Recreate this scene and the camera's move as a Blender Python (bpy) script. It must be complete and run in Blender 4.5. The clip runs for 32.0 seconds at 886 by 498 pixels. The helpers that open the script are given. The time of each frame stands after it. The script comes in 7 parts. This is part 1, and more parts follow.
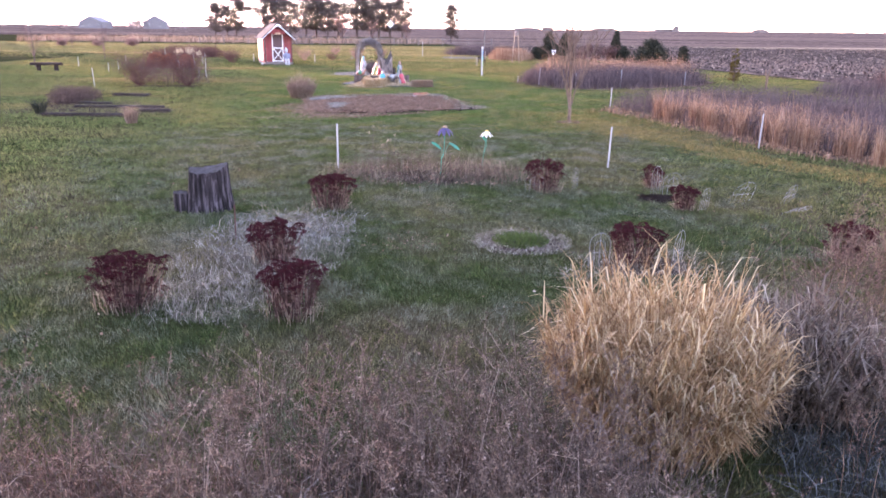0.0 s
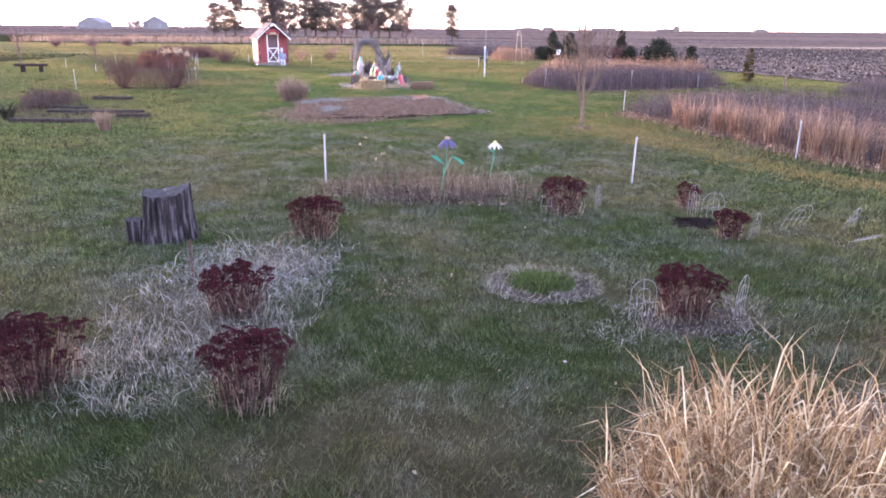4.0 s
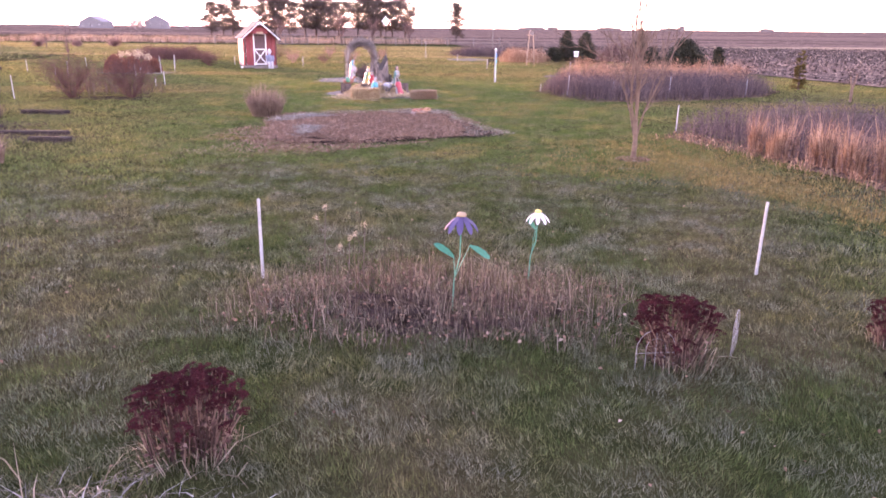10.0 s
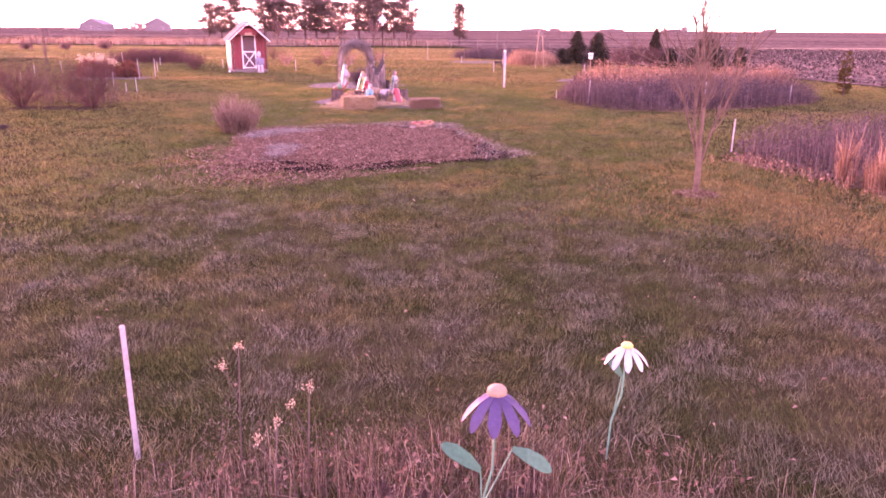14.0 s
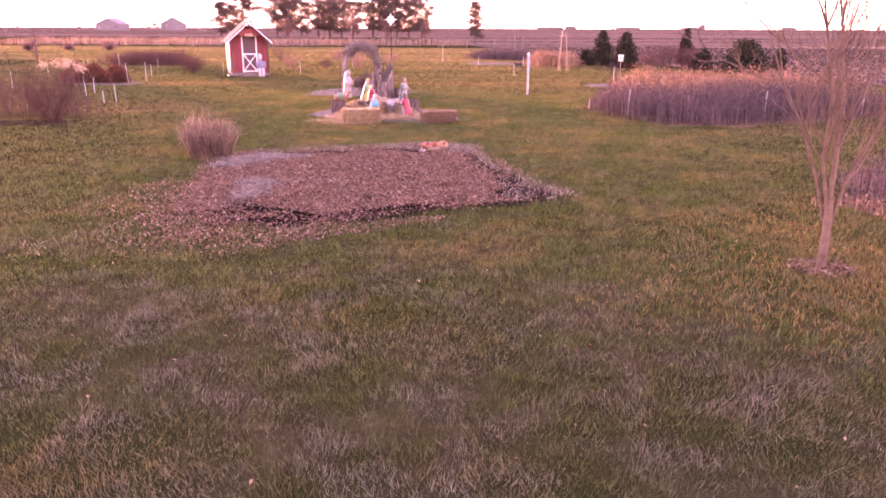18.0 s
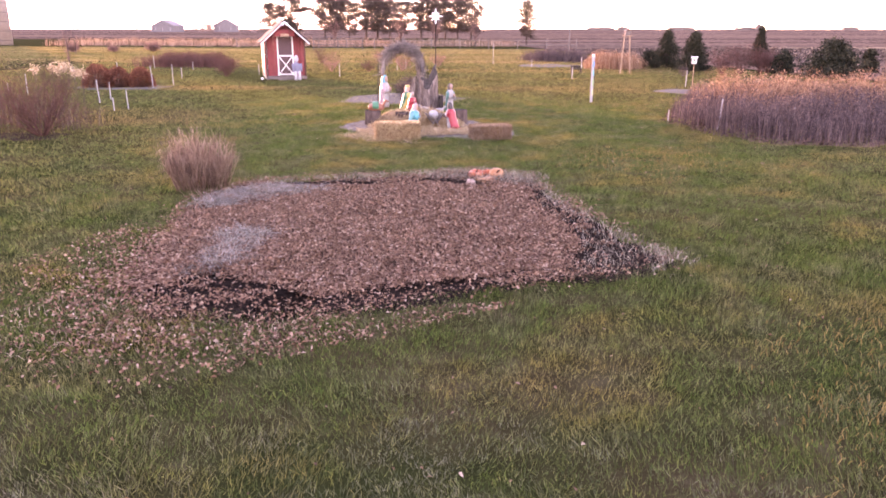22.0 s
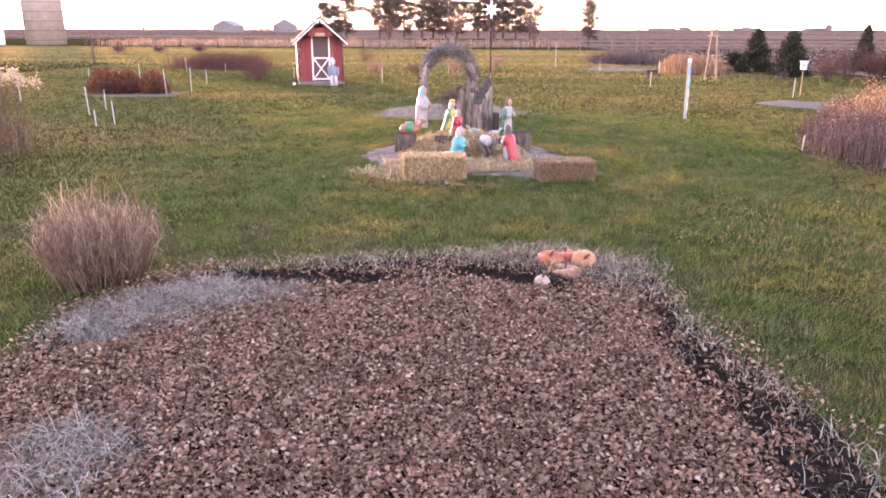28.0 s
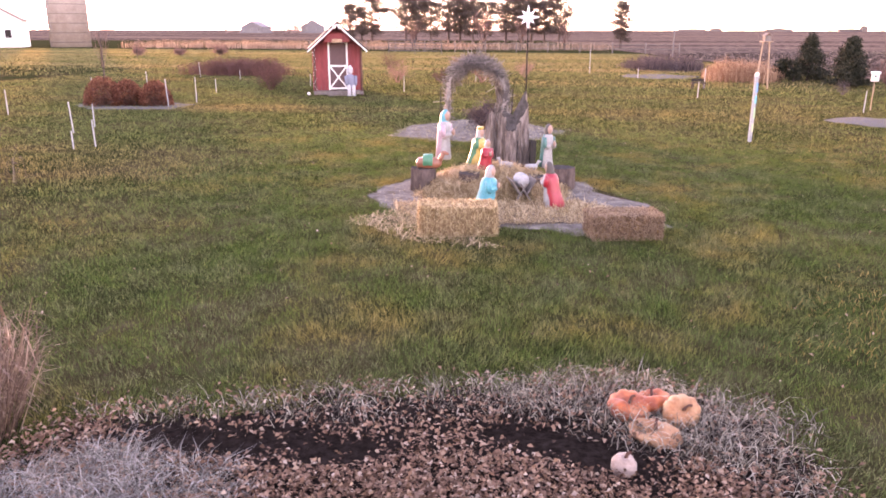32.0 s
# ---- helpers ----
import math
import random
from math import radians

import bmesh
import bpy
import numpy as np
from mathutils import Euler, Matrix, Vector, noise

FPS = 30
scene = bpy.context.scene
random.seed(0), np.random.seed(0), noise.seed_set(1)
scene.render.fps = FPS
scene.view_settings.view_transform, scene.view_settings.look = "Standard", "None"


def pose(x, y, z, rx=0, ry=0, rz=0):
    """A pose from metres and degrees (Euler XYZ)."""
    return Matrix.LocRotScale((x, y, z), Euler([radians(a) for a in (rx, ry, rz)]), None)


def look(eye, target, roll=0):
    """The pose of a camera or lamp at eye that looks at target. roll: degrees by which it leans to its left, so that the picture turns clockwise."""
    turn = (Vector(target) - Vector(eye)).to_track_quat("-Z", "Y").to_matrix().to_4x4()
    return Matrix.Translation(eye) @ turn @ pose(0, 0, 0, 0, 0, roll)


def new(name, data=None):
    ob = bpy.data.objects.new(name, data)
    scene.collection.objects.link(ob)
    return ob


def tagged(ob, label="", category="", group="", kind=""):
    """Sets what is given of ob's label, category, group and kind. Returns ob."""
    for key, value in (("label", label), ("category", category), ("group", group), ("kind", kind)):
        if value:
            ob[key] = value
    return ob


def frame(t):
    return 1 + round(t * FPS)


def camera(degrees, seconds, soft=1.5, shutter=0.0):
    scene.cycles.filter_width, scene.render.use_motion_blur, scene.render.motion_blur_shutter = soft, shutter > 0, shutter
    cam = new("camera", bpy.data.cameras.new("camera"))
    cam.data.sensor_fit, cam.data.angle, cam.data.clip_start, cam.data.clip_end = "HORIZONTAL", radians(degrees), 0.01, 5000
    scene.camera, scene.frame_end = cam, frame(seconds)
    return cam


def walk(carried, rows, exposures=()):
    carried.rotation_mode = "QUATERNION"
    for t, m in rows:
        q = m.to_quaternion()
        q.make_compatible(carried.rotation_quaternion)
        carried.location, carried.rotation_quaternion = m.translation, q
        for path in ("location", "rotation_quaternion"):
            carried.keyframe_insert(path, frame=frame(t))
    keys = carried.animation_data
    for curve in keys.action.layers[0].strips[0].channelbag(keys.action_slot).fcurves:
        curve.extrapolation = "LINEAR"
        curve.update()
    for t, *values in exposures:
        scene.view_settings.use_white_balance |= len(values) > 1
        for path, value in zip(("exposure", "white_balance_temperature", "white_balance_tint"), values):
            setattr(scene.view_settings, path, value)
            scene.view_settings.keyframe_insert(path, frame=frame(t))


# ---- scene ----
cam = camera(61.0, 32.0, 1.75)
PATH = [
    (0, (0.232, -6.339, 2.383), (0.271, -4.421, 1.819), 0.6),
    (3, (0.244, -5.219, 2.343), (0.281, -3.3, 1.779), 0.5),
    (6, (0.224, -3.372, 2.32), (0.261, -1.454, 1.756), 0.6),
    (9, (0.254, -0.881, 2.316), (0.285, 1.037, 1.751), 0.6),
    (13, (0.256, 2.411, 2.261), (0.278, 4.33, 1.698), 0.4),
    (16.5, (0.184, 5.191, 2.207), (0.198, 7.111, 1.649), 0.4),
    (19, (0.269, 7.268, 2.343), (0.219, 9.185, 1.775), 0.1),
    (20, (0.229, 8.074, 2.296), (0.15, 9.99, 1.729), 0.1),
    (23, (0.054, 10.477, 2.213), (-0.118, 12.388, 1.652), 0.0),
    (25, (-0.031, 12.009, 2.217), (-0.26, 13.914, 1.653), -0.1),
    (28, (-0.23, 14.253, 2.156), (-0.51, 16.152, 1.594), 0.1),
    (30, (-0.419, 15.567, 2.253), (-0.727, 17.461, 1.691), 0.2),
    (32, (-0.598, 16.742, 2.321), (-0.944, 18.63, 1.761), 0.1),
]
walk(cam, [(t, look(e, g, r)) for t, e, g, r in PATH], [
    (0.0, 4.9, 5700.0, 46.0), (3.5, 4.87, 5600.0, 42.0), (6.0, 5.08, 6100.0, 70.0), (7.2, 5.06, 6150.0, 68.0), (8.0, 4.92, 6200.0, 66.0), (9.0, 5.02, 6200.0, 62.0), (10.0, 4.95, 6350.0, 66.0), (11.0, 4.97, 6200.0, 52.0), (12.0, 5.05, 6400.0, 80.0), (13.0, 5.05, 7050.0, 112.0), (14.0, 4.9, 7550.0, 142.0),
    (17.0, 4.88, 7900.0, 136.0), (19.0, 4.84, 7850.0, 96.0), (20.0, 4.87, 7700.0, 82.0), (23.0, 4.95, 6850.0, 66.0), (24.0, 4.92, 6750.0, 62.0), (25.0, 4.78, 6000.0, 44.0), (28.0, 4.9, 6800.0, 52.0), (32.0, 4.91, 7050.0, 58.0)])

# ---------------------------------------------------------------- light
SUN_AZ = radians(36.5)      # degrees to the west of straight ahead
SUN_EL = radians(2.2)
world = bpy.data.worlds.new("evening_sky")
scene.world = world
world.use_nodes = True
wn = world.node_tree.nodes
sky = wn.new("ShaderNodeTexSky")
sky.sky_type = 'NISHITA'
sky.sun_disc = False
sky.sun_elevation = SUN_EL
sky.sun_rotation = -SUN_AZ
sky.air_density, sky.dust_density, sky.ozone_density = 0.88, 0.1, 1.4
wn["Background"].inputs[1].default_value = 0.15
haze = wn.new("ShaderNodeHueSaturation")      # thin evening haze takes colour out of the sky
haze.inputs["Saturation"].default_value = 0.66
world.node_tree.links.new(sky.outputs[0], haze.inputs["Color"])
world.node_tree.links.new(haze.outputs[0], wn["Background"].inputs[0])
sun = new("sun", bpy.data.lights.new("sun", 'SUN'))
sun.data.energy, sun.data.angle, sun.data.color = 0.85, radians(2.0), (1.0, 0.64, 0.38)
sun.matrix_world = look((0, 0, 0), (math.sin(SUN_AZ) * math.cos(SUN_EL), -math.cos(SUN_AZ) * math.cos(SUN_EL), -math.sin(SUN_EL)))


# ---------------------------------------------------------------- materials
def nodes_of(name, rough=0.9, metal=0.0):
    m = bpy.data.materials.new(name)
    m.use_nodes = True
    t = m.node_tree
    b = t.nodes["Principled BSDF"]
    b.inputs["Roughness"].default_value = rough
    b.inputs["Metallic"].default_value = metal
    b.inputs["Specular IOR Level"].default_value = 0.25
    return m, t, b


def noise_node(t, scale, detail=4.0, kind="pos", stretch=(1, 1, 1), rough=0.6):
    if kind == "pos":
        src = t.nodes.new("ShaderNodeNewGeometry").outputs["Position"]
    else:
        src = t.nodes.new("ShaderNodeTexCoord").outputs["Object"]
    mp = t.nodes.new("ShaderNodeMapping")
    mp.inputs["Scale"].default_value = stretch
    t.links.new(src, mp.inputs["Vector"])
    n = t.nodes.new("ShaderNodeTexNoise")
    n.inputs["Scale"].default_value, n.inputs["Detail"].default_value, n.inputs["Roughness"].default_value = scale, detail, rough
    t.links.new(mp.outputs[0], n.inputs["Vector"])
    return n.outputs["Fac"]


def ramp(t, fac, stops):
    r = t.nodes.new("ShaderNodeValToRGB")
    e = r.color_ramp.elements
    while len(e) < len(stops):
        e.new(0.5)
    for el, (p, c) in zip(e, stops):
        el.position, el.color = p, (*c, 1)
    t.links.new(fac, r.inputs[0])
    return r.outputs[0]


def mixed(t, fac, a, b, mode='MIX'):
    x = t.nodes.new("ShaderNodeMix")
    x.data_type, x.blend_type = 'RGBA', mode
    if isinstance(fac, (int, float)):
        x.inputs[0].default_value = fac
    else:
        t.links.new(fac, x.inputs[0])
    for sock, v in ((x.inputs[6], a), (x.inputs[7], b)):
        if isinstance(v, tuple):
            sock.default_value = (*v, 1)
        else:
            t.links.new(v, sock)
    return x.outputs[2]


def bump(t, b, fac, strength=0.4, distance=0.01):
    n = t.nodes.new("ShaderNodeBump")
    n.inputs["Strength"].default_value, n.inputs["Distance"].default_value = strength, distance
    t.links.new(fac, n.inputs["Height"])
    t.links.new(n.outputs[0], b.inputs["Normal"])


def surface(name, stops, scale, rough=0.85, relief=0.4, depth=0.01, fine=None, metal=0.0, kind="obj", stretch=(1, 1, 1), piece=0.0):
    """A surface with grain at two scales; piece: how much single pieces differ."""
    m, t, b = nodes_of(name, rough, metal)
    c = ramp(t, noise_node(t, scale, 5.0, kind, stretch), stops)
    g = noise_node(t, fine or scale * 6, 4.0, kind, stretch)
    c = mixed(t, 0.55, c, ramp(t, g, [(0.3, (0.45, 0.45, 0.45)), (0.7, (1, 1, 1))]), 'MULTIPLY')
    if piece:
        o = t.nodes.new("ShaderNodeObjectInfo").outputs["Random"]
        c = mixed(t, piece, c, ramp(t, o, [(0.0, (0.5, 0.5, 0.5)), (1.0, (1, 1, 1))]), 'MULTIPLY')
    t.links.new(c, b.inputs["Base Color"])
    if relief:
        bump(t, b, g, relief, depth)
    b.inputs["Specular IOR Level"].default_value = 0.0 if kind == "pos" else 0.5 if rough < 0.8 else 0.05
    return m


def plant(name, stops, patch=None, patch_scale=0.4, rough=0.8, patch_range=(0.42, 0.6), third=None, glow=0.3, drift=(1, 1, 1), mottle=0.0):
    """Blades, stems and leaves: each island has its own tone; patch: a second set of tones that comes in drifts."""
    m, t, b = nodes_of(name, rough)
    r = t.nodes.new("ShaderNodeNewGeometry").outputs["Random Per Island"]
    c = ramp(t, r, stops)
    if patch:
        f = ramp(t, noise_node(t, patch_scale, 4.0, stretch=drift), [(patch_range[0], (0, 0, 0)), (patch_range[1], (1, 1, 1))])
        c = mixed(t, f, c, ramp(t, r, patch))
    if third:
        f = ramp(t, noise_node(t, 1.6, 6.0, rough=0.7), [(0.44, (0, 0, 0)), (0.67, (1, 1, 1))])
        c = mixed(t, f, c, ramp(t, r, third))
    if mottle:
        g = ramp(t, noise_node(t, 7.0, 5.0, rough=0.65), [(0.34, (0.6, 0.6, 0.6)), (0.5, (0.95, 0.95, 0.95)), (0.68, (1.45, 1.45, 1.45))])
        c = mixed(t, mottle, c, g, 'MULTIPLY')
    t.links.new(c, b.inputs["Base Color"])
    b.inputs["Specular IOR Level"].default_value = 0.1
    if glow:
        tr = t.nodes.new("ShaderNodeBsdfTranslucent")
        t.links.new(mixed(t, 0.5, c, (1.0, 0.92, 0.6), 'SOFT_LIGHT'), tr.inputs["Color"])
        mx = t.nodes.new("ShaderNodeMixShader")
        mx.inputs[0].default_value = glow
        t.links.new(b.outputs[0], mx.inputs[1])
        t.links.new(tr.outputs[0], mx.inputs[2])
        t.links.new(mx.outputs[0], t.nodes["Material Output"].inputs["Surface"])
    return m


# Near tones are darkened for the shade seen between blades from above.
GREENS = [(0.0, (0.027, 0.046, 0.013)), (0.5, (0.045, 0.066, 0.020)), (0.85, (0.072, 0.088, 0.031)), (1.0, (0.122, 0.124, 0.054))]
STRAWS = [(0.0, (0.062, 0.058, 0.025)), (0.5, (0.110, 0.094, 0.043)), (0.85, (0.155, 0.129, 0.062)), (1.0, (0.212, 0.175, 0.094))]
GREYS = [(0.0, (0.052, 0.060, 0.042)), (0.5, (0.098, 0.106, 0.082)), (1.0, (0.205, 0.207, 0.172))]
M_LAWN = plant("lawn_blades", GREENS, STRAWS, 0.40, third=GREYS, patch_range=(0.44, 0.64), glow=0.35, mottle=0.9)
# The gold drifts hold patches of low sun on the green lawn.
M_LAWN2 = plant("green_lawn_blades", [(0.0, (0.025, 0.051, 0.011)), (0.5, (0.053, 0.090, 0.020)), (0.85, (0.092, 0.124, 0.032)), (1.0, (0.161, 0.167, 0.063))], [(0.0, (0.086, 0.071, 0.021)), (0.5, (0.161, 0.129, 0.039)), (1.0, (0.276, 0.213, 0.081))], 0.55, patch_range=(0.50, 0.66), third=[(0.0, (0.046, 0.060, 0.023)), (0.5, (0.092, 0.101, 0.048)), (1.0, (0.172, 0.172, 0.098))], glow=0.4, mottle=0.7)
M_DARKGRASS = plant("dark_frosted_grass", [(0.0, (0.014, 0.017, 0.014)), (0.7, (0.040, 0.045, 0.039)), (1.0, (0.135, 0.142, 0.135))], glow=0.15, mottle=0.6)
M_TUFT = plant("green_tuft_blades", [(0.0, (0.022, 0.040, 0.010)), (0.6, (0.05, 0.078, 0.018)), (1.0, (0.10, 0.12, 0.04))])
# Far tones are lightened and drifted gold for tips lit by low sun.
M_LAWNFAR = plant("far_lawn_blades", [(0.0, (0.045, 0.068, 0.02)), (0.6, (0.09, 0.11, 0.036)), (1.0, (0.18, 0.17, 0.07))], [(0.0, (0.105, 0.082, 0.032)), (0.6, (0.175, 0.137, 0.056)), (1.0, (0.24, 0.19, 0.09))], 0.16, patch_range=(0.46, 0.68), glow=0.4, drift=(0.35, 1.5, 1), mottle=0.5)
# Low sunlight on the far lawn is put into these golden blade tones.
M_FARGOLD = plant("far_sun_gold_lawn", [(0.0, (0.064, 0.072, 0.026)), (0.6, (0.112, 0.112, 0.042)), (1.0, (0.185, 0.165, 0.072))], [(0.0, (0.120, 0.096, 0.040)), (0.6, (0.190, 0.150, 0.068)), (1.0, (0.27, 0.21, 0.11))], 0.10, patch_range=(0.44, 0.6), glow=0.3, drift=(0.25, 1.5, 1))
M_GOLD = plant("golden_short_grass", [(0.0, (0.125, 0.082, 0.027)), (0.6, (0.210, 0.145, 0.052)), (1.0, (0.290, 0.210, 0.088))], glow=0.35, mottle=0.6)
M_DRY = plant("dry_grass", [(0.0, (0.080, 0.060, 0.040)), (0.5, (0.184, 0.148, 0.104)), (1.0, (0.352, 0.304, 0.232))])
M_FROST = plant("bleached_grass", [(0.0, (0.050, 0.044, 0.035)), (0.5, (0.150, 0.134, 0.110)), (1.0, (0.360, 0.330, 0.280))], mottle=0.7)
M_CREAM = plant("cream_flower_heads", [(0.0, (0.22, 0.17, 0.12)), (1.0, (0.42, 0.36, 0.27))])
M_BROWNREED = plant("brown_reeds", [(0.0, (0.085, 0.055, 0.042)), (0.6, (0.19, 0.13, 0.10)), (1.0, (0.36, 0.27, 0.21))])
M_PALE = plant("frost_pale_grass", [(0.0, (0.070, 0.064, 0.057)), (0.5, (0.165, 0.157, 0.145)), (1.0, (0.350, 0.340, 0.320))], mottle=0.7)
M_TAN = plant("tan_ornamental_grass", [(0.0, (0.100, 0.058, 0.027)), (0.4, (0.245, 0.154, 0.075)), (0.8, (0.380, 0.270, 0.145)), (1.0, (0.540, 0.450, 0.290))], mottle=0.45)
M_BROWNSTEM = plant("brown_stems", [(0.0, (0.030, 0.021, 0.016)), (0.5, (0.067, 0.050, 0.040)), (0.9, (0.109, 0.088, 0.070)), (1.0, (0.169, 0.153, 0.120))], glow=0.15)
M_STRIPSTEM = plant("tan_brown_stems", [(0.0, (0.034, 0.024, 0.017)), (0.4, (0.090, 0.069, 0.051)), (0.85, (0.175, 0.141, 0.105)), (1.0, (0.290, 0.248, 0.195))], glow=0.2, mottle=0.5)
M_PLUME = plant("feathery_plumes", [(0.0, (0.034, 0.024, 0.018)), (0.5, (0.082, 0.060, 0.046)), (0.9, (0.150, 0.115, 0.090)), (1.0, (0.255, 0.205, 0.165))], glow=0.15, mottle=0.7)
M_DARKSTEM = plant("dark_stalks", [(0.0, (0.018, 0.012, 0.012)), (0.7, (0.06, 0.040, 0.035)), (1.0, (0.15, 0.11, 0.09))])
M_RUSTPLUME = plant("rusty_plumes", [(0.0, (0.042, 0.027, 0.021)), (0.6, (0.105, 0.070, 0.053)), (1.0, (0.215, 0.152, 0.116))], glow=0.15, mottle=0.5)
M_RUSSET = plant("russet_stems", [(0.0, (0.080, 0.040, 0.026)), (0.5, (0.205, 0.116, 0.072)), (1.0, (0.390, 0.260, 0.170))], glow=0.15, mottle=0.35)
M_GREYSTEM = plant("grey_violet_stems", [(0.0, (0.026, 0.019, 0.021)), (0.5, (0.068, 0.049, 0.050)), (1.0, (0.160, 0.118, 0.112))], glow=0.1, mottle=0.4)
M_SEDSTEM = plant("sedum_stems", [(0.0, (0.034, 0.018, 0.015)), (0.6, (0.090, 0.050, 0.040)), (1.0, (0.21, 0.14, 0.105))], glow=0.15)
M_GREYTWIG = plant("grey_twigs", [(0.0, (0.09, 0.08, 0.075)), (0.6, (0.18, 0.16, 0.15)), (1.0, (0.30, 0.27, 0.25))], glow=0.1)
M_PINKTWIG = plant("pinkish_twigs", [(0.0, (0.13, 0.07, 0.06)), (1.0, (0.30, 0.18, 0.15))], glow=0.2)
M_BARKTWIG = plant("twigs", [(0.0, (0.09, 0.055, 0.05)), (1.0, (0.22, 0.14, 0.12))])
M_REDTWIG = plant("red_twigs", [(0.0, (0.050, 0.024, 0.021)), (1.0, (0.125, 0.066, 0.055))], glow=0.08)
M_SEDUM = surface("sedum_heads", [(0.3, (0.030, 0.008, 0.010)), (0.7, (0.095, 0.022, 0.024))], 60, relief=0.8, depth=0.004, fine=260, piece=0.7)
M_CONIFER = plant("conifer_needles", [(0.0, (0.010, 0.012, 0.008)), (0.6, (0.026, 0.028, 0.017)), (1.0, (0.060, 0.056, 0.034))], glow=0.0)
M_ARBOR = plant("arborvitae_sprays", [(0.0, (0.031, 0.028, 0.007)), (0.6, (0.074, 0.059, 0.015)), (1.0, (0.124, 0.093, 0.028))], glow=0.2)
# Needles are lifted to a paler brown to carry distance haze.
M_PINE = plant("hazed_pine_needles", [(0.0, (0.040, 0.031, 0.024)), (0.6, (0.080, 0.060, 0.047)), (1.0, (0.135, 0.100, 0.078))], glow=0.0)
M_LEAF = plant("fallen_leaves", [(0.0, (0.048, 0.027, 0.018)), (0.35, (0.130, 0.075, 0.050)), (0.75, (0.215, 0.134, 0.092)), (0.93, (0.275, 0.195, 0.142)), (1.0, (0.340, 0.270, 0.212))], glow=0.12, mottle=0.6)
M_DARKLITTER = plant("dark_leaf_litter", [(0.0, (0.030, 0.020, 0.016)), (0.7, (0.085, 0.056, 0.043)), (1.0, (0.16, 0.11, 0.085))], glow=0.1)
M_LEAF1 = surface("single_leaf", [(0.3, (0.130, 0.076, 0.052)), (0.7, (0.265, 0.182, 0.136))], 18, relief=0.5, depth=0.003, fine=120, piece=0.7)
M_STRAW = plant("straw", [(0.0, (0.15, 0.105, 0.058)), (0.5, (0.33, 0.245, 0.145)), (1.0, (0.56, 0.45, 0.29))])
# Distance haze is mixed into these pale pinkish tree tones.
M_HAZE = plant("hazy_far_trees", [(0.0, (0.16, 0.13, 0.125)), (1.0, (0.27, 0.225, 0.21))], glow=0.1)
M_BARK = surface("bark", [(0.3, (0.042, 0.030, 0.026)), (0.7, (0.145, 0.108, 0.094))], 8, stretch=(1, 1, 0.35), relief=0.9, depth=0.03, fine=34)
M_YBARK = surface("young_bark", [(0.3, (0.095, 0.064, 0.046)), (0.7, (0.205, 0.140, 0.100))], 9, relief=0.3)
M_STUMP = surface("weathered_stump", [(0.34, (0.007, 0.006, 0.006)), (0.5, (0.032, 0.026, 0.027)), (0.62, (0.115, 0.097, 0.101))], 6, stretch=(3.4, 3.4, 0.18), relief=1.0, depth=0.03, fine=16)
M_TIMBER = surface("dark_timber", [(0.3, (0.015, 0.011, 0.010)), (0.7, (0.045, 0.034, 0.029))], 6, stretch=(0.3, 2, 2), relief=0.8)
M_SPLIT = surface("split_grey_wood", [(0.3, (0.085, 0.068, 0.060)), (0.5, (0.190, 0.156, 0.140)), (0.72, (0.340, 0.290, 0.262))], 9, stretch=(2.2, 2.2, 0.5), relief=1.0, depth=0.04, fine=26)
M_CUT = surface("weathered_end_grain", [(0.3, (0.033, 0.029, 0.026)), (0.7, (0.083, 0.074, 0.069))], 14, relief=0.5)
M_SOIL = surface("black_soil", [(0.3, (0.012, 0.009, 0.008)), (0.7, (0.040, 0.030, 0.026))], 22, kind="pos", relief=1.0, depth=0.04)
M_PALESOIL = surface("pale_dry_soil", [(0.3, (0.035, 0.027, 0.019)), (0.7, (0.087, 0.067, 0.049))], 9, kind="pos", relief=0.8, depth=0.03)
M_BEDSOIL = surface("dark_bed_soil", [(0.3, (0.022, 0.016, 0.014)), (0.7, (0.070, 0.050, 0.041))], 16, kind="pos", relief=1.0, depth=0.03, fine=55)
M_SAND = surface("trodden_sandy_soil", [(0.3, (0.090, 0.079, 0.068)), (0.7, (0.230, 0.207, 0.182))], 5, kind="pos", relief=0.8, depth=0.03, fine=30)
M_LITTER = surface("leaf_litter", [(0.3, (0.07, 0.042, 0.033)), (0.7, (0.24, 0.155, 0.12))], 16, kind="pos", relief=1.0, depth=0.03, fine=55)
M_WHITE = surface("white_paint", [(0.35, (0.527, 0.518, 0.493)), (0.65, (0.680, 0.671, 0.646))], 7, rough=0.55, relief=0.1)
M_STAKE = surface("white_plastic_stake", [(0.35, (0.25, 0.25, 0.247)), (0.65, (0.345, 0.345, 0.34))], 12, rough=0.6, relief=0.1)
M_RED = surface("barn_red_paint", [(0.3, (0.165, 0.022, 0.024)), (0.7, (0.265, 0.042, 0.042))], 4, rough=0.75, relief=0.25, piece=0.35, stretch=(1, 1, 0.2))
M_GREYWOOD = surface("grey_wood", [(0.3, (0.10, 0.085, 0.075)), (0.7, (0.22, 0.19, 0.17))], 8, stretch=(1, 1, 0.2), relief=0.5)
M_TANWOOD = surface("raw_wood", [(0.3, (0.28, 0.19, 0.12)), (0.7, (0.44, 0.32, 0.22))], 8, stretch=(1, 1, 0.2), relief=0.4)
M_POST = surface("brown_post", [(0.3, (0.07, 0.035, 0.028)), (0.7, (0.14, 0.075, 0.06))], 9, stretch=(1, 1, 0.2), relief=0.4)
M_SHINGLE = surface("grey_roof", [(0.3, (0.033, 0.031, 0.033)), (0.7, (0.066, 0.063, 0.066))], 9, relief=0.5, piece=0.4)
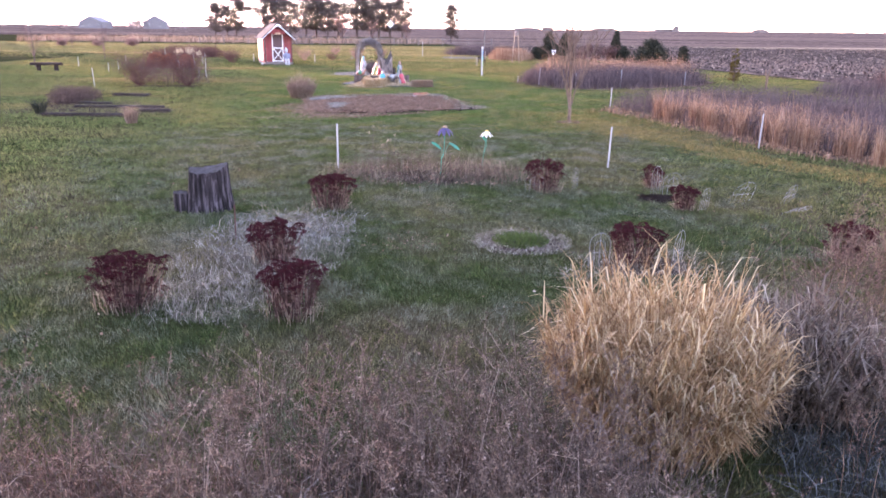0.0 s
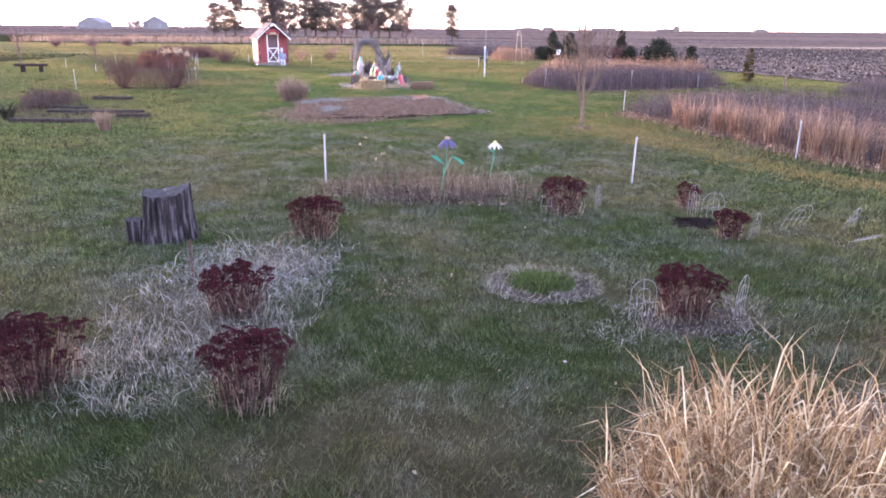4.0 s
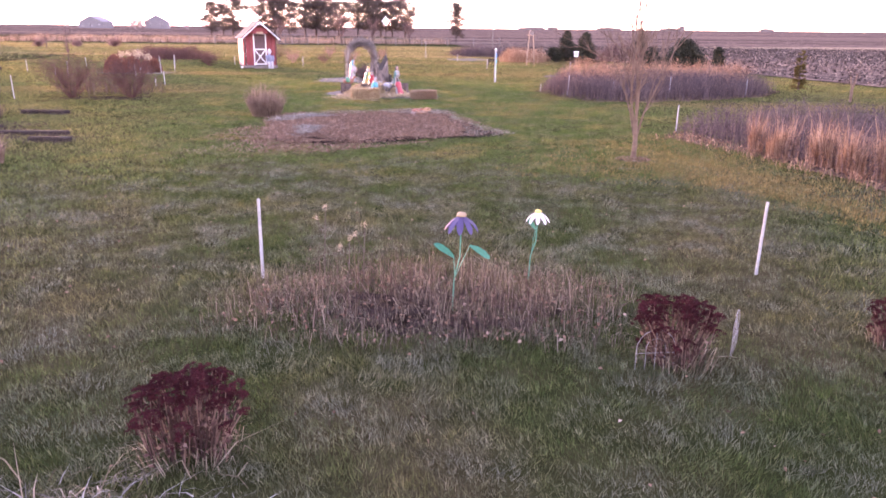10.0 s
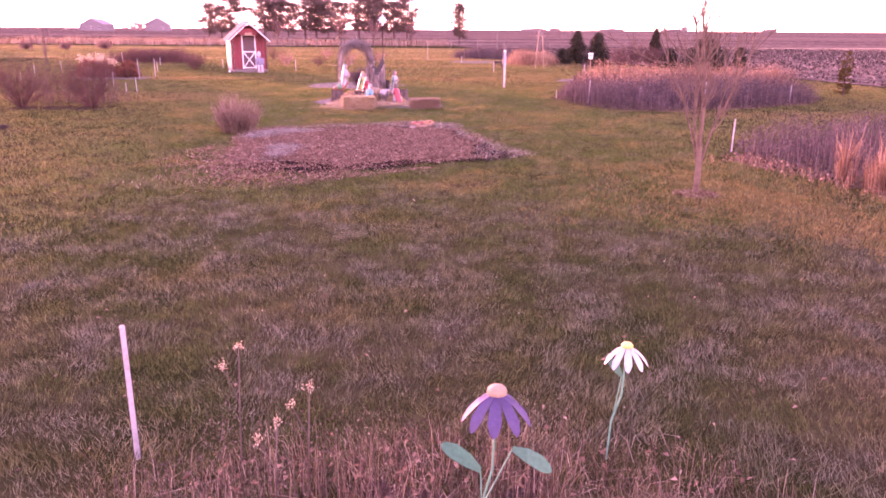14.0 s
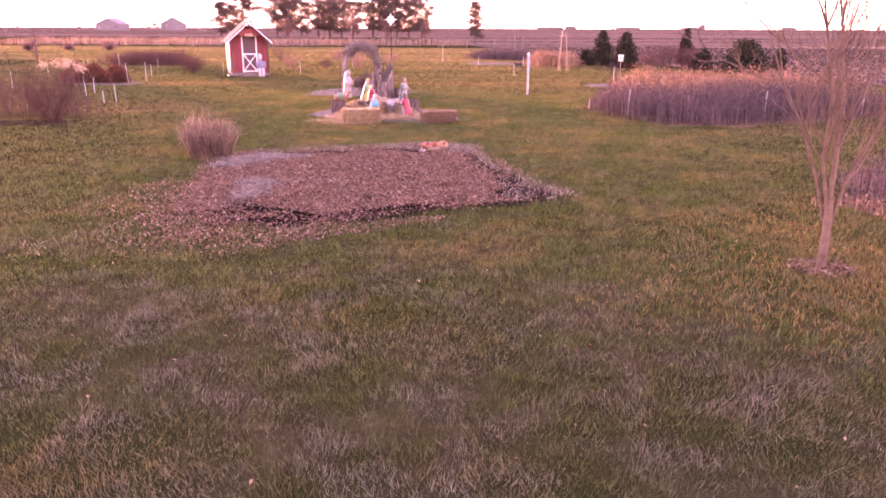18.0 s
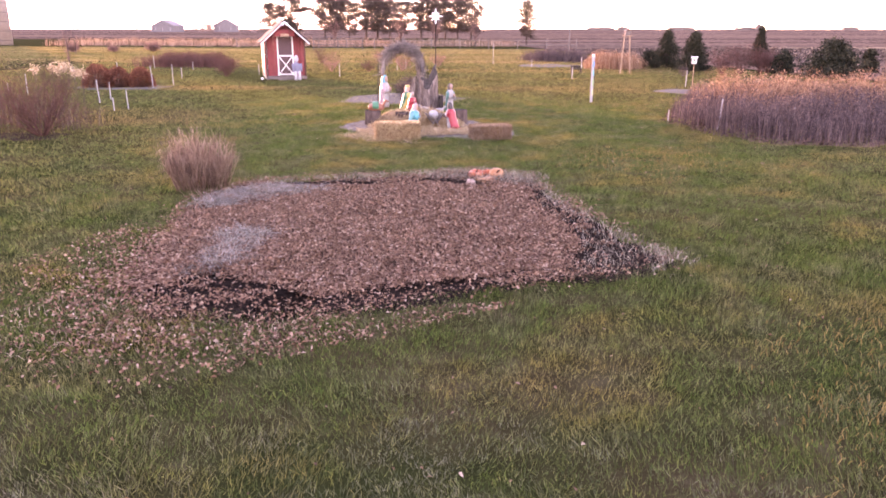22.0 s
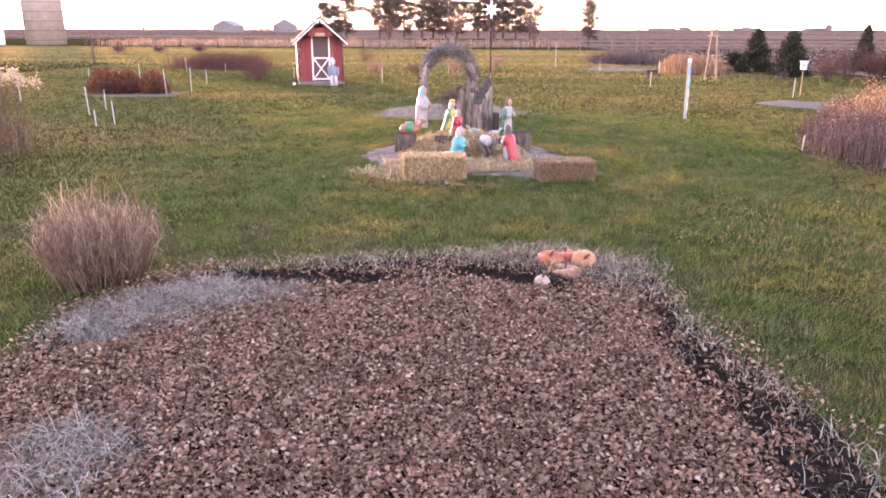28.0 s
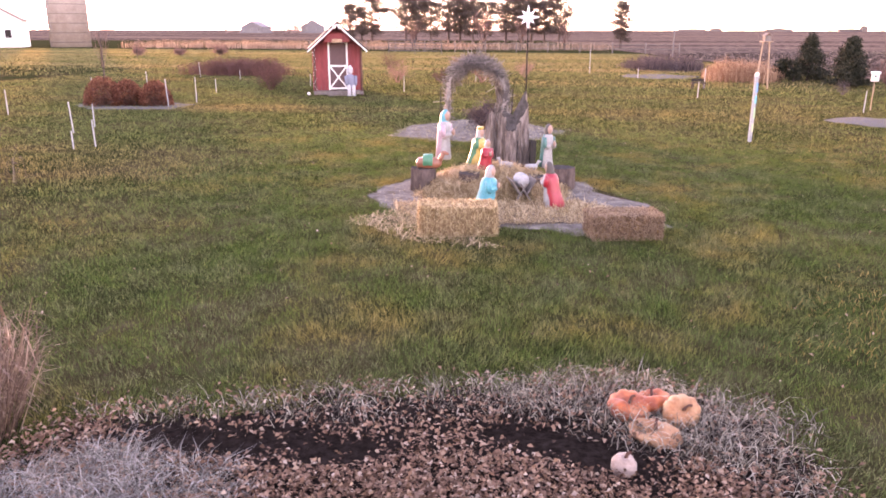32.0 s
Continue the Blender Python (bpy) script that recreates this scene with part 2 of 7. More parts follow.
M_DARK = surface("dark_metal", [(0.3, (0.02, 0.018, 0.016)), (0.7, (0.05, 0.042, 0.038))], 20, rough=0.8, relief=0.1)
M_WIRE = surface("white_coated_wire", [(0.3, (0.184, 0.177, 0.177)), (0.7, (0.294, 0.287, 0.282))], 30, rough=0.5, relief=0.0)
M_GALV = surface("dark_galvanised_tube", [(0.3, (0.04, 0.036, 0.035)), (0.7, (0.09, 0.082, 0.080))], 30, rough=0.7, relief=0.0)
M_GRAVEL = surface("pale_gravel", [(0.3, (0.091, 0.085, 0.077)), (0.7, (0.173, 0.164, 0.155))], 30, kind="pos", relief=0.8)


def plain(name, c, rough=0.5, metal=0.0, scale=9.0):
    lo = tuple(v * 0.78 for v in c)
    return surface(name, [(0.3, lo), (0.7, c)], scale, rough=rough, metal=metal, relief=0.12)


# ground: thatch under the blades, thin soil and frost-bleached drifts
m, t, b = nodes_of("turf", 0.95)
big = noise_node(t, 0.45, 3.0)
mid = noise_node(t, 3.0, 5.0)
fin = noise_node(t, 40.0, 4.0)
c1 = ramp(t, mid, [(0.3, (0.018, 0.023, 0.008)), (0.6, (0.034, 0.040, 0.015)), (0.8, (0.060, 0.056, 0.028))])
c2 = ramp(t, mid, [(0.3, (0.034, 0.029, 0.014)), (0.6, (0.062, 0.051, 0.026)), (0.8, (0.098, 0.082, 0.048))])
c = mixed(t, ramp(t, big, [(0.42, (0, 0, 0)), (0.6, (1, 1, 1))]), c1, c2)
c = mixed(t, 0.7, c, ramp(t, fin, [(0.3, (0.4, 0.4, 0.4)), (0.7, (1, 1, 1))]), 'MULTIPLY')
b.inputs["Specular IOR Level"].default_value = 0.0
t.links.new(c, b.inputs["Base Color"])
bump(t, b, fin, 0.8, 0.02)
M_TURF = m

m, t, b = nodes_of("ploughed_earth", 0.95)
row = noise_node(t, 0.5, 6.0, stretch=(0.6, 1.0, 1))
fin = noise_node(t, 1.1, 6.0, stretch=(1.0, 0.45, 1), rough=0.8)
c = ramp(t, row, [(0.35, (0.018, 0.013, 0.012)), (0.6, (0.058, 0.041, 0.034)), (0.75, (0.130, 0.092, 0.072))])
c = mixed(t, ramp(t, fin, [(0.50, (0, 0, 0)), (0.64, (1, 1, 1))]), c, (0.26, 0.190, 0.138))
bands = noise_node(t, 0.03, 4.0, stretch=(0.12, 1.0, 1))
c = mixed(t, ramp(t, bands, [(0.42, (0, 0, 0)), (0.62, (0.75, 0.75, 0.75))]), c, (0.150, 0.106, 0.080))
b.inputs["Specular IOR Level"].default_value = 0.0
t.links.new(c, b.inputs["Base Color"])
bump(t, b, fin, 1.0, 0.25)
M_PLOUGH = m
M_STUBBLE = surface("stubble_field", [(0.3, (0.200, 0.140, 0.088)), (0.7, (0.330, 0.252, 0.172))], 0.25, kind="pos", stretch=(0.3, 1.4, 1), relief=0.5, depth=0.1, fine=1.5)


# ---------------------------------------------------------------- building helpers
def mesh_np(name, V, F, mat):
    """A mesh from an array of points and an array of triangles or quads."""
    me = bpy.data.meshes.new(name)
    F = np.asarray(F, dtype=np.int32)
    k = F.shape[1]
    me.vertices.add(len(V))
    me.vertices.foreach_set("co", np.asarray(V, dtype=np.float32).ravel())
    me.loops.add(F.size)
    me.loops.foreach_set("vertex_index", F.ravel())
    me.polygons.add(len(F))
    me.polygons.foreach_set("loop_start", np.arange(0, F.size, k, dtype=np.int32))
    me.polygons.foreach_set("loop_total", np.full(len(F), k, dtype=np.int32))
    me.materials.append(mat)
    me.update()
    return me


def part(name, bm, material, parent=None, label="", smooth=False):
    """Links a bmesh (or a mesh) as one mesh object under a thing or a part."""
    if isinstance(bm, bmesh.types.BMesh):
        me = bpy.data.meshes.new(name)
        bmesh.ops.recalc_face_normals(bm, faces=bm.faces)
        bm.to_mesh(me)
        bm.free()
        me.materials.append(material)
        if smooth:
            me.polygons.foreach_set("use_smooth", [True] * len(me.polygons))
    else:
        me = bm
    ob = new(name, me)
    if parent:
        ob.parent = parent
    if label:
        ob["label"] = label
    return ob


def thing(name, label, category, at=(0, 0, 0), turn=0.0, group="", kind=""):
    ob = new(name)
    ob.empty_display_size = 0.1
    ob.matrix_basis = pose(*at, 0, 0, turn)
    return tagged(ob, label, category, group, kind)


def box(w, d, h, at=(0, 0, 0), bevel=0.0, rot=None, bm=None):
    """A block with its middle at at."""
    bm = bm or bmesh.new()
    r = bmesh.ops.create_cube(bm, size=1.0, matrix=Matrix.Translation(at) @ (rot or Matrix()) @ Matrix.Diagonal((w, d, h, 1)))
    if bevel:
        es = {e for v in r["verts"] for e in v.link_edges}
        bmesh.ops.bevel(bm, geom=list(es), offset=bevel, segments=1, affect='EDGES')
    return bm


def tubes(segs, sides=5):
    """Tapered tubes between pairs of points: rows of p0, p1, r0, r1."""
    S = np.asarray([[*a, *b, r0, r1] for a, b, r0, r1 in segs], dtype=float)
    A, B = S[:, 0:3], S[:, 3:6]
    D = B - A
    D /= np.linalg.norm(D, axis=1, keepdims=True) + 1e-9
    up = np.where(np.abs(D[:, 2:3]) > 0.9, np.array([[1.0, 0, 0]]), np.array([[0, 0, 1.0]]))
    U = np.cross(D, up)
    U /= np.linalg.norm(U, axis=1, keepdims=True) + 1e-9
    W = np.cross(D, U)
    V, n = [], len(S)
    for base, rad in ((A, S[:, 6:7]), (B, S[:, 7:8])):
        for k in range(sides):
            a = 2 * math.pi * k / sides
            V.append(base + rad * (math.cos(a) * U + math.sin(a) * W))
    V = np.stack(V, 1).reshape(-1, 3)
    o = np.arange(n)[:, None] * 2 * sides
    F = []
    for k in range(sides):
        j = (k + 1) % sides
        F.append(np.concatenate([o + k, o + j, o + sides + j, o + sides + k], 1))
    return V, np.stack(F, 1).reshape(-1, 4)


def blades(P, h, w, lean, seed, segs=1, droop=0.0, yaw=None, loose=0.5):
    """Grass blades from foot points P (n, 3); h, w, lean: arrays or numbers. segs 1: a sliver, 2: a bent blade."""
    rng = np.random.default_rng(seed)
    P = np.asarray(P, dtype=float)
    n = len(P)
    h = np.broadcast_to(h, n)[:, None]
    w = np.broadcast_to(w, n)[:, None]
    lean = np.broadcast_to(lean, n)[:, None]
    a = rng.uniform(0, 2 * math.pi, n)
    face = np.stack([np.cos(a), np.sin(a), np.zeros(n)], 1)
    a2 = rng.uniform(0, 2 * math.pi, n) if yaw is None else yaw + rng.normal(0, loose, n)
    way = np.stack([np.cos(a2), np.sin(a2), np.zeros(n)], 1)
    up = np.array([[0, 0, 1.0]])
    if segs == 1:
        V = np.stack([P - face * w / 2, P + face * w / 2, P + way * lean * h + up * h], 1).reshape(-1, 3)
        return V, np.arange(3 * n).reshape(-1, 3)
    M1 = P + way * lean * h * 0.3 + up * h * 0.6
    T = P + way * lean * h * (1.0 + droop) + up * h * (1.0 - 0.6 * droop)
    V = np.stack([P - face * w / 2, P + face * w / 2, M1 + face * w * 0.42, M1 - face * w * 0.42, T], 1).reshape(-1, 3)
    o = np.arange(n)[:, None] * 5
    F = np.concatenate([o + np.array([[0, 1, 2]]), o + np.array([[0, 2, 3]]), o + np.array([[3, 2, 4]])], 0)
    return V, F


def leaves(C, size, seed, flat=0.0):
    """Small two-triangle leaves round the points C."""
    rng = np.random.default_rng(seed)
    C = np.asarray(C, dtype=float)
    n = len(C)
    size = np.broadcast_to(size, n)[:, None]
    X = rng.normal(0, 1, (n, 3))
    X[:, 2] *= 1 - flat
    X /= np.linalg.norm(X, axis=1, keepdims=True) + 1e-9
    Y = rng.normal(0, 1, (n, 3))
    Y[:, 2] *= 1 - flat
    Y -= X * (X * Y).sum(1, keepdims=True)
    Y /= np.linalg.norm(Y, axis=1, keepdims=True) + 1e-9
    lift = np.array([[0, 0, 1.0]]) * size * 0.18 * (flat > 0)
    V = np.stack([C - X * size * 0.5, C + Y * size * 0.3 + lift, C + X * size * 0.5, C - Y * size * 0.3 + lift], 1).reshape(-1, 3)
    o = np.arange(n)[:, None] * 4
    return V, np.concatenate([o + np.array([[0, 1, 2]]), o + np.array([[0, 2, 3]])], 0)


def merge(*pairs):
    V, F, o = [], [], 0
    for v, f in pairs:
        f = np.asarray(f)
        if f.shape[1] == 4:
            f = np.concatenate([f[:, [0, 1, 2]], f[:, [0, 2, 3]]], 0)
        V.append(v)
        F.append(f + o)
        o += len(v)
    return np.concatenate(V), np.concatenate(F)


def inside(P, poly):
    """Which of the points (n, 2) lie within the polygon."""
    x, y = P[:, 0], P[:, 1]
    r = np.zeros(len(P), bool)
    for (x0, y0), (x1, y1) in zip(poly, poly[1:] + poly[:1]):
        c = (y0 > y) != (y1 > y)
        r ^= c & (x < (x1 - x0) * (y - y0) / ((y1 - y0) or 1e-9) + x0)
    return r


def rim_distance(P, poly):
    """How far the points lie from the polygon's edge."""
    best = np.full(len(P), 1e9)
    for a, b in zip(poly, poly[1:] + poly[:1]):
        a, b = np.array(a), np.array(b)
        f = np.clip(((P - a) @ (b - a)) / max(1e-9, (b - a) @ (b - a)), 0, 1)[:, None]
        best = np.minimum(best, np.linalg.norm(P - a - f * (b - a), axis=1))
    return best


def scatter(poly, n, seed):
    rng = np.random.default_rng(seed)
    p = np.array(poly)
    P = rng.uniform(p.min(0), p.max(0), (n, 2))
    return P[inside(P, poly)]


def shrunk(poly, f):
    c = np.mean(np.array(poly), 0)
    return [tuple(c + (np.array(p) - c) * f) for p in poly]


def wobble(P, k=1.0, s=0.0):
    """A smooth unevenness from -1 to 1 over the ground."""
    x, y = P[:, 0] * k, P[:, 1] * k
    return (np.sin(x * 1.3 + y * 0.7 + s) + np.sin(-x * 0.9 + y * 1.9 + 1.3 + s) + np.sin(x * 2.7 + y * 2.3 + 4.1 + s) + np.sin(x * 4.9 - y * 4.1 + s)) / 4


def drift_noise(P, scale, seed=0.0, octaves=3):
    """Uneven drifts from 0 to 1 over the ground, at several sizes."""
    total, amp, norm = np.zeros(len(P)), 1.0, 0.0
    for o in range(octaves):
        q = P * scale * 2 ** o + 17.3 * o + seed
        i = np.floor(q)
        f = q - i
        f = f * f * (3 - 2 * f)

        def corner(dx, dy):
            v = np.sin((i[:, 0] + dx) * 127.1 + (i[:, 1] + dy) * 311.7 + seed * 7.3) * 43758.5453
            return v - np.floor(v)
        a = corner(0, 0) * (1 - f[:, 0]) + corner(1, 0) * f[:, 0]
        b_ = corner(0, 1) * (1 - f[:, 0]) + corner(1, 1) * f[:, 0]
        total += amp * (a * (1 - f[:, 1]) + b_ * f[:, 1])
        norm += amp
        amp *= 0.55
    return total / norm


def flat3(P, z=0.0):
    return np.concatenate([P, np.full((len(P), 1), z)], 1)


def sheet(name, poly, z, mat, label, category, kind="structure", rough=0.0, seed=0):
    """A thin patch of ground cover with a wavering rim, sloping down to the lawn at its edge."""
    rng = np.random.default_rng(seed)
    pts = []
    for (x0, y0), (x1, y1) in zip(poly, poly[1:] + poly[:1]):
        for k in range(5):
            f = k / 5
            pts.append((x0 + (x1 - x0) * f + rng.normal(0, rough), y0 + (y1 - y0) * f + rng.normal(0, rough)))
    pts = np.array(pts)
    c = pts.mean(0)
    n = len(pts)
    rings = [(1.0, -0.01), (0.95, z), (0.6, z + min(rough, 0.1) * 0.1), (0.3, z + min(rough, 0.1) * 0.1)]
    V = [(*(c + (p - c) * s), h + (abs(rng.normal(0, min(rough, 0.12) * 0.1)) if s < 1 else 0)) for s, h in rings for p in pts] + [(*c, z)]
    F = []
    for r in range(len(rings) - 1):
        for i in range(n):
            j = (i + 1) % n
            F += [(r * n + i, r * n + j, (r + 1) * n + j), (r * n + i, (r + 1) * n + j, (r + 1) * n + i)]
    o = (len(rings) - 1) * n
    F += [(o + i, o + (i + 1) % n, len(V) - 1) for i in range(n)]
    return tagged(new(name, mesh_np(name, np.array(V), F, mat)), label, category, "", kind)


# ---------------------------------------------------------------- ground and fields
g = bmesh.new()
bmesh.ops.create_grid(g, x_segments=24, y_segments=24, size=3500.0)
tagged(part("ground", g, M_TURF), "short grass turf of a large flat country lawn", "ground", "", "structure")

BED = [(-2.55, 15.0), (-3.2, 15.7), (-3.5, 17.4), (-3.9, 18.9), (-3.55, 20.5), (-1.8, 21.2), (-0.3, 21.65), (0.65, 21.35), (0.9, 19.95), (1.36, 18.7), (1.65, 17.5), (1.96, 16.8), (1.2, 16.3), (0.4, 16.05), (-0.4, 15.6), (-1.0, 15.25), (-1.85, 15.05)]
FIELD_RIGHT = [(22.0, 20.0), (17.8, 41.3), (11.0, 66.0), (3.5, 107.0), (-10.0, 190.0), (-60.0, 260.0), (-60.0, 3000.0), (3000.0, 3000.0), (3000.0, -300.0), (60.0, -300.0), (24.0, 0.0)]
FIELD_LEFT = [(-60.0, 260.0), (-10.0, 190.0), (-40.0, 178.0), (-110.0, 165.0), (-400.0, 150.0), (-3000.0, 150.0), (-3000.0, 3000.0), (-60.0, 3000.0)]


def field(name, poly, z, mat, label):
    f = bmesh.new()
    f.faces.new([f.verts.new((x, y, z)) for x, y in poly])
    bmesh.ops.triangulate(f, faces=f.faces[:])
    for v in f.faces:
        v.normal_update()
        if v.normal.z < 0:
            v.normal_flip()
    return tagged(part(name, f, mat), label, "field", "", "structure")


field("ploughed_field", FIELD_RIGHT, 0.03, M_PLOUGH, "dark ploughed field of rough clods reaching the horizon")
field("ploughed_field", FIELD_LEFT, 0.03, M_PLOUGH, "brown ploughed field behind the far lawn")
field("stubble_strip", [(22.0, 104.0), (60.0, 112.0), (170.0, 128.0), (260.0, 120.0), (260.0, 105.0), (120.0, 98.0), (50.0, 99.0)], 0.07, M_STUBBLE, "pale strip of corn stubble across the ploughed field")

P = scatter([(23.0, 12.0), (18.6, 40.0), (11.8, 66.0), (6.0, 96.0), (30.0, 110.0), (80.0, 100.0), (75.0, 12.0)], 80000, 35)
rng = np.random.default_rng(36)
C = flat3(P, 0.05)
C[:, 2] += rng.uniform(-0.02, 0.05, len(P))
M_CLOD = plant("earth_clods", [(0.0, (0.012, 0.009, 0.008)), (0.6, (0.050, 0.036, 0.030)), (0.85, (0.12, 0.085, 0.068)), (1.0, (0.32, 0.24, 0.18))], glow=0.0)
tagged(new("field_clods", mesh_np("field_clods", *leaves(C, rng.uniform(0.06, 0.2, len(P)), 37), M_CLOD)), "rough clods and stalk bits over the ploughed field", "soil", "", "stuff")


# ---------------------------------------------------------------- lawn
def near_share(P):
    """1 in the strip under the flight, fading out over some metres."""
    d = np.where(inside(P, NEAR), 1, -1) * rim_distance(P, NEAR)
    return np.clip(0.5 + d / 4.0 + 0.25 * wobble(P, 0.7, 3.0), 0, 1)


def lawn(name, poly, density, seed, h, w, holes, label, mat, far=False, band=(-99.0, 99.0)):
    p = np.array(poly)
    P = scatter(poly, int(np.prod(p.max(0) - p.min(0)) * density), seed)
    for q in holes:
        P = P[~inside(P, q)]
    rng = np.random.default_rng(seed + 1)
    edge = P[:, 1] + 1.6 * wobble(P, 0.6, 1.0) + rng.normal(0, 0.9, len(P))
    P = P[(edge > band[0]) & (edge < band[1])]
    share = near_share(P)
    keep = (1 - share) * np.clip(1.25 - P[:, 1] / 55.0, 0.25, 1.0) if far else share
    P = P[rng.uniform(0, 1, len(P)) < keep]
    clump = np.clip(1.9 * drift_noise(P, 4.5, 2.0) - 0.45, 0, 1)
    ok = rng.uniform(0, 1, len(P)) < 0.52 + 0.48 * clump
    P, clump = P[ok], clump[ok]
    H = h * (0.70 + 0.45 * clump) * (0.65 + 0.6 * drift_noise(P, 0.9, 5.0)) * rng.uniform(0.6, 1.3, len(P))
    mat_way = 9.0 * drift_noise(P, 1.5, 8.0, 2)
    V, F = blades(flat3(P, -0.003), H, w * rng.uniform(0.7, 1.3, len(P)), rng.uniform(0.1, 1.2, len(P)), seed + 2, 1, 0.0, mat_way, 1.5)
    return tagged(new(name, mesh_np(name, V, F, mat)), label, "grass", "", "stuff")


def ring(cx, cy, r, n=14, sy=1.0):
    return [(cx + r * math.cos(2 * math.pi * k / n), cy + r * sy * math.sin(2 * math.pi * k / n)) for k in range(n)]


PAD = [(-3.7, 27.0), (-2.6, 25.7), (-0.5, 25.5), (0.55, 26.0), (0.4, 27.2), (-0.6, 28.6), (-2.0, 29.6), (-3.3, 28.6)]
ARBORBED = [(-4.9, 33.2), (-3.0, 32.6), (-1.3, 33.4), (-1.0, 35.0), (-2.2, 36.6), (-3.8, 36.8), (-4.9, 35.2)]
NEAR = [(-4.6, -3.6), (4.9, -3.6), (5.6, 8.0), (5.2, 33.0), (-6.5, 33.0), (-5.0, 8.0)]
FAR = [(-27.0, -4.0), (18.0, -4.0), (21.0, 24.0), (17.6, 41.0), (11.0, 62.0), (-27.0, 62.0)]
HOLES = [shrunk(BED, 0.93), shrunk(PAD, 0.97), ring(2.5, 1.15, 0.5, 14, 0.8), ring(3.6, 4.42, 0.3, 14, 0.8), ring(1.32, 2.02, 0.46), shrunk(ARBORBED, 0.92)]
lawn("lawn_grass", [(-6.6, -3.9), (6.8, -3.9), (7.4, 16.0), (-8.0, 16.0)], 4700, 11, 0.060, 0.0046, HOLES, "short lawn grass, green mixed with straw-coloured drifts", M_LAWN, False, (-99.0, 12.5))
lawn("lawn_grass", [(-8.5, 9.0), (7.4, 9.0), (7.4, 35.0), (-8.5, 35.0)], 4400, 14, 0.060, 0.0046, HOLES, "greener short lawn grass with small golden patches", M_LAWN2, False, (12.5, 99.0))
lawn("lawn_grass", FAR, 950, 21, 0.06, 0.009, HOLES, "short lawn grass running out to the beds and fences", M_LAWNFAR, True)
rng = np.random.default_rng(5)
P = scatter([(-75.0, 46.0), (13.5, 46.0), (11.0, 60.0), (5.0, 96.0), (-75.0, 104.0)], 250000, 31)
P = P[rng.uniform(0, 1, len(P)) < np.clip((P[:, 1] - 50.0 + 14.0 * (drift_noise(P * np.array([0.3, 1.0]), 0.12, 2.0) - 0.5)) / 14.0, 0, 1)]
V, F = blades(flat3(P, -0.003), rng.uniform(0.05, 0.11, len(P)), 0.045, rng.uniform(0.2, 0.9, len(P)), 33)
tagged(new("lawn_grass", mesh_np("lawn_grass", V, F, M_FARGOLD)), "far lawn grass coloured gold for low sun before the paddock fence", "grass", "", "stuff")


# ---------------------------------------------------------------- plants
def tuft(name, at, radius, height, n, mat, label, category, seed, w=0.008, spread=0.55, droop=0.35, plumes=0, group="", base=0.35):
    """A clump of grass: bent blades that fan out from a crown, with plumes above."""
    rng = np.random.default_rng(seed)
    a, r = rng.uniform(0, 2 * math.pi, n), radius * base * np.sqrt(rng.uniform(0, 1, n))
    P = np.stack([r * np.cos(a), r * np.sin(a), np.zeros(n)], 1)
    H = height * rng.uniform(0.45, 1.0, n) * (1 - 0.35 * (r / (radius * base + 1e-6)) ** 2)
    th = thing(name, label, category, (*at, 0), 0, group)
    V, F = blades(P, H, w * rng.uniform(0.6, 1.3, n), rng.uniform(0.1, 1.0, n) * spread, seed + 1, 2, droop, a)
    part("leaf_fan", mesh_np("leaf_fan", V, F, mat), mat, th)
    if plumes:
        a, r = rng.uniform(0, 2 * math.pi, plumes), radius * 0.5 * np.sqrt(rng.uniform(0, 1, plumes))
        P = np.stack([r * np.cos(a), r * np.sin(a), np.zeros(plumes)], 1)
        V, F = blades(P, height * rng.uniform(1.0, 1.35, plumes), 0.006, rng.uniform(0.02, 0.2, plumes), seed + 3, 2, 0.1, a)
        part("plume", mesh_np("plume", V, F, mat), mat, th)
    return th


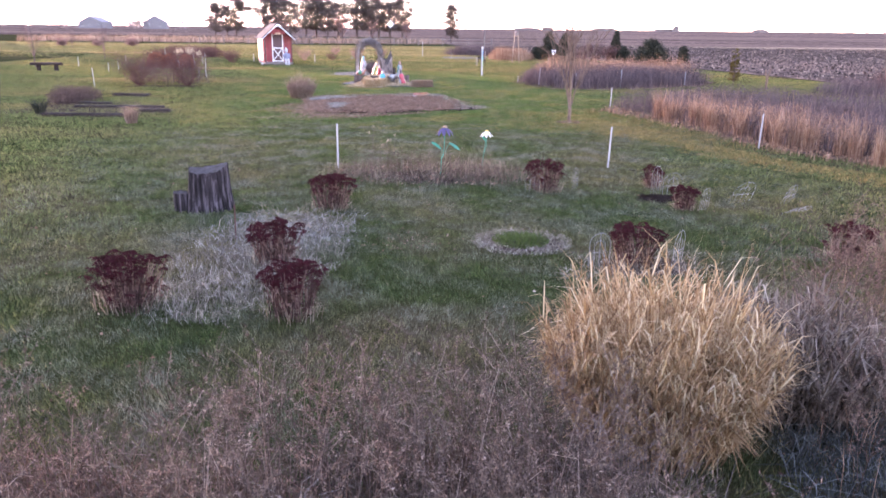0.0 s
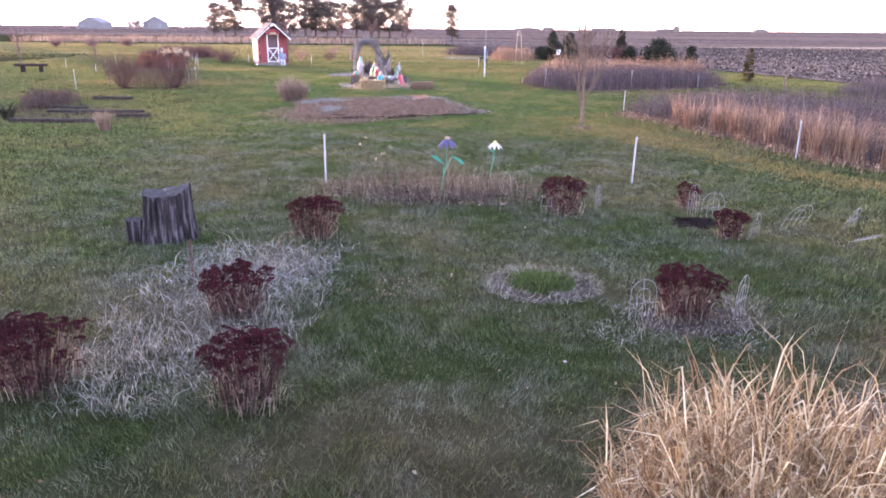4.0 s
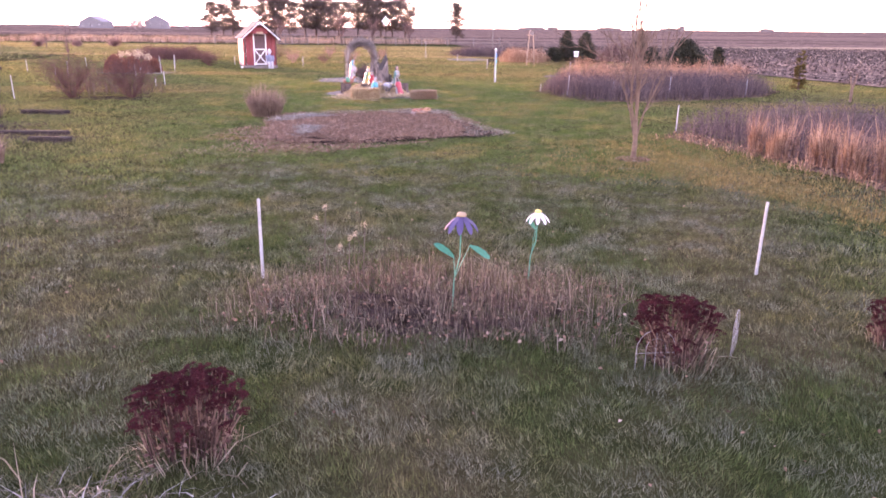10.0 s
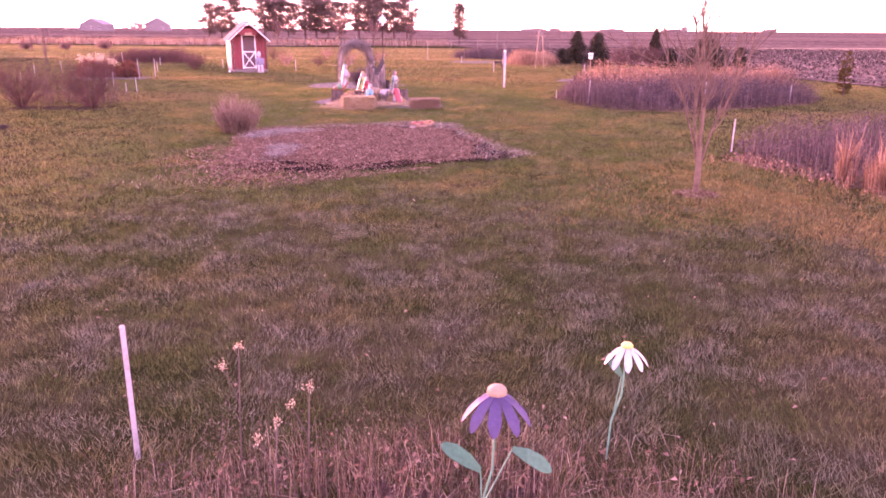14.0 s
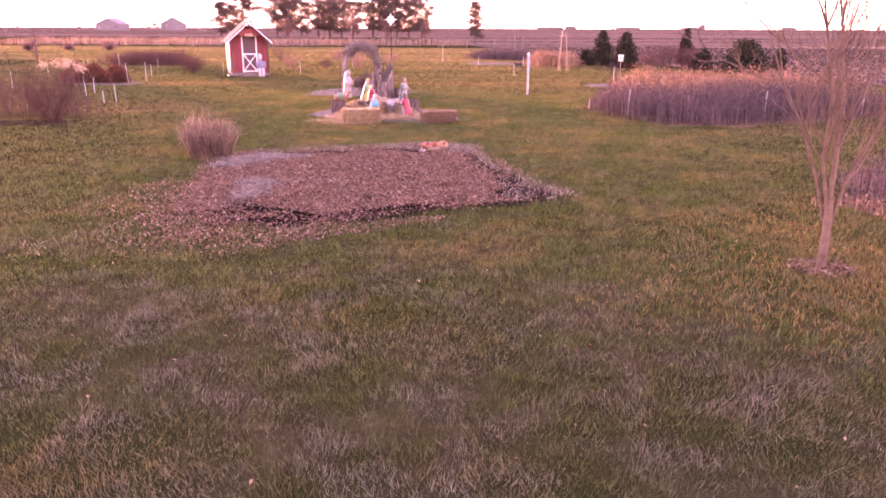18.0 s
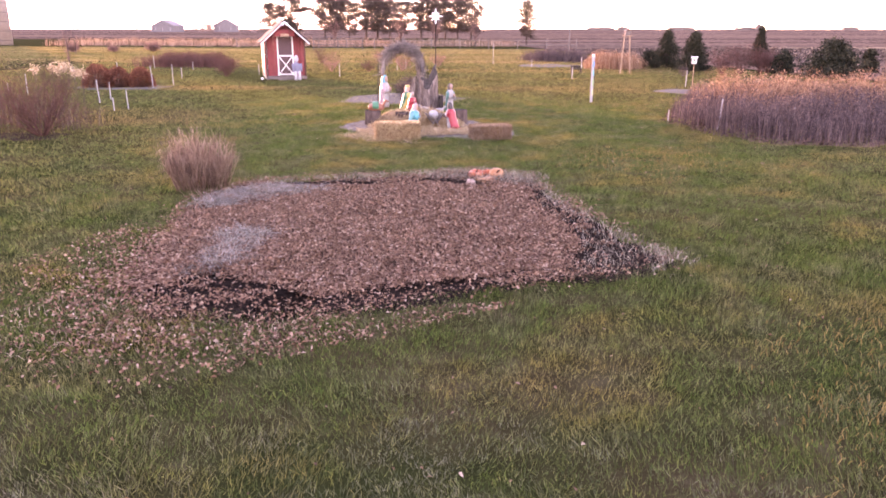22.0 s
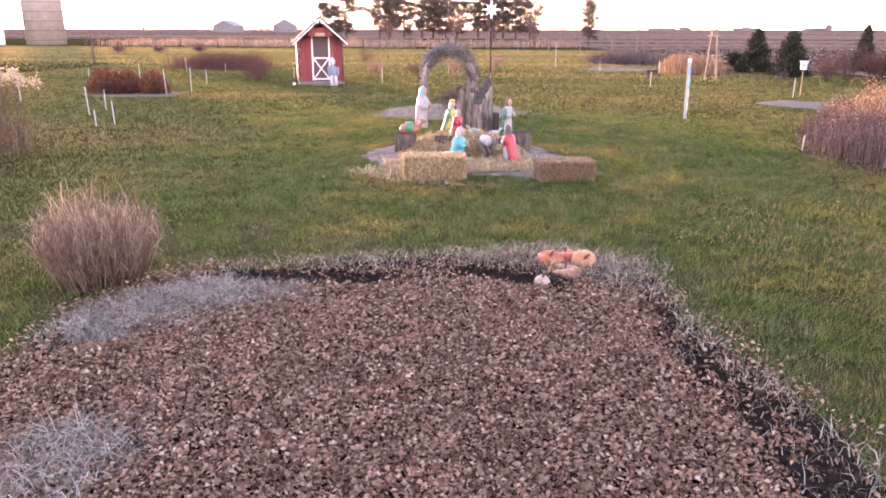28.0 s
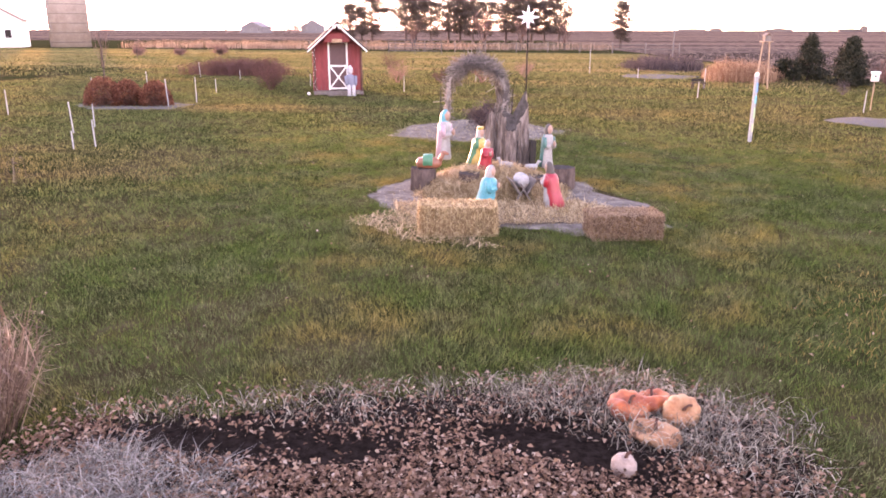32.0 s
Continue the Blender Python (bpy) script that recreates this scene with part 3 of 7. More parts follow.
def stand(name, poly, n, height, mat, label, seed, w=0.01, heads=0, head_size=0.03, lean=0.25, edge=0.6, head_mat=None, twigs=3, clump=0.0, twig=0.22):
    """A dense bed of dead upright stems with short side shoots and seed heads; one object of stuff."""
    P = scatter(poly, n, seed)
    rng = np.random.default_rng(seed + 1)
    fall = np.clip(rim_distance(P, poly) / edge + 0.25 * wobble(P, 2.5, seed), 0, 1)
    lump = np.clip(0.45 + 1.5 * wobble(P, 2.4, seed + 5), 0, 1) * clump + 1 - clump
    ok = rng.uniform(0, 1, len(P)) < (0.3 + 0.7 * fall) * lump
    P, fall, lump = P[ok], fall[ok] * (0.45 + 0.55 * lump[ok]), lump[ok]
    n = len(P)
    H = (0.5 + 0.5 * fall) * height * np.clip(0.8 + 0.25 * wobble(P, 0.8, seed) + 0.15 * wobble(P, 3.0, seed), 0.4, 1.3) * rng.uniform(0.65, 1.15, n)
    L = rng.uniform(0.02, lean, n)
    sets = [blades(flat3(P), H, w, L, seed + 2, 2)]
    for k in range(twigs):
        f = rng.uniform(0.35, 0.95, n)
        Q = flat3(P + rng.normal(0, 0.035, (n, 2)))
        Q[:, 2] = H * f
        sets.append(blades(Q, H * twig * rng.uniform(0.5, 1.2, n), w * 0.7, rng.uniform(0.3, 1.4, n), seed + 3 + k))
    ob = tagged(new(name, mesh_np(name, *merge(*sets), mat)), label, "dead plants", "", "stuff")
    if heads:
        Q = np.repeat(flat3(P), heads, 0) + rng.normal(0, 1, (n * heads, 3)) * np.array([0.05, 0.05, 0.0])
        Q[:, 2] = np.repeat(H, heads) * rng.uniform(0.78, 1.05, n * heads)
        hm = head_mat or mat
        part("seed_heads", mesh_np("seed_heads", *leaves(Q, head_size * rng.uniform(0.5, 1.4, n * heads), seed + 9), hm), hm, ob)
    return ob


def branching(height, spread, seed, n_main=12, levels=3, r0=0.02, up=0.6, start=0.0, kids=4):
    """Segments of a bush or of a crown: limbs that fork and taper."""
    rng = np.random.default_rng(seed)
    segs = []

    def grow(p, d, ln, r, lev):
        q = p
        for k in range(2):
            d = d + rng.normal(0, 0.14, 3) + np.array([0, 0, 0.08 * up])
            d /= np.linalg.norm(d)
            e = q + d * ln / 2
            segs.append((q, e, r * (1 - 0.25 * k), r * (0.75 - 0.25 * k)))
            q = e
            if lev > 0:
                for j in range(kids // 2):
                    s = d + rng.normal(0, 0.48, 3) + np.array([0, 0, 0.25 * up])
                    s /= np.linalg.norm(s)
                    grow(e, s, ln * rng.uniform(0.45, 0.75), r * 0.5, lev - 1)

    for k in range(n_main):
        a = 2 * math.pi * (k + rng.uniform(0, 1)) / n_main
        s = spread * rng.uniform(0.3, 1.0)
        d = np.array([math.cos(a) * s, math.sin(a) * s, 1.0])
        d /= np.linalg.norm(d)
        grow(np.array([0.04 * math.cos(a), 0.04 * math.sin(a), start]), d, height * rng.uniform(0.4, 0.55), r0, levels - 1)
    return segs


def shrub(name, at, height, spread, mat, label, seed, n_main=14, levels=3, r0=0.012, dense=0, group="", sides=3, kids=4, leaf=0.03, leaf_mat=None):
    th = thing(name, label, "shrub", (*at, 0), 0, group)
    segs = branching(height, spread, seed, n_main, levels, r0, 0.6, 0.0, kids)
    V, F = tubes(segs, sides)
    top = V[:, 2].max()
    V[:, 2] *= height / top
    part("crown", mesh_np("crown", V, F, mat), mat, th)
    if dense:
        rng = np.random.default_rng(seed)
        E = np.array([s[1] for s in segs])
        E[:, 2] *= height / top
        C = E[rng.integers(0, len(E), dense)] + rng.normal(0, 0.05 * height, (dense, 3))
        C = C[C[:, 2] > 0.02]
        lm = leaf_mat or mat
        part("foliage", mesh_np("foliage", *leaves(C, leaf, seed + 4), lm), lm, th)
    return th


def conifer(name, at, height, radius, n, mat, label, seed, power=0.8, size=0.05, group="", low=0.06, lumps=0.25):
    """A dense evergreen: trunk, limbs and sprays of needles with gaps between the tiers."""
    rng = np.random.default_rng(seed)
    th = thing(name, label, "conifer", (*at, 0), rng.uniform(0, 360), group)
    part("trunk", mesh_np("trunk", *tubes([((0, 0, 0), (0, 0, height * 0.9), 0.03 * height, 0.004)], 7), M_BARK), M_BARK, th)
    m_ = int(30 + height * 40)
    hz = height * (low + (1 - low) * rng.uniform(0, 1, m_) ** 1.1)
    a = rng.uniform(0, 2 * math.pi, m_)
    r = radius * np.clip(1 - (hz / height - low) / (1 - low), 0.02, 1) ** power * rng.uniform(0.72, 1.12, m_)
    tips = np.stack([r * np.cos(a), r * np.sin(a), hz + 0.1 * r], 1)
    part("limb_work", mesh_np("limb_work", *tubes([((0, 0, z - 0.1 * q), tuple(tp), 0.006 * height, 0.002) for z, q, tp in zip(hz, r, tips)], 3), M_BARK), M_BARK, th)
    k = rng.integers(0, m_, n)
    f = 1 - 0.75 * rng.uniform(0, 1, n) ** 1.6
    C = tips[k] * f[:, None]
    C[:, 2] = tips[k][:, 2] - 0.05 * (1 - f)
    C += rng.normal(0, lumps * radius * 0.42, (n, 3)) * np.array([1, 1, 0.75])
    C = C[C[:, 2] > 0.05]
    V, F = leaves(C, size * rng.uniform(0.6, 1.5, len(C)), seed + 1)
    part("foliage", mesh_np("foliage", V, F, mat), mat, th)
    return th


def pine(at, height, seed, label, width=0.24):
    """A far pine: bare lower trunk, open limbs, clumps of needles with sky between."""
    rng = np.random.default_rng(seed)
    th = thing("pine_tree", label, "tree", (*at, 0), 0, "pines in the windbreak")
    lean = rng.normal(0, 0.02, 2)
    part("trunk", mesh_np("trunk", *tubes([((0, 0, 0), (lean[0] * height, lean[1] * height, height * 0.95), 0.02 * height + 0.05, 0.03)], 8), M_BARK), M_BARK, th)
    segs, C, m_ = [], [], int(20 + height * 2.0)
    for k in range(m_):
        f = 0.18 + 0.80 * (k + rng.uniform(0, 1)) / m_
        z = height * f
        a = 2.4 * k + rng.normal(0, 0.4)
        prof = min(1.0, 0.45 + 2.2 * (f - 0.2)) * math.sqrt(max(0.03, 1.04 - f)) * 1.25
        ln = height * width * prof * rng.uniform(0.55, 1.2)
        p0 = np.array([lean[0] * z, lean[1] * z, z])
        p1 = p0 + np.array([math.cos(a) * ln, math.sin(a) * ln, ln * rng.uniform(0.05, 0.45)])
        segs.append((p0, p1, 0.07, 0.02))
        for j in range(4):
            c = p0 + (p1 - p0) * (0.35 + 0.22 * j) + rng.normal(0, 0.16, 3)
            C.append(c + rng.normal(0, 1, (90, 3)) * np.array([0.46, 0.46, 0.24]) * height / 9)
    part("limb_work", mesh_np("limb_work", *tubes(segs, 4), M_BARK), M_BARK, th)
    C = np.concatenate(C)
    part("needle_crown", mesh_np("needle_crown", *leaves(C, 0.23 * height / 9 * rng.uniform(0.5, 1.3, len(C)), seed + 1), M_PINE), M_PINE, th)
    return th


def patch_of(name, poly, n, h, w, mat, label, seed, lean=(0.5, 2.0), edge=0.25, z=0.0, droop=0.3, spill=1.12):
    """A ragged patch of bent blades that thins out over its rim; one object of stuff."""
    P = scatter(shrunk(poly, spill), n, seed)
    rng = np.random.default_rng(seed + 1)
    d = np.where(inside(P, poly), 1, -1) * rim_distance(P, poly)
    fall = np.clip(0.45 + d / edge + 0.7 * wobble(P, 3.5, seed), 0, 1)
    ok = rng.uniform(0, 1, len(P)) < fall
    P, fall = P[ok], fall[ok]
    H = rng.uniform(h[0], h[1], len(P)) * (0.55 + 0.45 * fall)
    V, F = blades(flat3(P, z), H, w * rng.uniform(0.6, 1.3, len(P)), rng.uniform(*lean, len(P)), seed + 2, 2, droop)
    return tagged(new(name, mesh_np(name, V, F, mat)), label, "grass", "", "stuff")


# tall feathery dead plants under the start of the flight
def feather_plants(name, poly, n, height, mat, label, seed, sprays=9, hairs=24, thin=0.5):
    """Dead goldenrod and asters: wiry stems with arching plumes of fine fluff; one object of stuff."""
    rng = np.random.default_rng(seed)
    P = scatter(poly, n, seed)
    d = rim_distance(P, poly)
    P = P[rng.uniform(0, 1, len(P)) < np.clip(d / 0.35, 0.15, 1) * np.clip(2.6 * drift_noise(P, 1.4, seed) - thin, 0.08, 1)]
    n = len(P)
    H = height * (0.62 + 0.55 * drift_noise(P, 1.1, seed + 3)) * rng.uniform(0.75, 1.15, n)
    a = rng.uniform(0, 2 * math.pi, n)
    tip = flat3(P) + np.stack([np.cos(a), np.sin(a), np.zeros(n)], 1) * (H * rng.uniform(0.05, 0.32, n))[:, None] + np.array([[0, 0, 1.0]]) * H[:, None]
    sets = [tubes([(p, q, 0.0028, 0.0012) for p, q in zip(flat3(P), tip)], 3)]
    m_ = n * sprays
    foot, top = np.repeat(flat3(P), sprays, 0), np.repeat(tip, sprays, 0)
    f = rng.uniform(0.42, 1.0, m_)[:, None]
    A = foot + (top - foot) * f
    b_ = rng.uniform(0, 2 * math.pi, m_)
    L = (np.repeat(H, sprays) * rng.uniform(0.09, 0.22, m_))[:, None]
    out = np.stack([np.cos(b_), np.sin(b_), rng.uniform(0.3, 1.4, m_)], 1)
    B = A + out * L
    sets.append(tubes([(p, q, 0.0014, 0.0008) for p, q in zip(A, B)], 3))
    k = m_ * hairs
    g = rng.uniform(0.3, 1.05, k)[:, None]
    A2, B2 = np.repeat(A, hairs, 0), np.repeat(B, hairs, 0)
    C = A2 + (B2 - A2) * g + rng.normal(0, 0.0065, (k, 3))
    X = rng.normal(0, 1, (k, 3)) + np.array([0, 0, 0.5])
    X /= np.linalg.norm(X, axis=1, keepdims=True)
    S = np.cross(X, rng.normal(0, 1, (k, 3)))
    S /= np.linalg.norm(S, axis=1, keepdims=True) + 1e-6
    ln, w = rng.uniform(0.006, 0.019, k)[:, None], rng.uniform(0.0014, 0.0042, k)[:, None]
    V = np.stack([C - S * w, C + S * w, C + X * ln], 1).reshape(-1, 3)
    sets.append((V, np.arange(3 * k).reshape(-1, 3)))
    return tagged(new(name, mesh_np(name, *merge(*sets), mat)), label, "dead plants", "", "stuff")


FRONT = [(-5.6, -4.9), (1.5, -4.9), (1.6, -3.4), (1.25, -2.35), (0.1, -2.5), (-1.2, -2.75), (-2.8, -2.5), (-5.6, -2.1)]
SIDE = [(2.3, -3.6), (5.4, -3.2), (6.6, 1.0), (5.0, 1.3), (3.5, 0.25), (2.9, -0.9), (2.5, -1.3)]
feather_plants("dead_wildflowers", FRONT, 1500, 0.82, M_PLUME, "feathery brown dead wildflowers in a ragged strip", 41)
feather_plants("dead_wildflowers", FRONT, 420, 0.76, M_RUSTPLUME, "rust-tinged plumes among the dead wildflowers", 42)
stand("dead_wildflowers", FRONT, 4200, 0.62, M_DARKSTEM, "thin dark stalks among the feathery wildflowers", 45, 0.005, 2, 0.014, 0.4, 0.6, M_DARKSTEM, 5, 0.5)
patch_of("dry_grass", FRONT, 30000, (0.14, 0.52), 0.005, M_BROWNSTEM, "tangled dead grass at the foot of the wildflowers", 46, (0.2, 1.1), 0.5, 0.0, 0.4, 1.05)
feather_plants("dead_wildflowers", SIDE, 900, 0.86, M_RUSTPLUME, "russet dead wildflower stalks standing thick together", 43, thin=0.4)
stand("dead_wildflowers", SIDE, 1500, 0.7, M_RUSSET, "thin russet stalks among the plumes", 44, 0.004, 2, 0.012, 0.5, 0.8, M_RUSTPLUME, 6, 0.6)


def reed_clump(name, at, radius, height, n, per, mat, label, seed, ln=0.3, w=0.014):
    """Ornamental grass: many upright culms, each with leaf blades that arch over, and bare flower culms above."""
    rng = np.random.default_rng(seed)
    th = thing(name, label, "grass clump", (*at, 0))
    a, r = rng.uniform(0, 2 * math.pi, n), radius * np.sqrt(rng.uniform(0, 1, n))
    foot = np.stack([r * np.cos(a) * 0.8, r * np.sin(a) * 0.8, np.zeros(n)], 1)
    H = height * rng.uniform(0.5, 1.0, n) ** 0.9 * (1 - 0.48 * (r / radius) ** 2)
    out = np.stack([np.cos(a), np.sin(a), np.zeros(n)], 1) * (0.10 + 0.30 * (r / radius))[:, None] + rng.normal(0, 0.08, (n, 3)) * np.array([1, 1, 0])
    tip = foot + out * H[:, None] + np.array([0, 0, 1.0]) * H[:, None]
    part("culm_sheaf", mesh_np("culm_sheaf", *tubes([(p, q, 0.004, 0.002) for p, q in zip(foot, tip)], 3), mat), mat, th)
    f = rng.uniform(0.25, 1.0, n * per)
    P = np.repeat(foot, per, 0) + (np.repeat(tip, per, 0) - np.repeat(foot, per, 0)) * f[:, None]
    m_ = len(P)
    b = np.repeat(a, per) + rng.normal(0, 1.6, m_)
    way = np.stack([np.cos(b), np.sin(b), np.zeros(m_)], 1)
    side = np.stack([-np.sin(b), np.cos(b), np.zeros(m_)], 1)
    L = ln * rng.uniform(0.5, 1.25, m_)[:, None]
    rise = rng.uniform(0.5, 1.7, m_)[:, None]
    drop = rng.uniform(-0.35, 0.6, m_)[:, None]
    up_ = np.array([[0, 0, 1.0]])
    w_ = w * rng.uniform(0.5, 1.2, m_)[:, None]
    M1 = P + way * L * 0.4 + up_ * L * 0.5 * rise
    T = P + way * L * 0.95 + up_ * L * (0.55 * rise - drop)
    T[:, 2] = np.maximum(T[:, 2], 0.02)
    M1[:, 2] = np.maximum(M1[:, 2], 0.03)
    V = np.stack([P - side * w_ * 0.4, P + side * w_ * 0.4, M1 + side * w_ * 0.5, M1 - side * w_ * 0.5, T], 1).reshape(-1, 3)
    o = np.arange(m_)[:, None] * 5
    F = np.concatenate([o + np.array([[0, 1, 2]]), o + np.array([[0, 2, 3]]), o + np.array([[3, 2, 4]])], 0)
    part("leaf_fan", mesh_np("leaf_fan", V, F, mat), mat, th)
    k = max(6, n // 14)
    P = foot[:k] * 0.8
    V, F = blades(P, height * rng.uniform(1.0, 1.3, k), 0.006, rng.uniform(0.05, 0.25, k), seed + 3, 2, 0.1, a[:k])
    part("plume", mesh_np("plume", V, F, mat), mat, th)
    return th


reed_clump("ornamental_grass", (1.60, -2.28), 0.56, 1.06, 720, 20, M_TAN, "large tan clump of dry ornamental grass with drooping blades", 47, 0.21, 0.0075)
reed_clump("ornamental_grass", (2.62, -1.85), 0.6, 0.72, 380, 13, M_STRIPSTEM, "brown drooping clump of dry grass beside the large one", 48, 0.26, 0.009)
tuft("pale_grass_tuft", (-0.40, -3.3), 0.3, 0.62, 34, M_PALE, "small pale tuft of broad curled dry blades", "grass clump", 49, 0.02, 0.75, 0.75)
P = scatter([(2.0, -4.2), (5.4, -4.2), (5.2, -2.2), (3.4, -1.4), (2.3, -2.4)], 15000, 50)
rng = np.random.default_rng(51)
V, F = blades(flat3(P), rng.uniform(0.1, 0.26, len(P)), 0.006, rng.uniform(0.4, 1.5, len(P)), 52, 2, 0.4)
tagged(new("rough_grass", mesh_np("rough_grass", V, F, M_DARKGRASS)), "dark rough grass behind the ornamental clumps", "grass", "", "stuff")


def head_mesh(seed):
    """One flat dead sedum head: a ragged domed plate of tiny florets in a few lobes, on short stalks."""
    rng = np.random.default_rng(seed)
    lobes = rng.normal(0, 0.021, (6, 2))
    k = 210
    c = lobes[rng.integers(0, 6, k)] + rng.normal(0, 0.0085, (k, 2))
    r = np.linalg.norm(c, axis=1)
    C = np.stack([c[:, 0], c[:, 1], 0.010 - 5.0 * r * r + rng.normal(0, 0.003, k)], 1)
    stalks = tubes([((0, 0, -0.05), (x, y, -0.004), 0.0018, 0.0012) for x, y in lobes], 3)
    return mesh_np("flower_head", *merge(leaves(C, 0.012 * rng.uniform(0.7, 1.35, k), seed + 1, 0.6), stalks), M_SEDUM)


HEADS = [head_mesh(k) for k in range(8)]


def sedum(at, dia, height, seed, label):
    """Dead sedum: loose leaning stems under flat dark flower heads in tiers, with straw at the foot."""
    rng = np.random.default_rng(seed)
    th = thing("sedum", label, "perennial", (*at, 0), 0, "sedum clumps")
    n = int(88 * (dia / 0.6) ** 2) + 14
    a, q = rng.uniform(0, 2 * math.pi, n), np.sqrt(rng.uniform(0, 1, n))
    r = dia / 2 * q * (1 + 0.13 * np.sin(3 * a + seed) + 0.08 * np.sin(5 * a + 2 * seed))
    z = height * (1.0 - 0.16 * q ** 3) * rng.uniform(0.80, 1.05, n) - height * 0.34 * (rng.uniform(0, 1, n) < 0.16) * q
    top = np.stack([r * np.cos(a), r * np.sin(a), z], 1)
    foot = top * np.array([0.58, 0.58, 0.0]) + rng.normal(0, 0.05 * dia, (n, 3)) * np.array([1, 1, 0])
    mid = foot + (top - foot) * np.array([0.45, 0.45, 0.55]) + rng.normal(0, 0.012, (n, 3))
    stems = tubes([(f, m_, 0.0042, 0.0036) for f, m_ in zip(foot, mid)] + [(m_, t_, 0.0036, 0.0026) for m_, t_ in zip(mid, top)], 4)
    part("stem_sheaf", mesh_np("stem_sheaf", *stems, M_SEDSTEM), M_SEDSTEM, th)
    k = int(520 * dia / 0.6)
    f = rng.uniform(0.1, 0.75, k)[:, None]
    i = rng.integers(0, n, k)
    C = foot[i] + (top[i] - foot[i]) * f + rng.normal(0, 0.014, (k, 3))
    part("withered_foliage", mesh_np("withered_foliage", *leaves(C, rng.uniform(0.018, 0.045, k), seed + 3), M_SEDSTEM), M_SEDSTEM, th)
    k = int(120 * dia / 0.6)
    a2 = rng.uniform(0, 2 * math.pi, k)
    SK = np.stack([np.cos(a2), np.sin(a2), 0 * a2], 1) * (dia * 0.34 * rng.uniform(0.6, 1.35, k))[:, None]
    part("skirt", mesh_np("skirt", *blades(SK, height * rng.uniform(0.12, 0.55, k), 0.006, rng.uniform(0.1, 1.1, k), seed + 5, 2, 0.45, a2), M_DRY), M_DRY, th, "tattered pale leaf skirt")
    for p in top:
        ob = part("flower_head", HEADS[rng.integers(0, len(HEADS))], M_SEDUM, th)
        k = rng.uniform(0.65, 1.15)
        ob.matrix_basis = pose(*p, rng.normal(0, 12), rng.normal(0, 12), rng.uniform(0, 360)) @ Matrix.Diagonal((k, k, k, 1))
    return th


for at, dia, h, s, lb in (
        ((-2.4, -0.05), 0.66, 0.46, 1, "broad dead sedum with maroon heads at the edge of bleached grass"),
        ((-1.36, 1.2), 0.58, 0.44, 2, "dead sedum with maroon heads behind bleached grass"),
        ((-0.92, -0.3), 0.56, 0.46, 3, "dead sedum with maroon heads and a tattered pale skirt"),
        ((-1.08, 3.71), 0.62, 0.44, 4, "dead sedum with rusty maroon heads near the flower strip"),
        ((2.01, 4.93), 0.60, 0.46, 5, "dead sedum with maroon heads between white wire arches"),
        ((2.40, 1.22), 0.56, 0.42, 6, "dead sedum with maroon heads in a bare soil patch"),
        ((3.75, 5.25), 0.32, 0.34, 7, "small dead sedum with dark heads behind wire arches"),
        ((3.78, 3.75), 0.42, 0.32, 8, "low dead sedum with near-black heads on bare soil"),
        ((4.75, 1.35), 0.52, 0.42, 9, "dead sedum with dark heads among russet stalks")):
    sedum(at, dia, h, s * 13, lb)

# bleached grass between the sedums, soil patches, the grass ring
DRYPATCH = [(-2.2, -0.3), (-2.35, 1.2), (-2.2, 2.7), (-1.3, 3.3), (-0.75, 2.6), (-0.75, 1.2), (-0.95, 0.0), (-1.5, -0.35)]
rng = np.random.default_rng(62)
patch_of("bleached_grass", DRYPATCH, 10500, (0.04, 0.16), 0.006, M_FROST, "bleached flattened grass between the sedums", 61, (0.3, 1.8), 0.8, 0.0, 0.4, 1.12)
patch_of("straw_litter", [(-2.5, 1.5), (-2.4, 3.0), (-1.3, 3.5), (-0.6, 3.0), (-0.6, 1.9), (-1.6, 1.4)], 1200, (0.03, 0.10), 0.008, M_PALE, "long frosted stalks lying flat beside the sedums", 59, (1.5, 4.5), 0.3, 0.03, 0.3)
patch_of("straw_litter", [(-2.3, 2.2), (-2.2, 3.2), (-1.0, 3.7), (-0.5, 3.2), (-0.9, 2.2)], 160, (0.08, 0.26), 0.009, M_DRY, "a few long straw stalks sticking out of the flattened grass", 58, (1.0, 2.5), 0.3, 0.02, 0.3)
sheet("soil_patch", [(1.95, 0.9), (2.4, 0.75), (2.9, 0.95), (2.9, 1.3), (2.5, 1.5), (2.0, 1.3)], 0.006, M_PALESOIL, "thin grey soil under a dead sedum", "soil", rough=0.05, seed=1)
sheet("soil_patch", [(3.28, 4.28), (3.6, 4.15), (3.95, 4.32), (3.85, 4.6), (3.42, 4.68)], 0.012, M_SOIL, "dark bare soil inside wire arches", "soil", rough=0.05, seed=2)
patch_of("bleached_grass", [(1.6, 0.7), (2.5, 0.5), (3.3, 0.9), (3.2, 1.6), (2.5, 1.8), (1.8, 1.5)], 3800, (0.02, 0.08), 0.006, M_FROST, "bleached grass and litter round a dead sedum", 69, (0.6, 2.0), 0.3, 0.0, 0.3, 1.2)
sheet("grass_ring_soil", ring(1.32, 2.02, 0.5), 0.006, M_PALESOIL, "bare pale ring round a green tuft", "soil", rough=0.03, seed=4)
RINGP = scatter(ring(1.32, 2.02, 0.58), 2600, 65)
d = np.hypot(RINGP[:, 0] - 1.32, RINGP[:, 1] - 2.02)
RINGP = RINGP[d > 0.3]
V, F = blades(flat3(RINGP, 0.012), 0.05, 0.006, rng.uniform(0.6, 2.0, len(RINGP)), 66)
tagged(new("bleached_grass", mesh_np("bleached_grass", V, F, M_FROST)), "bleached grass forming a pale ring on the lawn", "grass", "", "stuff")
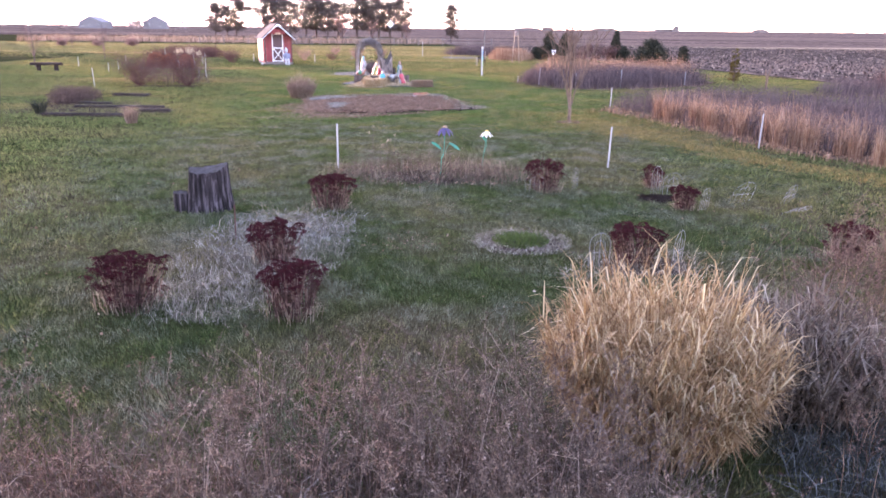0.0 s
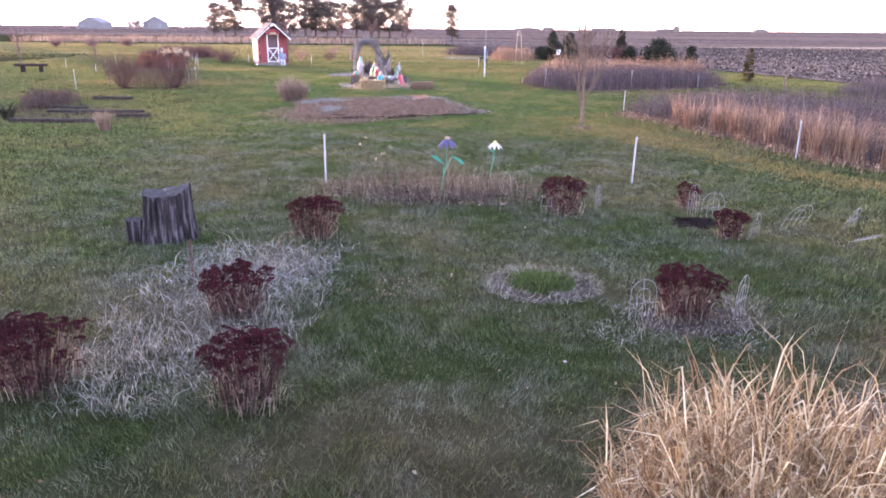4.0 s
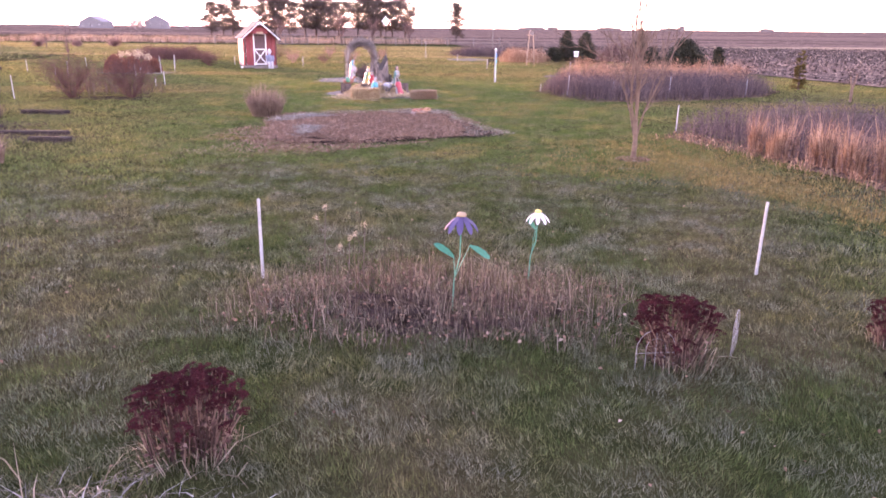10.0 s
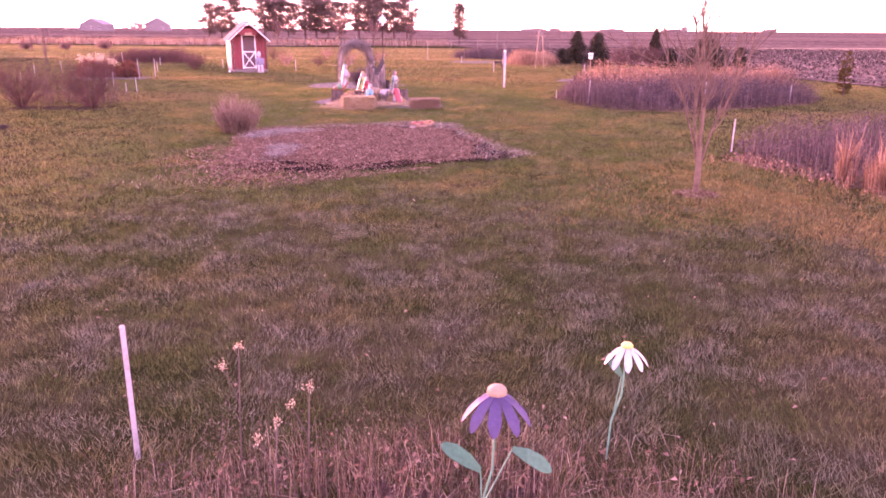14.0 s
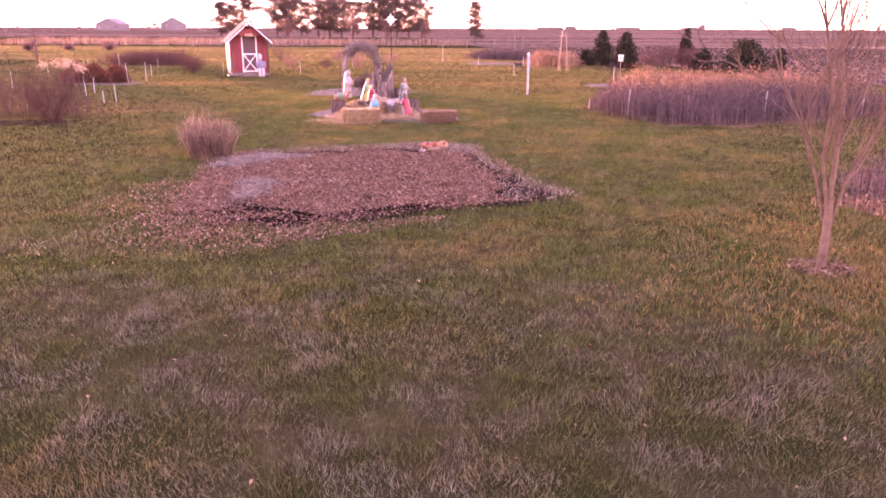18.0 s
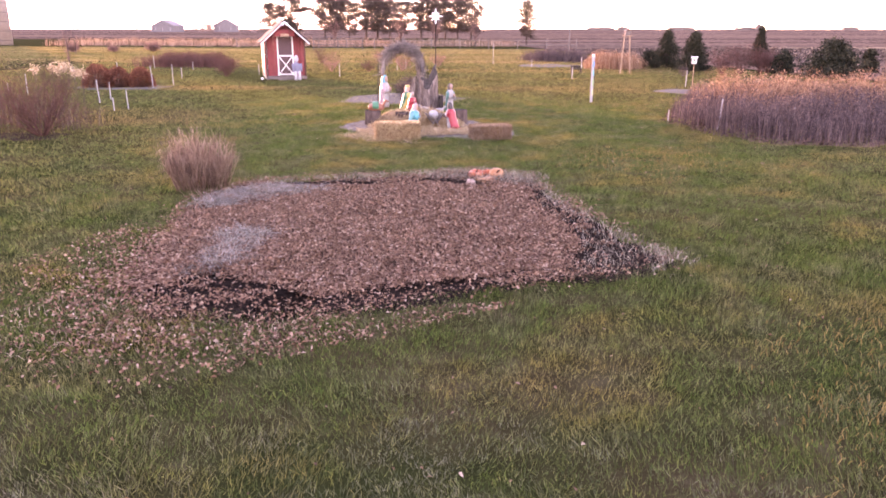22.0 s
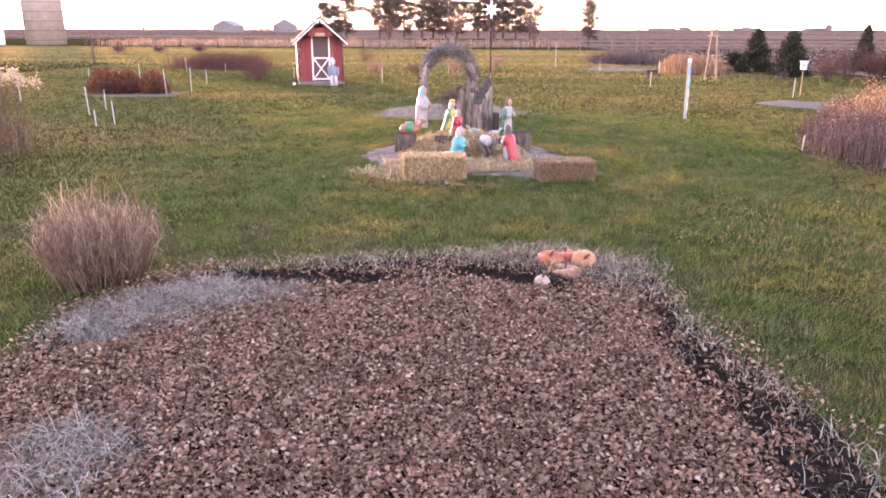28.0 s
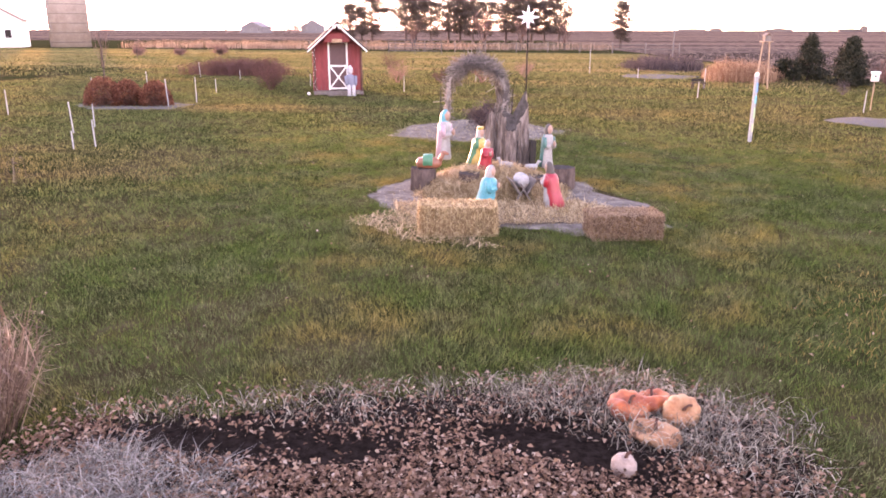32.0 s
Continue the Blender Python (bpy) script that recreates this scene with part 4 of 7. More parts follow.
tuft("green_tuft", (1.30, 2.04), 0.40, 0.13, 1500, M_TUFT, "low green grass tuft inside a pale ring", "grass clump", 67, 0.006, 0.9, 0.3, base=0.8)

# flower strip between the two white stakes
STRIP = [(-1.5, 5.5), (-0.5, 5.2), (0.5, 5.1), (1.5, 5.2), (1.95, 5.7), (1.85, 6.6), (1.2, 6.9), (-0.2, 6.9), (-1.3, 6.5)]
stand("flower_strip_stems", shrunk(STRIP, 1.1), 2300, 0.48, M_STRIPSTEM, "dead tan-brown perennial stems filling a garden strip", 71, 0.0042, 1, 0.011, 0.45, 0.9, None, 4, 0.95, 0.16)
stand("flower_strip_stems", shrunk(STRIP, 1.05), 1000, 0.40, M_DARKSTEM, "thin dark stems among the dead perennials", 73, 0.005, 2, 0.016, 0.5, 0.6, None, 5, 0.8)
patch_of("dry_grass", STRIP, 3400, (0.06, 0.26), 0.0045, M_STRIPSTEM, "dry tan grass among the dead perennials", 72, (0.2, 1.3), 0.5, 0.0, 0.4, 1.12)
stand("tall_seed_stems", STRIP, 900, 0.68, M_STRIPSTEM, "taller thin stems rising over the garden strip", 79, 0.0035, 2, 0.012, 0.3, 0.8, None, 3, 0.9, 0.12)
stand("tall_seed_stems", [(-1.1, 5.9), (0.1, 5.8), (0.1, 6.6), (-1.0, 6.7)], 260, 0.72, M_BROWNSTEM, "taller dead seed stems in the garden strip", 75, 0.004, 5, 0.016, 0.25)
sheet("strip_soil", shrunk(STRIP, 0.6), 0.006, M_BEDSOIL, "dark litter-covered soil of a narrow flower strip", "soil", rough=0.12, seed=76)
P = scatter(STRIP, 420, 77)
tagged(new("leaf_drift", mesh_np("leaf_drift", *leaves(flat3(P, 0.05), 0.045, 78, 0.4), M_LEAF)), "brown leaves caught among the dead perennials", "leaves", "", "stuff")


def stake(at, h, label, lean=(0, 0), w=0.0155, group="white garden stakes", mat=None):
    th = thing("garden_stake", label, "stake", (*at, 0), 0, group)
    s = bmesh.new()
    r = bmesh.ops.create_cone(s, cap_ends=True, segments=8, radius1=w, radius2=w * 0.92, depth=h + 0.1, matrix=Matrix.Translation((0, 0, h / 2 - 0.05)))
    for v in s.verts:
        v.co.x += lean[0] * v.co.z
        v.co.y += lean[1] * v.co.z
    part("rod", s, mat or M_STAKE, th)
    c = bmesh.new()
    bmesh.ops.create_uvsphere(c, u_segments=8, v_segments=5, radius=w * 1.05, matrix=Matrix.Translation((lean[0] * h, lean[1] * h, h)))
    part("cap", c, mat or M_STAKE, th)
    return th


stake((-1.36, 6.8), 0.76, "tall white plastic stake at the flower strip", (0.0, 0.0))
stake((3.445, 6.97), 0.72, "tall white plastic stake standing alone on the lawn", (0.03, 0.0))
for at, h, ln in (((5.95, 17.6), 0.62, (0.02, 0)), ((7.19, 9.37), 0.72, (0.02, 0.0)), ((5.0, 27.0), 0.72, (0.06, 0)), ((6.6, 27.0), 0.55, (0.03, 0)), ((4.3, 28.9), 0.28, (0.05, 0)), ((8.4, 26.3), 0.75, (0.02, 0)), ((11.5, 27.4), 0.6, (0.03, 0)),
                   ((7.5, 40.9), 0.62, (0.02, 0)), ((-0.34, 60.4), 1.3, (0, 0)), ((-7.4, 45.5), 0.6, (0, 0)), ((3.4, 45.2), 0.55, (0.02, 0)), ((4.3, 50.0), 0.8, (0, 0))):
    stake(at, h, "white plastic stake pushed into the lawn edge of a bed", ln, 0.016)
for at, h, ln in (((-12.2, 32.43), 0.7, (-0.05, 0)), ((-12.43, 33.56), 0.54, (0.01, 0)), ((-10.62, 30.23), 0.35, (-0.01, 0)), ((-10.41, 30.64), 0.53, (-0.03, 0)), ((-13.28, 38.53), 0.83, (-0.05, 0)), ((-13.06, 39.9), 0.81, (0.01, 0)), ((-14.36, 43.89), 0.5, (-0.01, 0)), ((-18.1, 45.36), 0.66, (-0.03, 0)), ((-18.93, 42.98), 0.55, (-0.05, 0)), ((-16.5, 35.57), 0.67, (0.01, 0)), ((-16.76, 34.92), 0.41, (-0.01, 0)), ((-20.15, 39.04), 0.56, (-0.03, 0)), ((-19.81, 53.06), 0.69, (-0.05, 0)), ((-16.76, 51.15), 0.45, (0.01, 0)), ((-13.1, 24.5), 0.72, (-0.03, 0)),
                   ((-11.9, 47.5), 0.5, (0, 0)), ((-5.6, 52.5), 0.6, (0, 0)), ((-5.1, 52.3), 0.6, (0, 0)), ((2.0, 56.0), 0.5, (0, 0))):
    stake(at, h, "white plastic stake pushed into the lawn edge of a bed", ln, 0.016)


def wire_arch(at, turn, w=0.3, h=0.32, tilt=0.0, label="small white wire arch edging pushed into the ground"):
    """A hoop of wire with inner hoops and a cross wire."""
    th = thing("wire_arch", label, "garden edging", (*at, 0), turn, "wire arches")
    th.matrix_basis = pose(*at, 0, tilt, 0, turn)

    def hoop(r, top, x0=0.0):
        pts = [(x0 - r, 0, -0.05), (x0 - r, 0, top - r)] + [(x0 + r * math.cos(a), 0, top - r + r * math.sin(a)) for a in np.linspace(math.pi, 0, 11)[1:-1]] + [(x0 + r, 0, top - r), (x0 + r, 0, -0.05)]
        return [(pts[i], pts[i + 1], 0.002, 0.002) for i in range(len(pts) - 1)]
    part("outer_hoop", mesh_np("outer_hoop", *tubes(hoop(w / 2, h), 5), M_WIRE), M_WIRE, th)
    part("inner_hoop", mesh_np("inner_hoop", *tubes(hoop(w / 4, h * 0.78), 5), M_WIRE), M_WIRE, th)
    part("upright", mesh_np("upright", *tubes([((0, 0, -0.05), (0, 0, h), 0.002, 0.002)], 5), M_WIRE), M_WIRE, th)
    part("crossbar", mesh_np("crossbar", *tubes([((-w / 2, 0, h * 0.42), (w / 2, 0, h * 0.42), 0.002, 0.002)], 5), M_WIRE), M_WIRE, th)
    return th


for at, turn, w, h, tilt in (((2.02, 1.15), 15, 0.24, 0.36, 0), ((2.86, 1.22), 48, 0.24, 0.38, 4), ((1.83, 4.82), 5, 0.28, 0.3, 0), ((2.5, 5.1), 60, 0.26, 0.34, 0),
                             ((3.68, 4.8), 40, 0.26, 0.42, 0), ((3.9, 4.7), 15, 0.34, 0.34, 0), ((4.7, 4.2), 20, 0.38, 0.38, 28), ((4.02, 3.7), 45, 0.26, 0.32, 5), ((5.4, 4.2), 40, 0.34, 0.3, 20), ((5.2, 3.6), 20, 0.34, 0.3, 60)):
    wire_arch(at, turn, w, h, tilt)


def lathe(bm, rows, mi, n=14, at=(0, 0, 0), rot=None, sx=1.0, sy=1.0):
    """Rings of a rounded body, rows of (z, radius, shift in y), with one material."""
    mx = Matrix.Translation(at) @ (rot or Matrix())
    loops = []
    for z, r, dy in rows:
        loops.append([bm.verts.new(mx @ Vector((r * sx * math.cos(2 * math.pi * k / n), r * sy * math.sin(2 * math.pi * k / n) + dy, z))) for k in range(n)])
    for a, b_ in zip(loops, loops[1:]):
        for k in range(n):
            f = bm.faces.new((a[k], a[(k + 1) % n], b_[(k + 1) % n], b_[k]))
            f.material_index, f.smooth = mi, True
    for lp in (loops[0], loops[-1]):
        f = bm.faces.new(lp)
        f.material_index = mi


def petal(w, ln, bend):
    """One sheet-metal petal along +y, drooping."""
    bm = bmesh.new()
    rows = []
    for f, ww in ((0, 0.35), (0.35, 0.9), (0.7, 1.0), (0.92, 0.6), (1.0, 0.12)):
        a = bend * f
        y, z = ln * f * math.cos(a), -ln * f * math.sin(a)
        rows.append([bm.verts.new((x * w * ww, y, z + 0.004 * abs(x))) for x in (-0.5, 0, 0.5)])
    for r0, r1 in zip(rows, rows[1:]):
        for k in range(2):
            bm.faces.new((r0[k], r0[k + 1], r1[k + 1], r1[k]))
    bmesh.ops.solidify(bm, geom=bm.faces[:], thickness=0.003)
    return bm


def metal_flower(at, h, size, petal_mat, heart_mat, n, leaves_on, label, turn=0):
    """leaves_on: rows of (side, where it joins the stem, height of its foot, rise in degrees, length)."""
    th = thing("metal_flower", label, "garden ornament", (*at, 0), turn, "painted metal flowers")
    part("stem", mesh_np("stem", *tubes([((-0.07, 0, -0.1), (-0.055, 0, h * 0.35), 0.005, 0.005), ((-0.055, 0, h * 0.35), (-0.01, 0, h * 0.58), 0.005, 0.005), ((-0.01, 0, h * 0.58), (0, 0, h), 0.005, 0.005)], 6), M_ENAMEL), M_ENAMEL, th)
    for k in range(n):
        ob = part("petal", petal(size * 0.17, size * 0.54, 0.38), petal_mat, th)
        ob.matrix_basis = pose(0, 0, h - 0.005, 0, 0, 360 * (k + 0.3) / n) @ pose(0, 0.022, 0, -24, 0, 0)
    hb = bmesh.new()
    lathe(hb, [(-0.02, 0.09, 0), (0.0, 0.13, 0), (0.055, 0.125, 0), (0.09, 0.09, 0), (0.105, 0.03, 0)], 0, 12)
    bmesh.ops.scale(hb, vec=(size, size, size), verts=hb.verts)
    bmesh.ops.translate(hb, vec=(0, 0, h), verts=hb.verts)
    part("heart", hb, heart_mat, th, smooth=True)
    for x, z, rise, ln in leaves_on:
        s = 1 if x > 0 else -1
        ob = part("leaf", petal(0.075, ln, 0.22), M_ENAMEL, th)
        ob.matrix_basis = pose(x, -0.01, z, 0, 0, -90 * s) @ pose(0, 0, 0, rise, 0, 0) @ pose(0, 0, 0, 0, 32 * s, 0)
        part("leaf_wire", mesh_np("leaf_wire", *tubes([((-0.05, 0, h * 0.36), (x, -0.01, z), 0.003, 0.003)], 5), M_ENAMEL), M_ENAMEL, th)
    return th


M_ENAMEL = plain("green_enamel", (0.03, 0.27, 0.17), 0.6)
M_PURPLE = plain("violet_enamel", (0.125, 0.098, 0.235), 0.6)
M_WHITEEN = plain("white_enamel", (0.82, 0.82, 0.80), 0.35)
metal_flower((0.494, 5.95), 0.83, 0.32, M_PURPLE, plain("tan_heart", (0.34, 0.26, 0.17), 0.9), 9, ((-0.06, 0.48, 44, 0.20), (0.07, 0.58, -24, 0.21)), "violet painted metal coneflower with green leaves on a stem")
metal_flower((1.243, 6.8), 0.66, 0.24, M_WHITEEN, plain("yellow_heart", (0.75, 0.55, 0.12), 0.6), 9, ((-0.02, 0.50, 60, 0.12),), "white painted metal daisy with a yellow heart")
for at, h, s in (((-0.37, 6.36), 0.64, 3), ((-0.48, 6.14), 0.58, 4), ((-0.74, 6.56), 0.76, 5)):
    rng = np.random.default_rng(s)
    th = thing("milkweed_stalk", "dead stalk with burst pods of white fluff", "dead plant", (*at, 0))
    part("stalk", mesh_np("stalk", *tubes([((0, 0, 0), (0.02, 0, h * 0.6), 0.005, 0.004), ((0.02, 0, h * 0.6), (0.03, 0.02, h), 0.004, 0.003), ((0.02, 0, h * 0.6), (-0.06, 0.02, h * 0.86), 0.003, 0.002)], 5), M_BROWNSTEM), M_BROWNSTEM, th)
    for c in ((0.03, 0.02, h), (-0.06, 0.02, h * 0.86)):
        C = np.array(c) + rng.normal(0, 0.013, (40, 3))
        part("pod_fluff", mesh_np("pod_fluff", *leaves(C, 0.012, s), M_CREAM), M_CREAM, th)


# ---------------------------------------------------------------- stump
def log_stump(name, at, r0, r1, h, label, seed, turn=0, slope=0.0, lobes=0.1, group="", bark=None, horns=0.0):
    """A cut log standing on end: fluted bark, a rough cut top with cracks."""
    bark = bark or M_STUMP
    rng = np.random.default_rng(seed)
    th = thing(name, label, "stump", (*at, 0), turn, group)
    n, lev = 60, 8
    ph = rng.uniform(0, 6, 4)
    a = np.arange(n) * 2 * math.pi / n
    prof = 1 + lobes * (0.5 * np.sin(3 * a + ph[0]) + 0.35 * np.sin(5 * a + ph[1]) + 0.3 * np.sin(11 * a + ph[2])) + rng.normal(0, lobes * 0.12, n)
    V = []
    for k in range(lev):
        f = k / (lev - 1)
        r = r0 + (r1 - r0) * f ** 0.6
        z = f * h
        for j in range(n):
            rr = r * (prof[j] + rng.normal(0, 0.012))
            x = rr * math.cos(a[j])
            V.append((x, rr * math.sin(a[j]), z * (1 + slope * x / r0 + horns * f * (math.cos(a[j]) ** 4 - 0.35 * max(0.0, -math.sin(a[j])))) + (rng.normal(0, 0.007) if k == lev - 1 else 0) - (0.03 if k == 0 else 0)))
    F = [(k * n + j, k * n + (j + 1) % n, (k + 1) * n + (j + 1) % n, (k + 1) * n + j) for k in range(lev - 1) for j in range(n)]
    part("bark", mesh_np("bark", np.array(V), F, bark), bark, th)
    top = np.array(V[(lev - 1) * n:])
    c = top.mean(0)
    T = [tuple(c + (p - c) * s + np.array([0, 0, rng.normal(-0.006, 0.006)])) for s in (0.985, 0.65, 0.3) for p in top] + [tuple(c - np.array([0, 0, 0.012]))]
    F = [(k * n + j, k * n + (j + 1) % n, (k + 1) * n + (j + 1) % n) for k in range(2) for j in range(n)] + [(k * n + j, (k + 1) * n + (j + 1) % n, (k + 1) * n + j) for k in range(2) for j in range(n)] + [(2 * n + j, 2 * n + (j + 1) % n, 3 * n) for j in range(n)]
    part("cut_top", mesh_np("cut_top", np.array(T), F, M_CUT), M_CUT, th, "pale weathered cut face")
    return th


log_stump("tree_stump", (-2.71, 3.62), 0.315, 0.25, 0.55, "tall weathered grey tree stump standing on the lawn", 81, 12, 0.05, 0.085, horns=0.10)
log_stump("short_log", (-3.05, 3.5), 0.10, 0.10, 0.26, "short dark log leaning against the stump", 82)
part_rod = thing("rusty_rod", "thin rusty rod standing in the bleached grass", "rod", (-2.0, 2.1, 0))
part("rod", mesh_np("rod", *tubes([((0, 0, -0.05), (0.01, 0, 0.42), 0.008, 0.008)], 6), M_POST), M_POST, part_rod)

# leaves lying about on the lawn
P = scatter(NEAR, 1900, 91)
P = P[~inside(P, BED)]
rng = np.random.default_rng(92)
tagged(new("scattered_leaves", mesh_np("scattered_leaves", *leaves(flat3(P, 0.045), 0.032 * rng.uniform(0.5, 1.4, len(P)), 93, 0.7), M_LEAF)), "single fallen leaves scattered over the lawn", "leaves", "", "stuff")
P = scatter(ring(-0.02, 1.9, 0.5, 14, 0.7), 130, 94)
P += np.random.default_rng(96).normal(0, 0.12, P.shape)
tagged(new("leaf_drift", mesh_np("leaf_drift", *leaves(flat3(P, 0.03), 0.03, 95, 0.6), M_LEAF)), "small drift of brown leaves in the grass", "leaves", "", "stuff")


# ---------------------------------------------------------------- mulch bed
sheet("mulch_bed_soil", BED, 0.02, M_SOIL, "dark soil of a large flower bed covered with leaves", "flower bed", rough=0.06, seed=7)
PITS = [
    [(-2.85, 15.45), (-2.72, 15.85), (-2.45, 16.05), (-2.1, 15.85), (-1.69, 15.72), (-1.3, 15.5), (-1.5, 15.25), (-1.84, 15.08), (-2.4, 15.12)],
    [(-1.5, 15.45), (-1.0, 15.75), (-0.4, 15.92), (0.1, 16.1), (0.15, 15.98), (-0.45, 15.68), (-0.95, 15.45), (-1.4, 15.3)],
    [(0.55, 19.6), (0.62, 20.05), (0.86, 20.0), (0.9, 19.2), (1.15, 18.45), (1.45, 18.0), (1.62, 17.1), (1.4, 16.5), (0.85, 16.3), (0.75, 16.5), (1.0, 17.1), (1.0, 17.8), (0.75, 18.6)],
    [(-3.2, 20.1), (-1.7, 20.15), (-1.6, 20.45), (-3.1, 20.42)], [(-1.15, 20.55), (-0.1, 20.25), (-0.05, 20.55), (-0.9, 20.82)],
    [(-3.95, 18.95), (-3.5, 19.15), (-3.25, 18.85), (-3.6, 18.55)]]
PALE_RIMS = [        # bleached grass
    [(-3.85, 18.9), (-3.6, 19.6), (-3.3, 20.12), (-2.2, 19.95), (-2.1, 19.75), (-2.6, 19.45), (-3.0, 18.9), (-3.35, 18.55)],
    [(-2.8, 16.0), (-2.45, 16.0), (-2.3, 16.4), (-2.35, 17.0), (-2.2, 17.4), (-2.6, 17.7), (-3.0, 17.4), (-2.75, 16.7)],
    [(-0.9, 20.9), (0.2, 20.5), (0.75, 20.2), (0.85, 20.9), (0.6, 21.45), (-0.3, 21.6), (-1.2, 21.3)],
    [(0.85, 19.9), (1.2, 18.8), (1.65, 17.6), (2.1, 16.8), (1.5, 16.4), (1.55, 17.2), (1.2, 18.3), (0.95, 18.9), (0.75, 19.8)],
    [(-3.5, 20.5), (-1.8, 21.2), (-0.9, 21.4), (-0.9, 20.95), (-1.8, 20.6), (-3.3, 20.4)]]
P = scatter(BED, 300000, 101)
pit = np.full(len(P), 9.0)
for q in PITS:
    pit = np.minimum(pit, np.where(inside(P, q), -1, 1) * rim_distance(P, q))
rim = rim_distance(P, BED)
rng = np.random.default_rng(102)
cover = np.clip(0.30 + (pit + 0.22 * (drift_noise(P, 3.0, 1.0) - 0.5)) * 5.5, 0.035 + 0.3 * (drift_noise(P, 4.5, 12.0) > 0.62), 1.0) * np.clip(0.45 + rim * 2.0, 0, 1)
cover *= np.clip(1.0 - (P[:, 1] - 19.6 + 0.8 * (drift_noise(P, 1.2, 4.0) - 0.5)) * 0.75, 0.22, 1.0)
cover *= np.clip(1.0 - (P[:, 0] - 0.75 + 0.5 * (drift_noise(P, 1.6, 6.0) - 0.5)) * 1.1, 0.3, 1.0)
for q in PALE_RIMS:
    cover *= np.where(inside(P, q), 0.2 + 0.9 * drift_noise(P, 2.2, 3.0) ** 1.5, 1.0)
P = P[rng.uniform(0, 1, len(P)) < cover]
P += rng.normal(0, 1, P.shape) * np.where(rim_distance(P, BED) < 0.3, 0.10, 0.0)[:, None]
Z = 0.03 + 0.05 * drift_noise(P, 2.5, 9.0) + rng.uniform(0, 0.035, len(P))
C = np.concatenate([P, Z[:, None]], 1)
bed = tagged(new("leaf_mulch", mesh_np("leaf_mulch", *leaves(C, 0.030 * rng.uniform(0.4, 1.5, len(P)), 103, 0.6), M_LEAF)), "thick mulch of brown fallen leaves on a flower bed", "leaves", "", "stuff")
LEAF_MESHES = []
for k in range(6):
    r_ = np.random.default_rng(600 + k)
    a_ = np.linspace(0, 2 * math.pi, 11)[:-1]
    q_ = 0.024 * (0.75 + 0.35 * np.abs(np.cos(2.5 * a_))) * r_.uniform(0.8, 1.2, 10)
    Vl = np.stack([q_ * np.cos(a_) * 1.25, q_ * np.sin(a_) * 0.85, 0.012 * np.sin(2 * a_ + k) + r_.normal(0, 0.003, 10)], 1)
    Vl = np.concatenate([Vl, [[0, 0, 0.008]]])
    LEAF_MESHES.append(mesh_np("leaf", Vl, [(j, (j + 1) % 10, 10) for j in range(10)], M_LEAF1))
LP = scatter([(-2.6, 15.9), (-3.0, 18.0), (-2.4, 19.8), (0.2, 20.2), (0.6, 18.5), (0.4, 16.6), (-1.0, 15.6)], 700, 611)[:300]
for p in LP:
    ob = part("leaf", LEAF_MESHES[rng.integers(0, 6)], M_LEAF1, bed)
    k = rng.uniform(0.7, 1.25)
    ob.matrix_basis = pose(p[0], p[1], rng.uniform(0.085, 0.10), rng.normal(0, 22), rng.normal(0, 22), rng.uniform(0, 360)) @ Matrix.Diagonal((k, k, k, 1))
patch_of("dry_grass", [(-5.0, 13.8), (-2.0, 14.4), (0.2, 15.4), (-2.4, 15.2), (-3.3, 15.9)], 4000, (0.03, 0.09), 0.007, M_DRY, "matted dry grass along the rim of the leaf bed", 106, (0.5, 2.0), 0.3, 0.0, 0.3, 1.2)
P = scatter([(-4.4, 13.2), (-2.4, 13.4), (-1.0, 14.6), (0.4, 15.6), (-1.8, 15.15), (-2.6, 15.2), (-3.1, 15.8), (-3.5, 17.5), (-4.1, 18.0), (-4.7, 15.8)], 26000, 104)
P = P[np.random.default_rng(108).uniform(0, 1, len(P)) < np.clip(1.5 - rim_distance(P, BED) * 1.1, 0.05, 1) * np.clip(2.2 * drift_noise(P, 1.5, 7.0) - 0.45, 0, 1)]
tagged(new("leaf_spill", mesh_np("leaf_spill", *leaves(flat3(P, 0.05), 0.036 * rng.uniform(0.5, 1.3, len(P)), 105, 0.45), M_LEAF)), "brown leaves blown from the bed onto the lawn", "leaves", "", "stuff")
for k, (n, h) in enumerate(((9000, 0.10), (3200, 0.12), (4200, 0.10), (4600, 0.10), (2000, 0.08))):
    patch_of("bleached_grass", PALE_RIMS[k], int(n * (1.9 if k < 2 else 1.8)), (0.4 * h, 1.4 * h), 0.006, M_PALE if k < 2 else M_FROST, "bleached grey grass along the rim of the leaf bed", 110 + 5 * k, (0.5, 2.0), 0.3, 0.03, 0.3, 1.2)
patch_of("bleached_grass", PITS[2], 2600, (0.03, 0.12), 0.006, M_FROST, "bleached tufts standing in the bare soil", 138, (0.3, 1.6), 0.2, 0.02, 0.3, 1.15)
reed_clump("grass_clump", (-4.15, 20.1), 0.46, 0.86, 330, 8, M_BROWNREED, "brown clump of dry ornamental grass beside the leaf bed", 131, 0.24, 0.006)


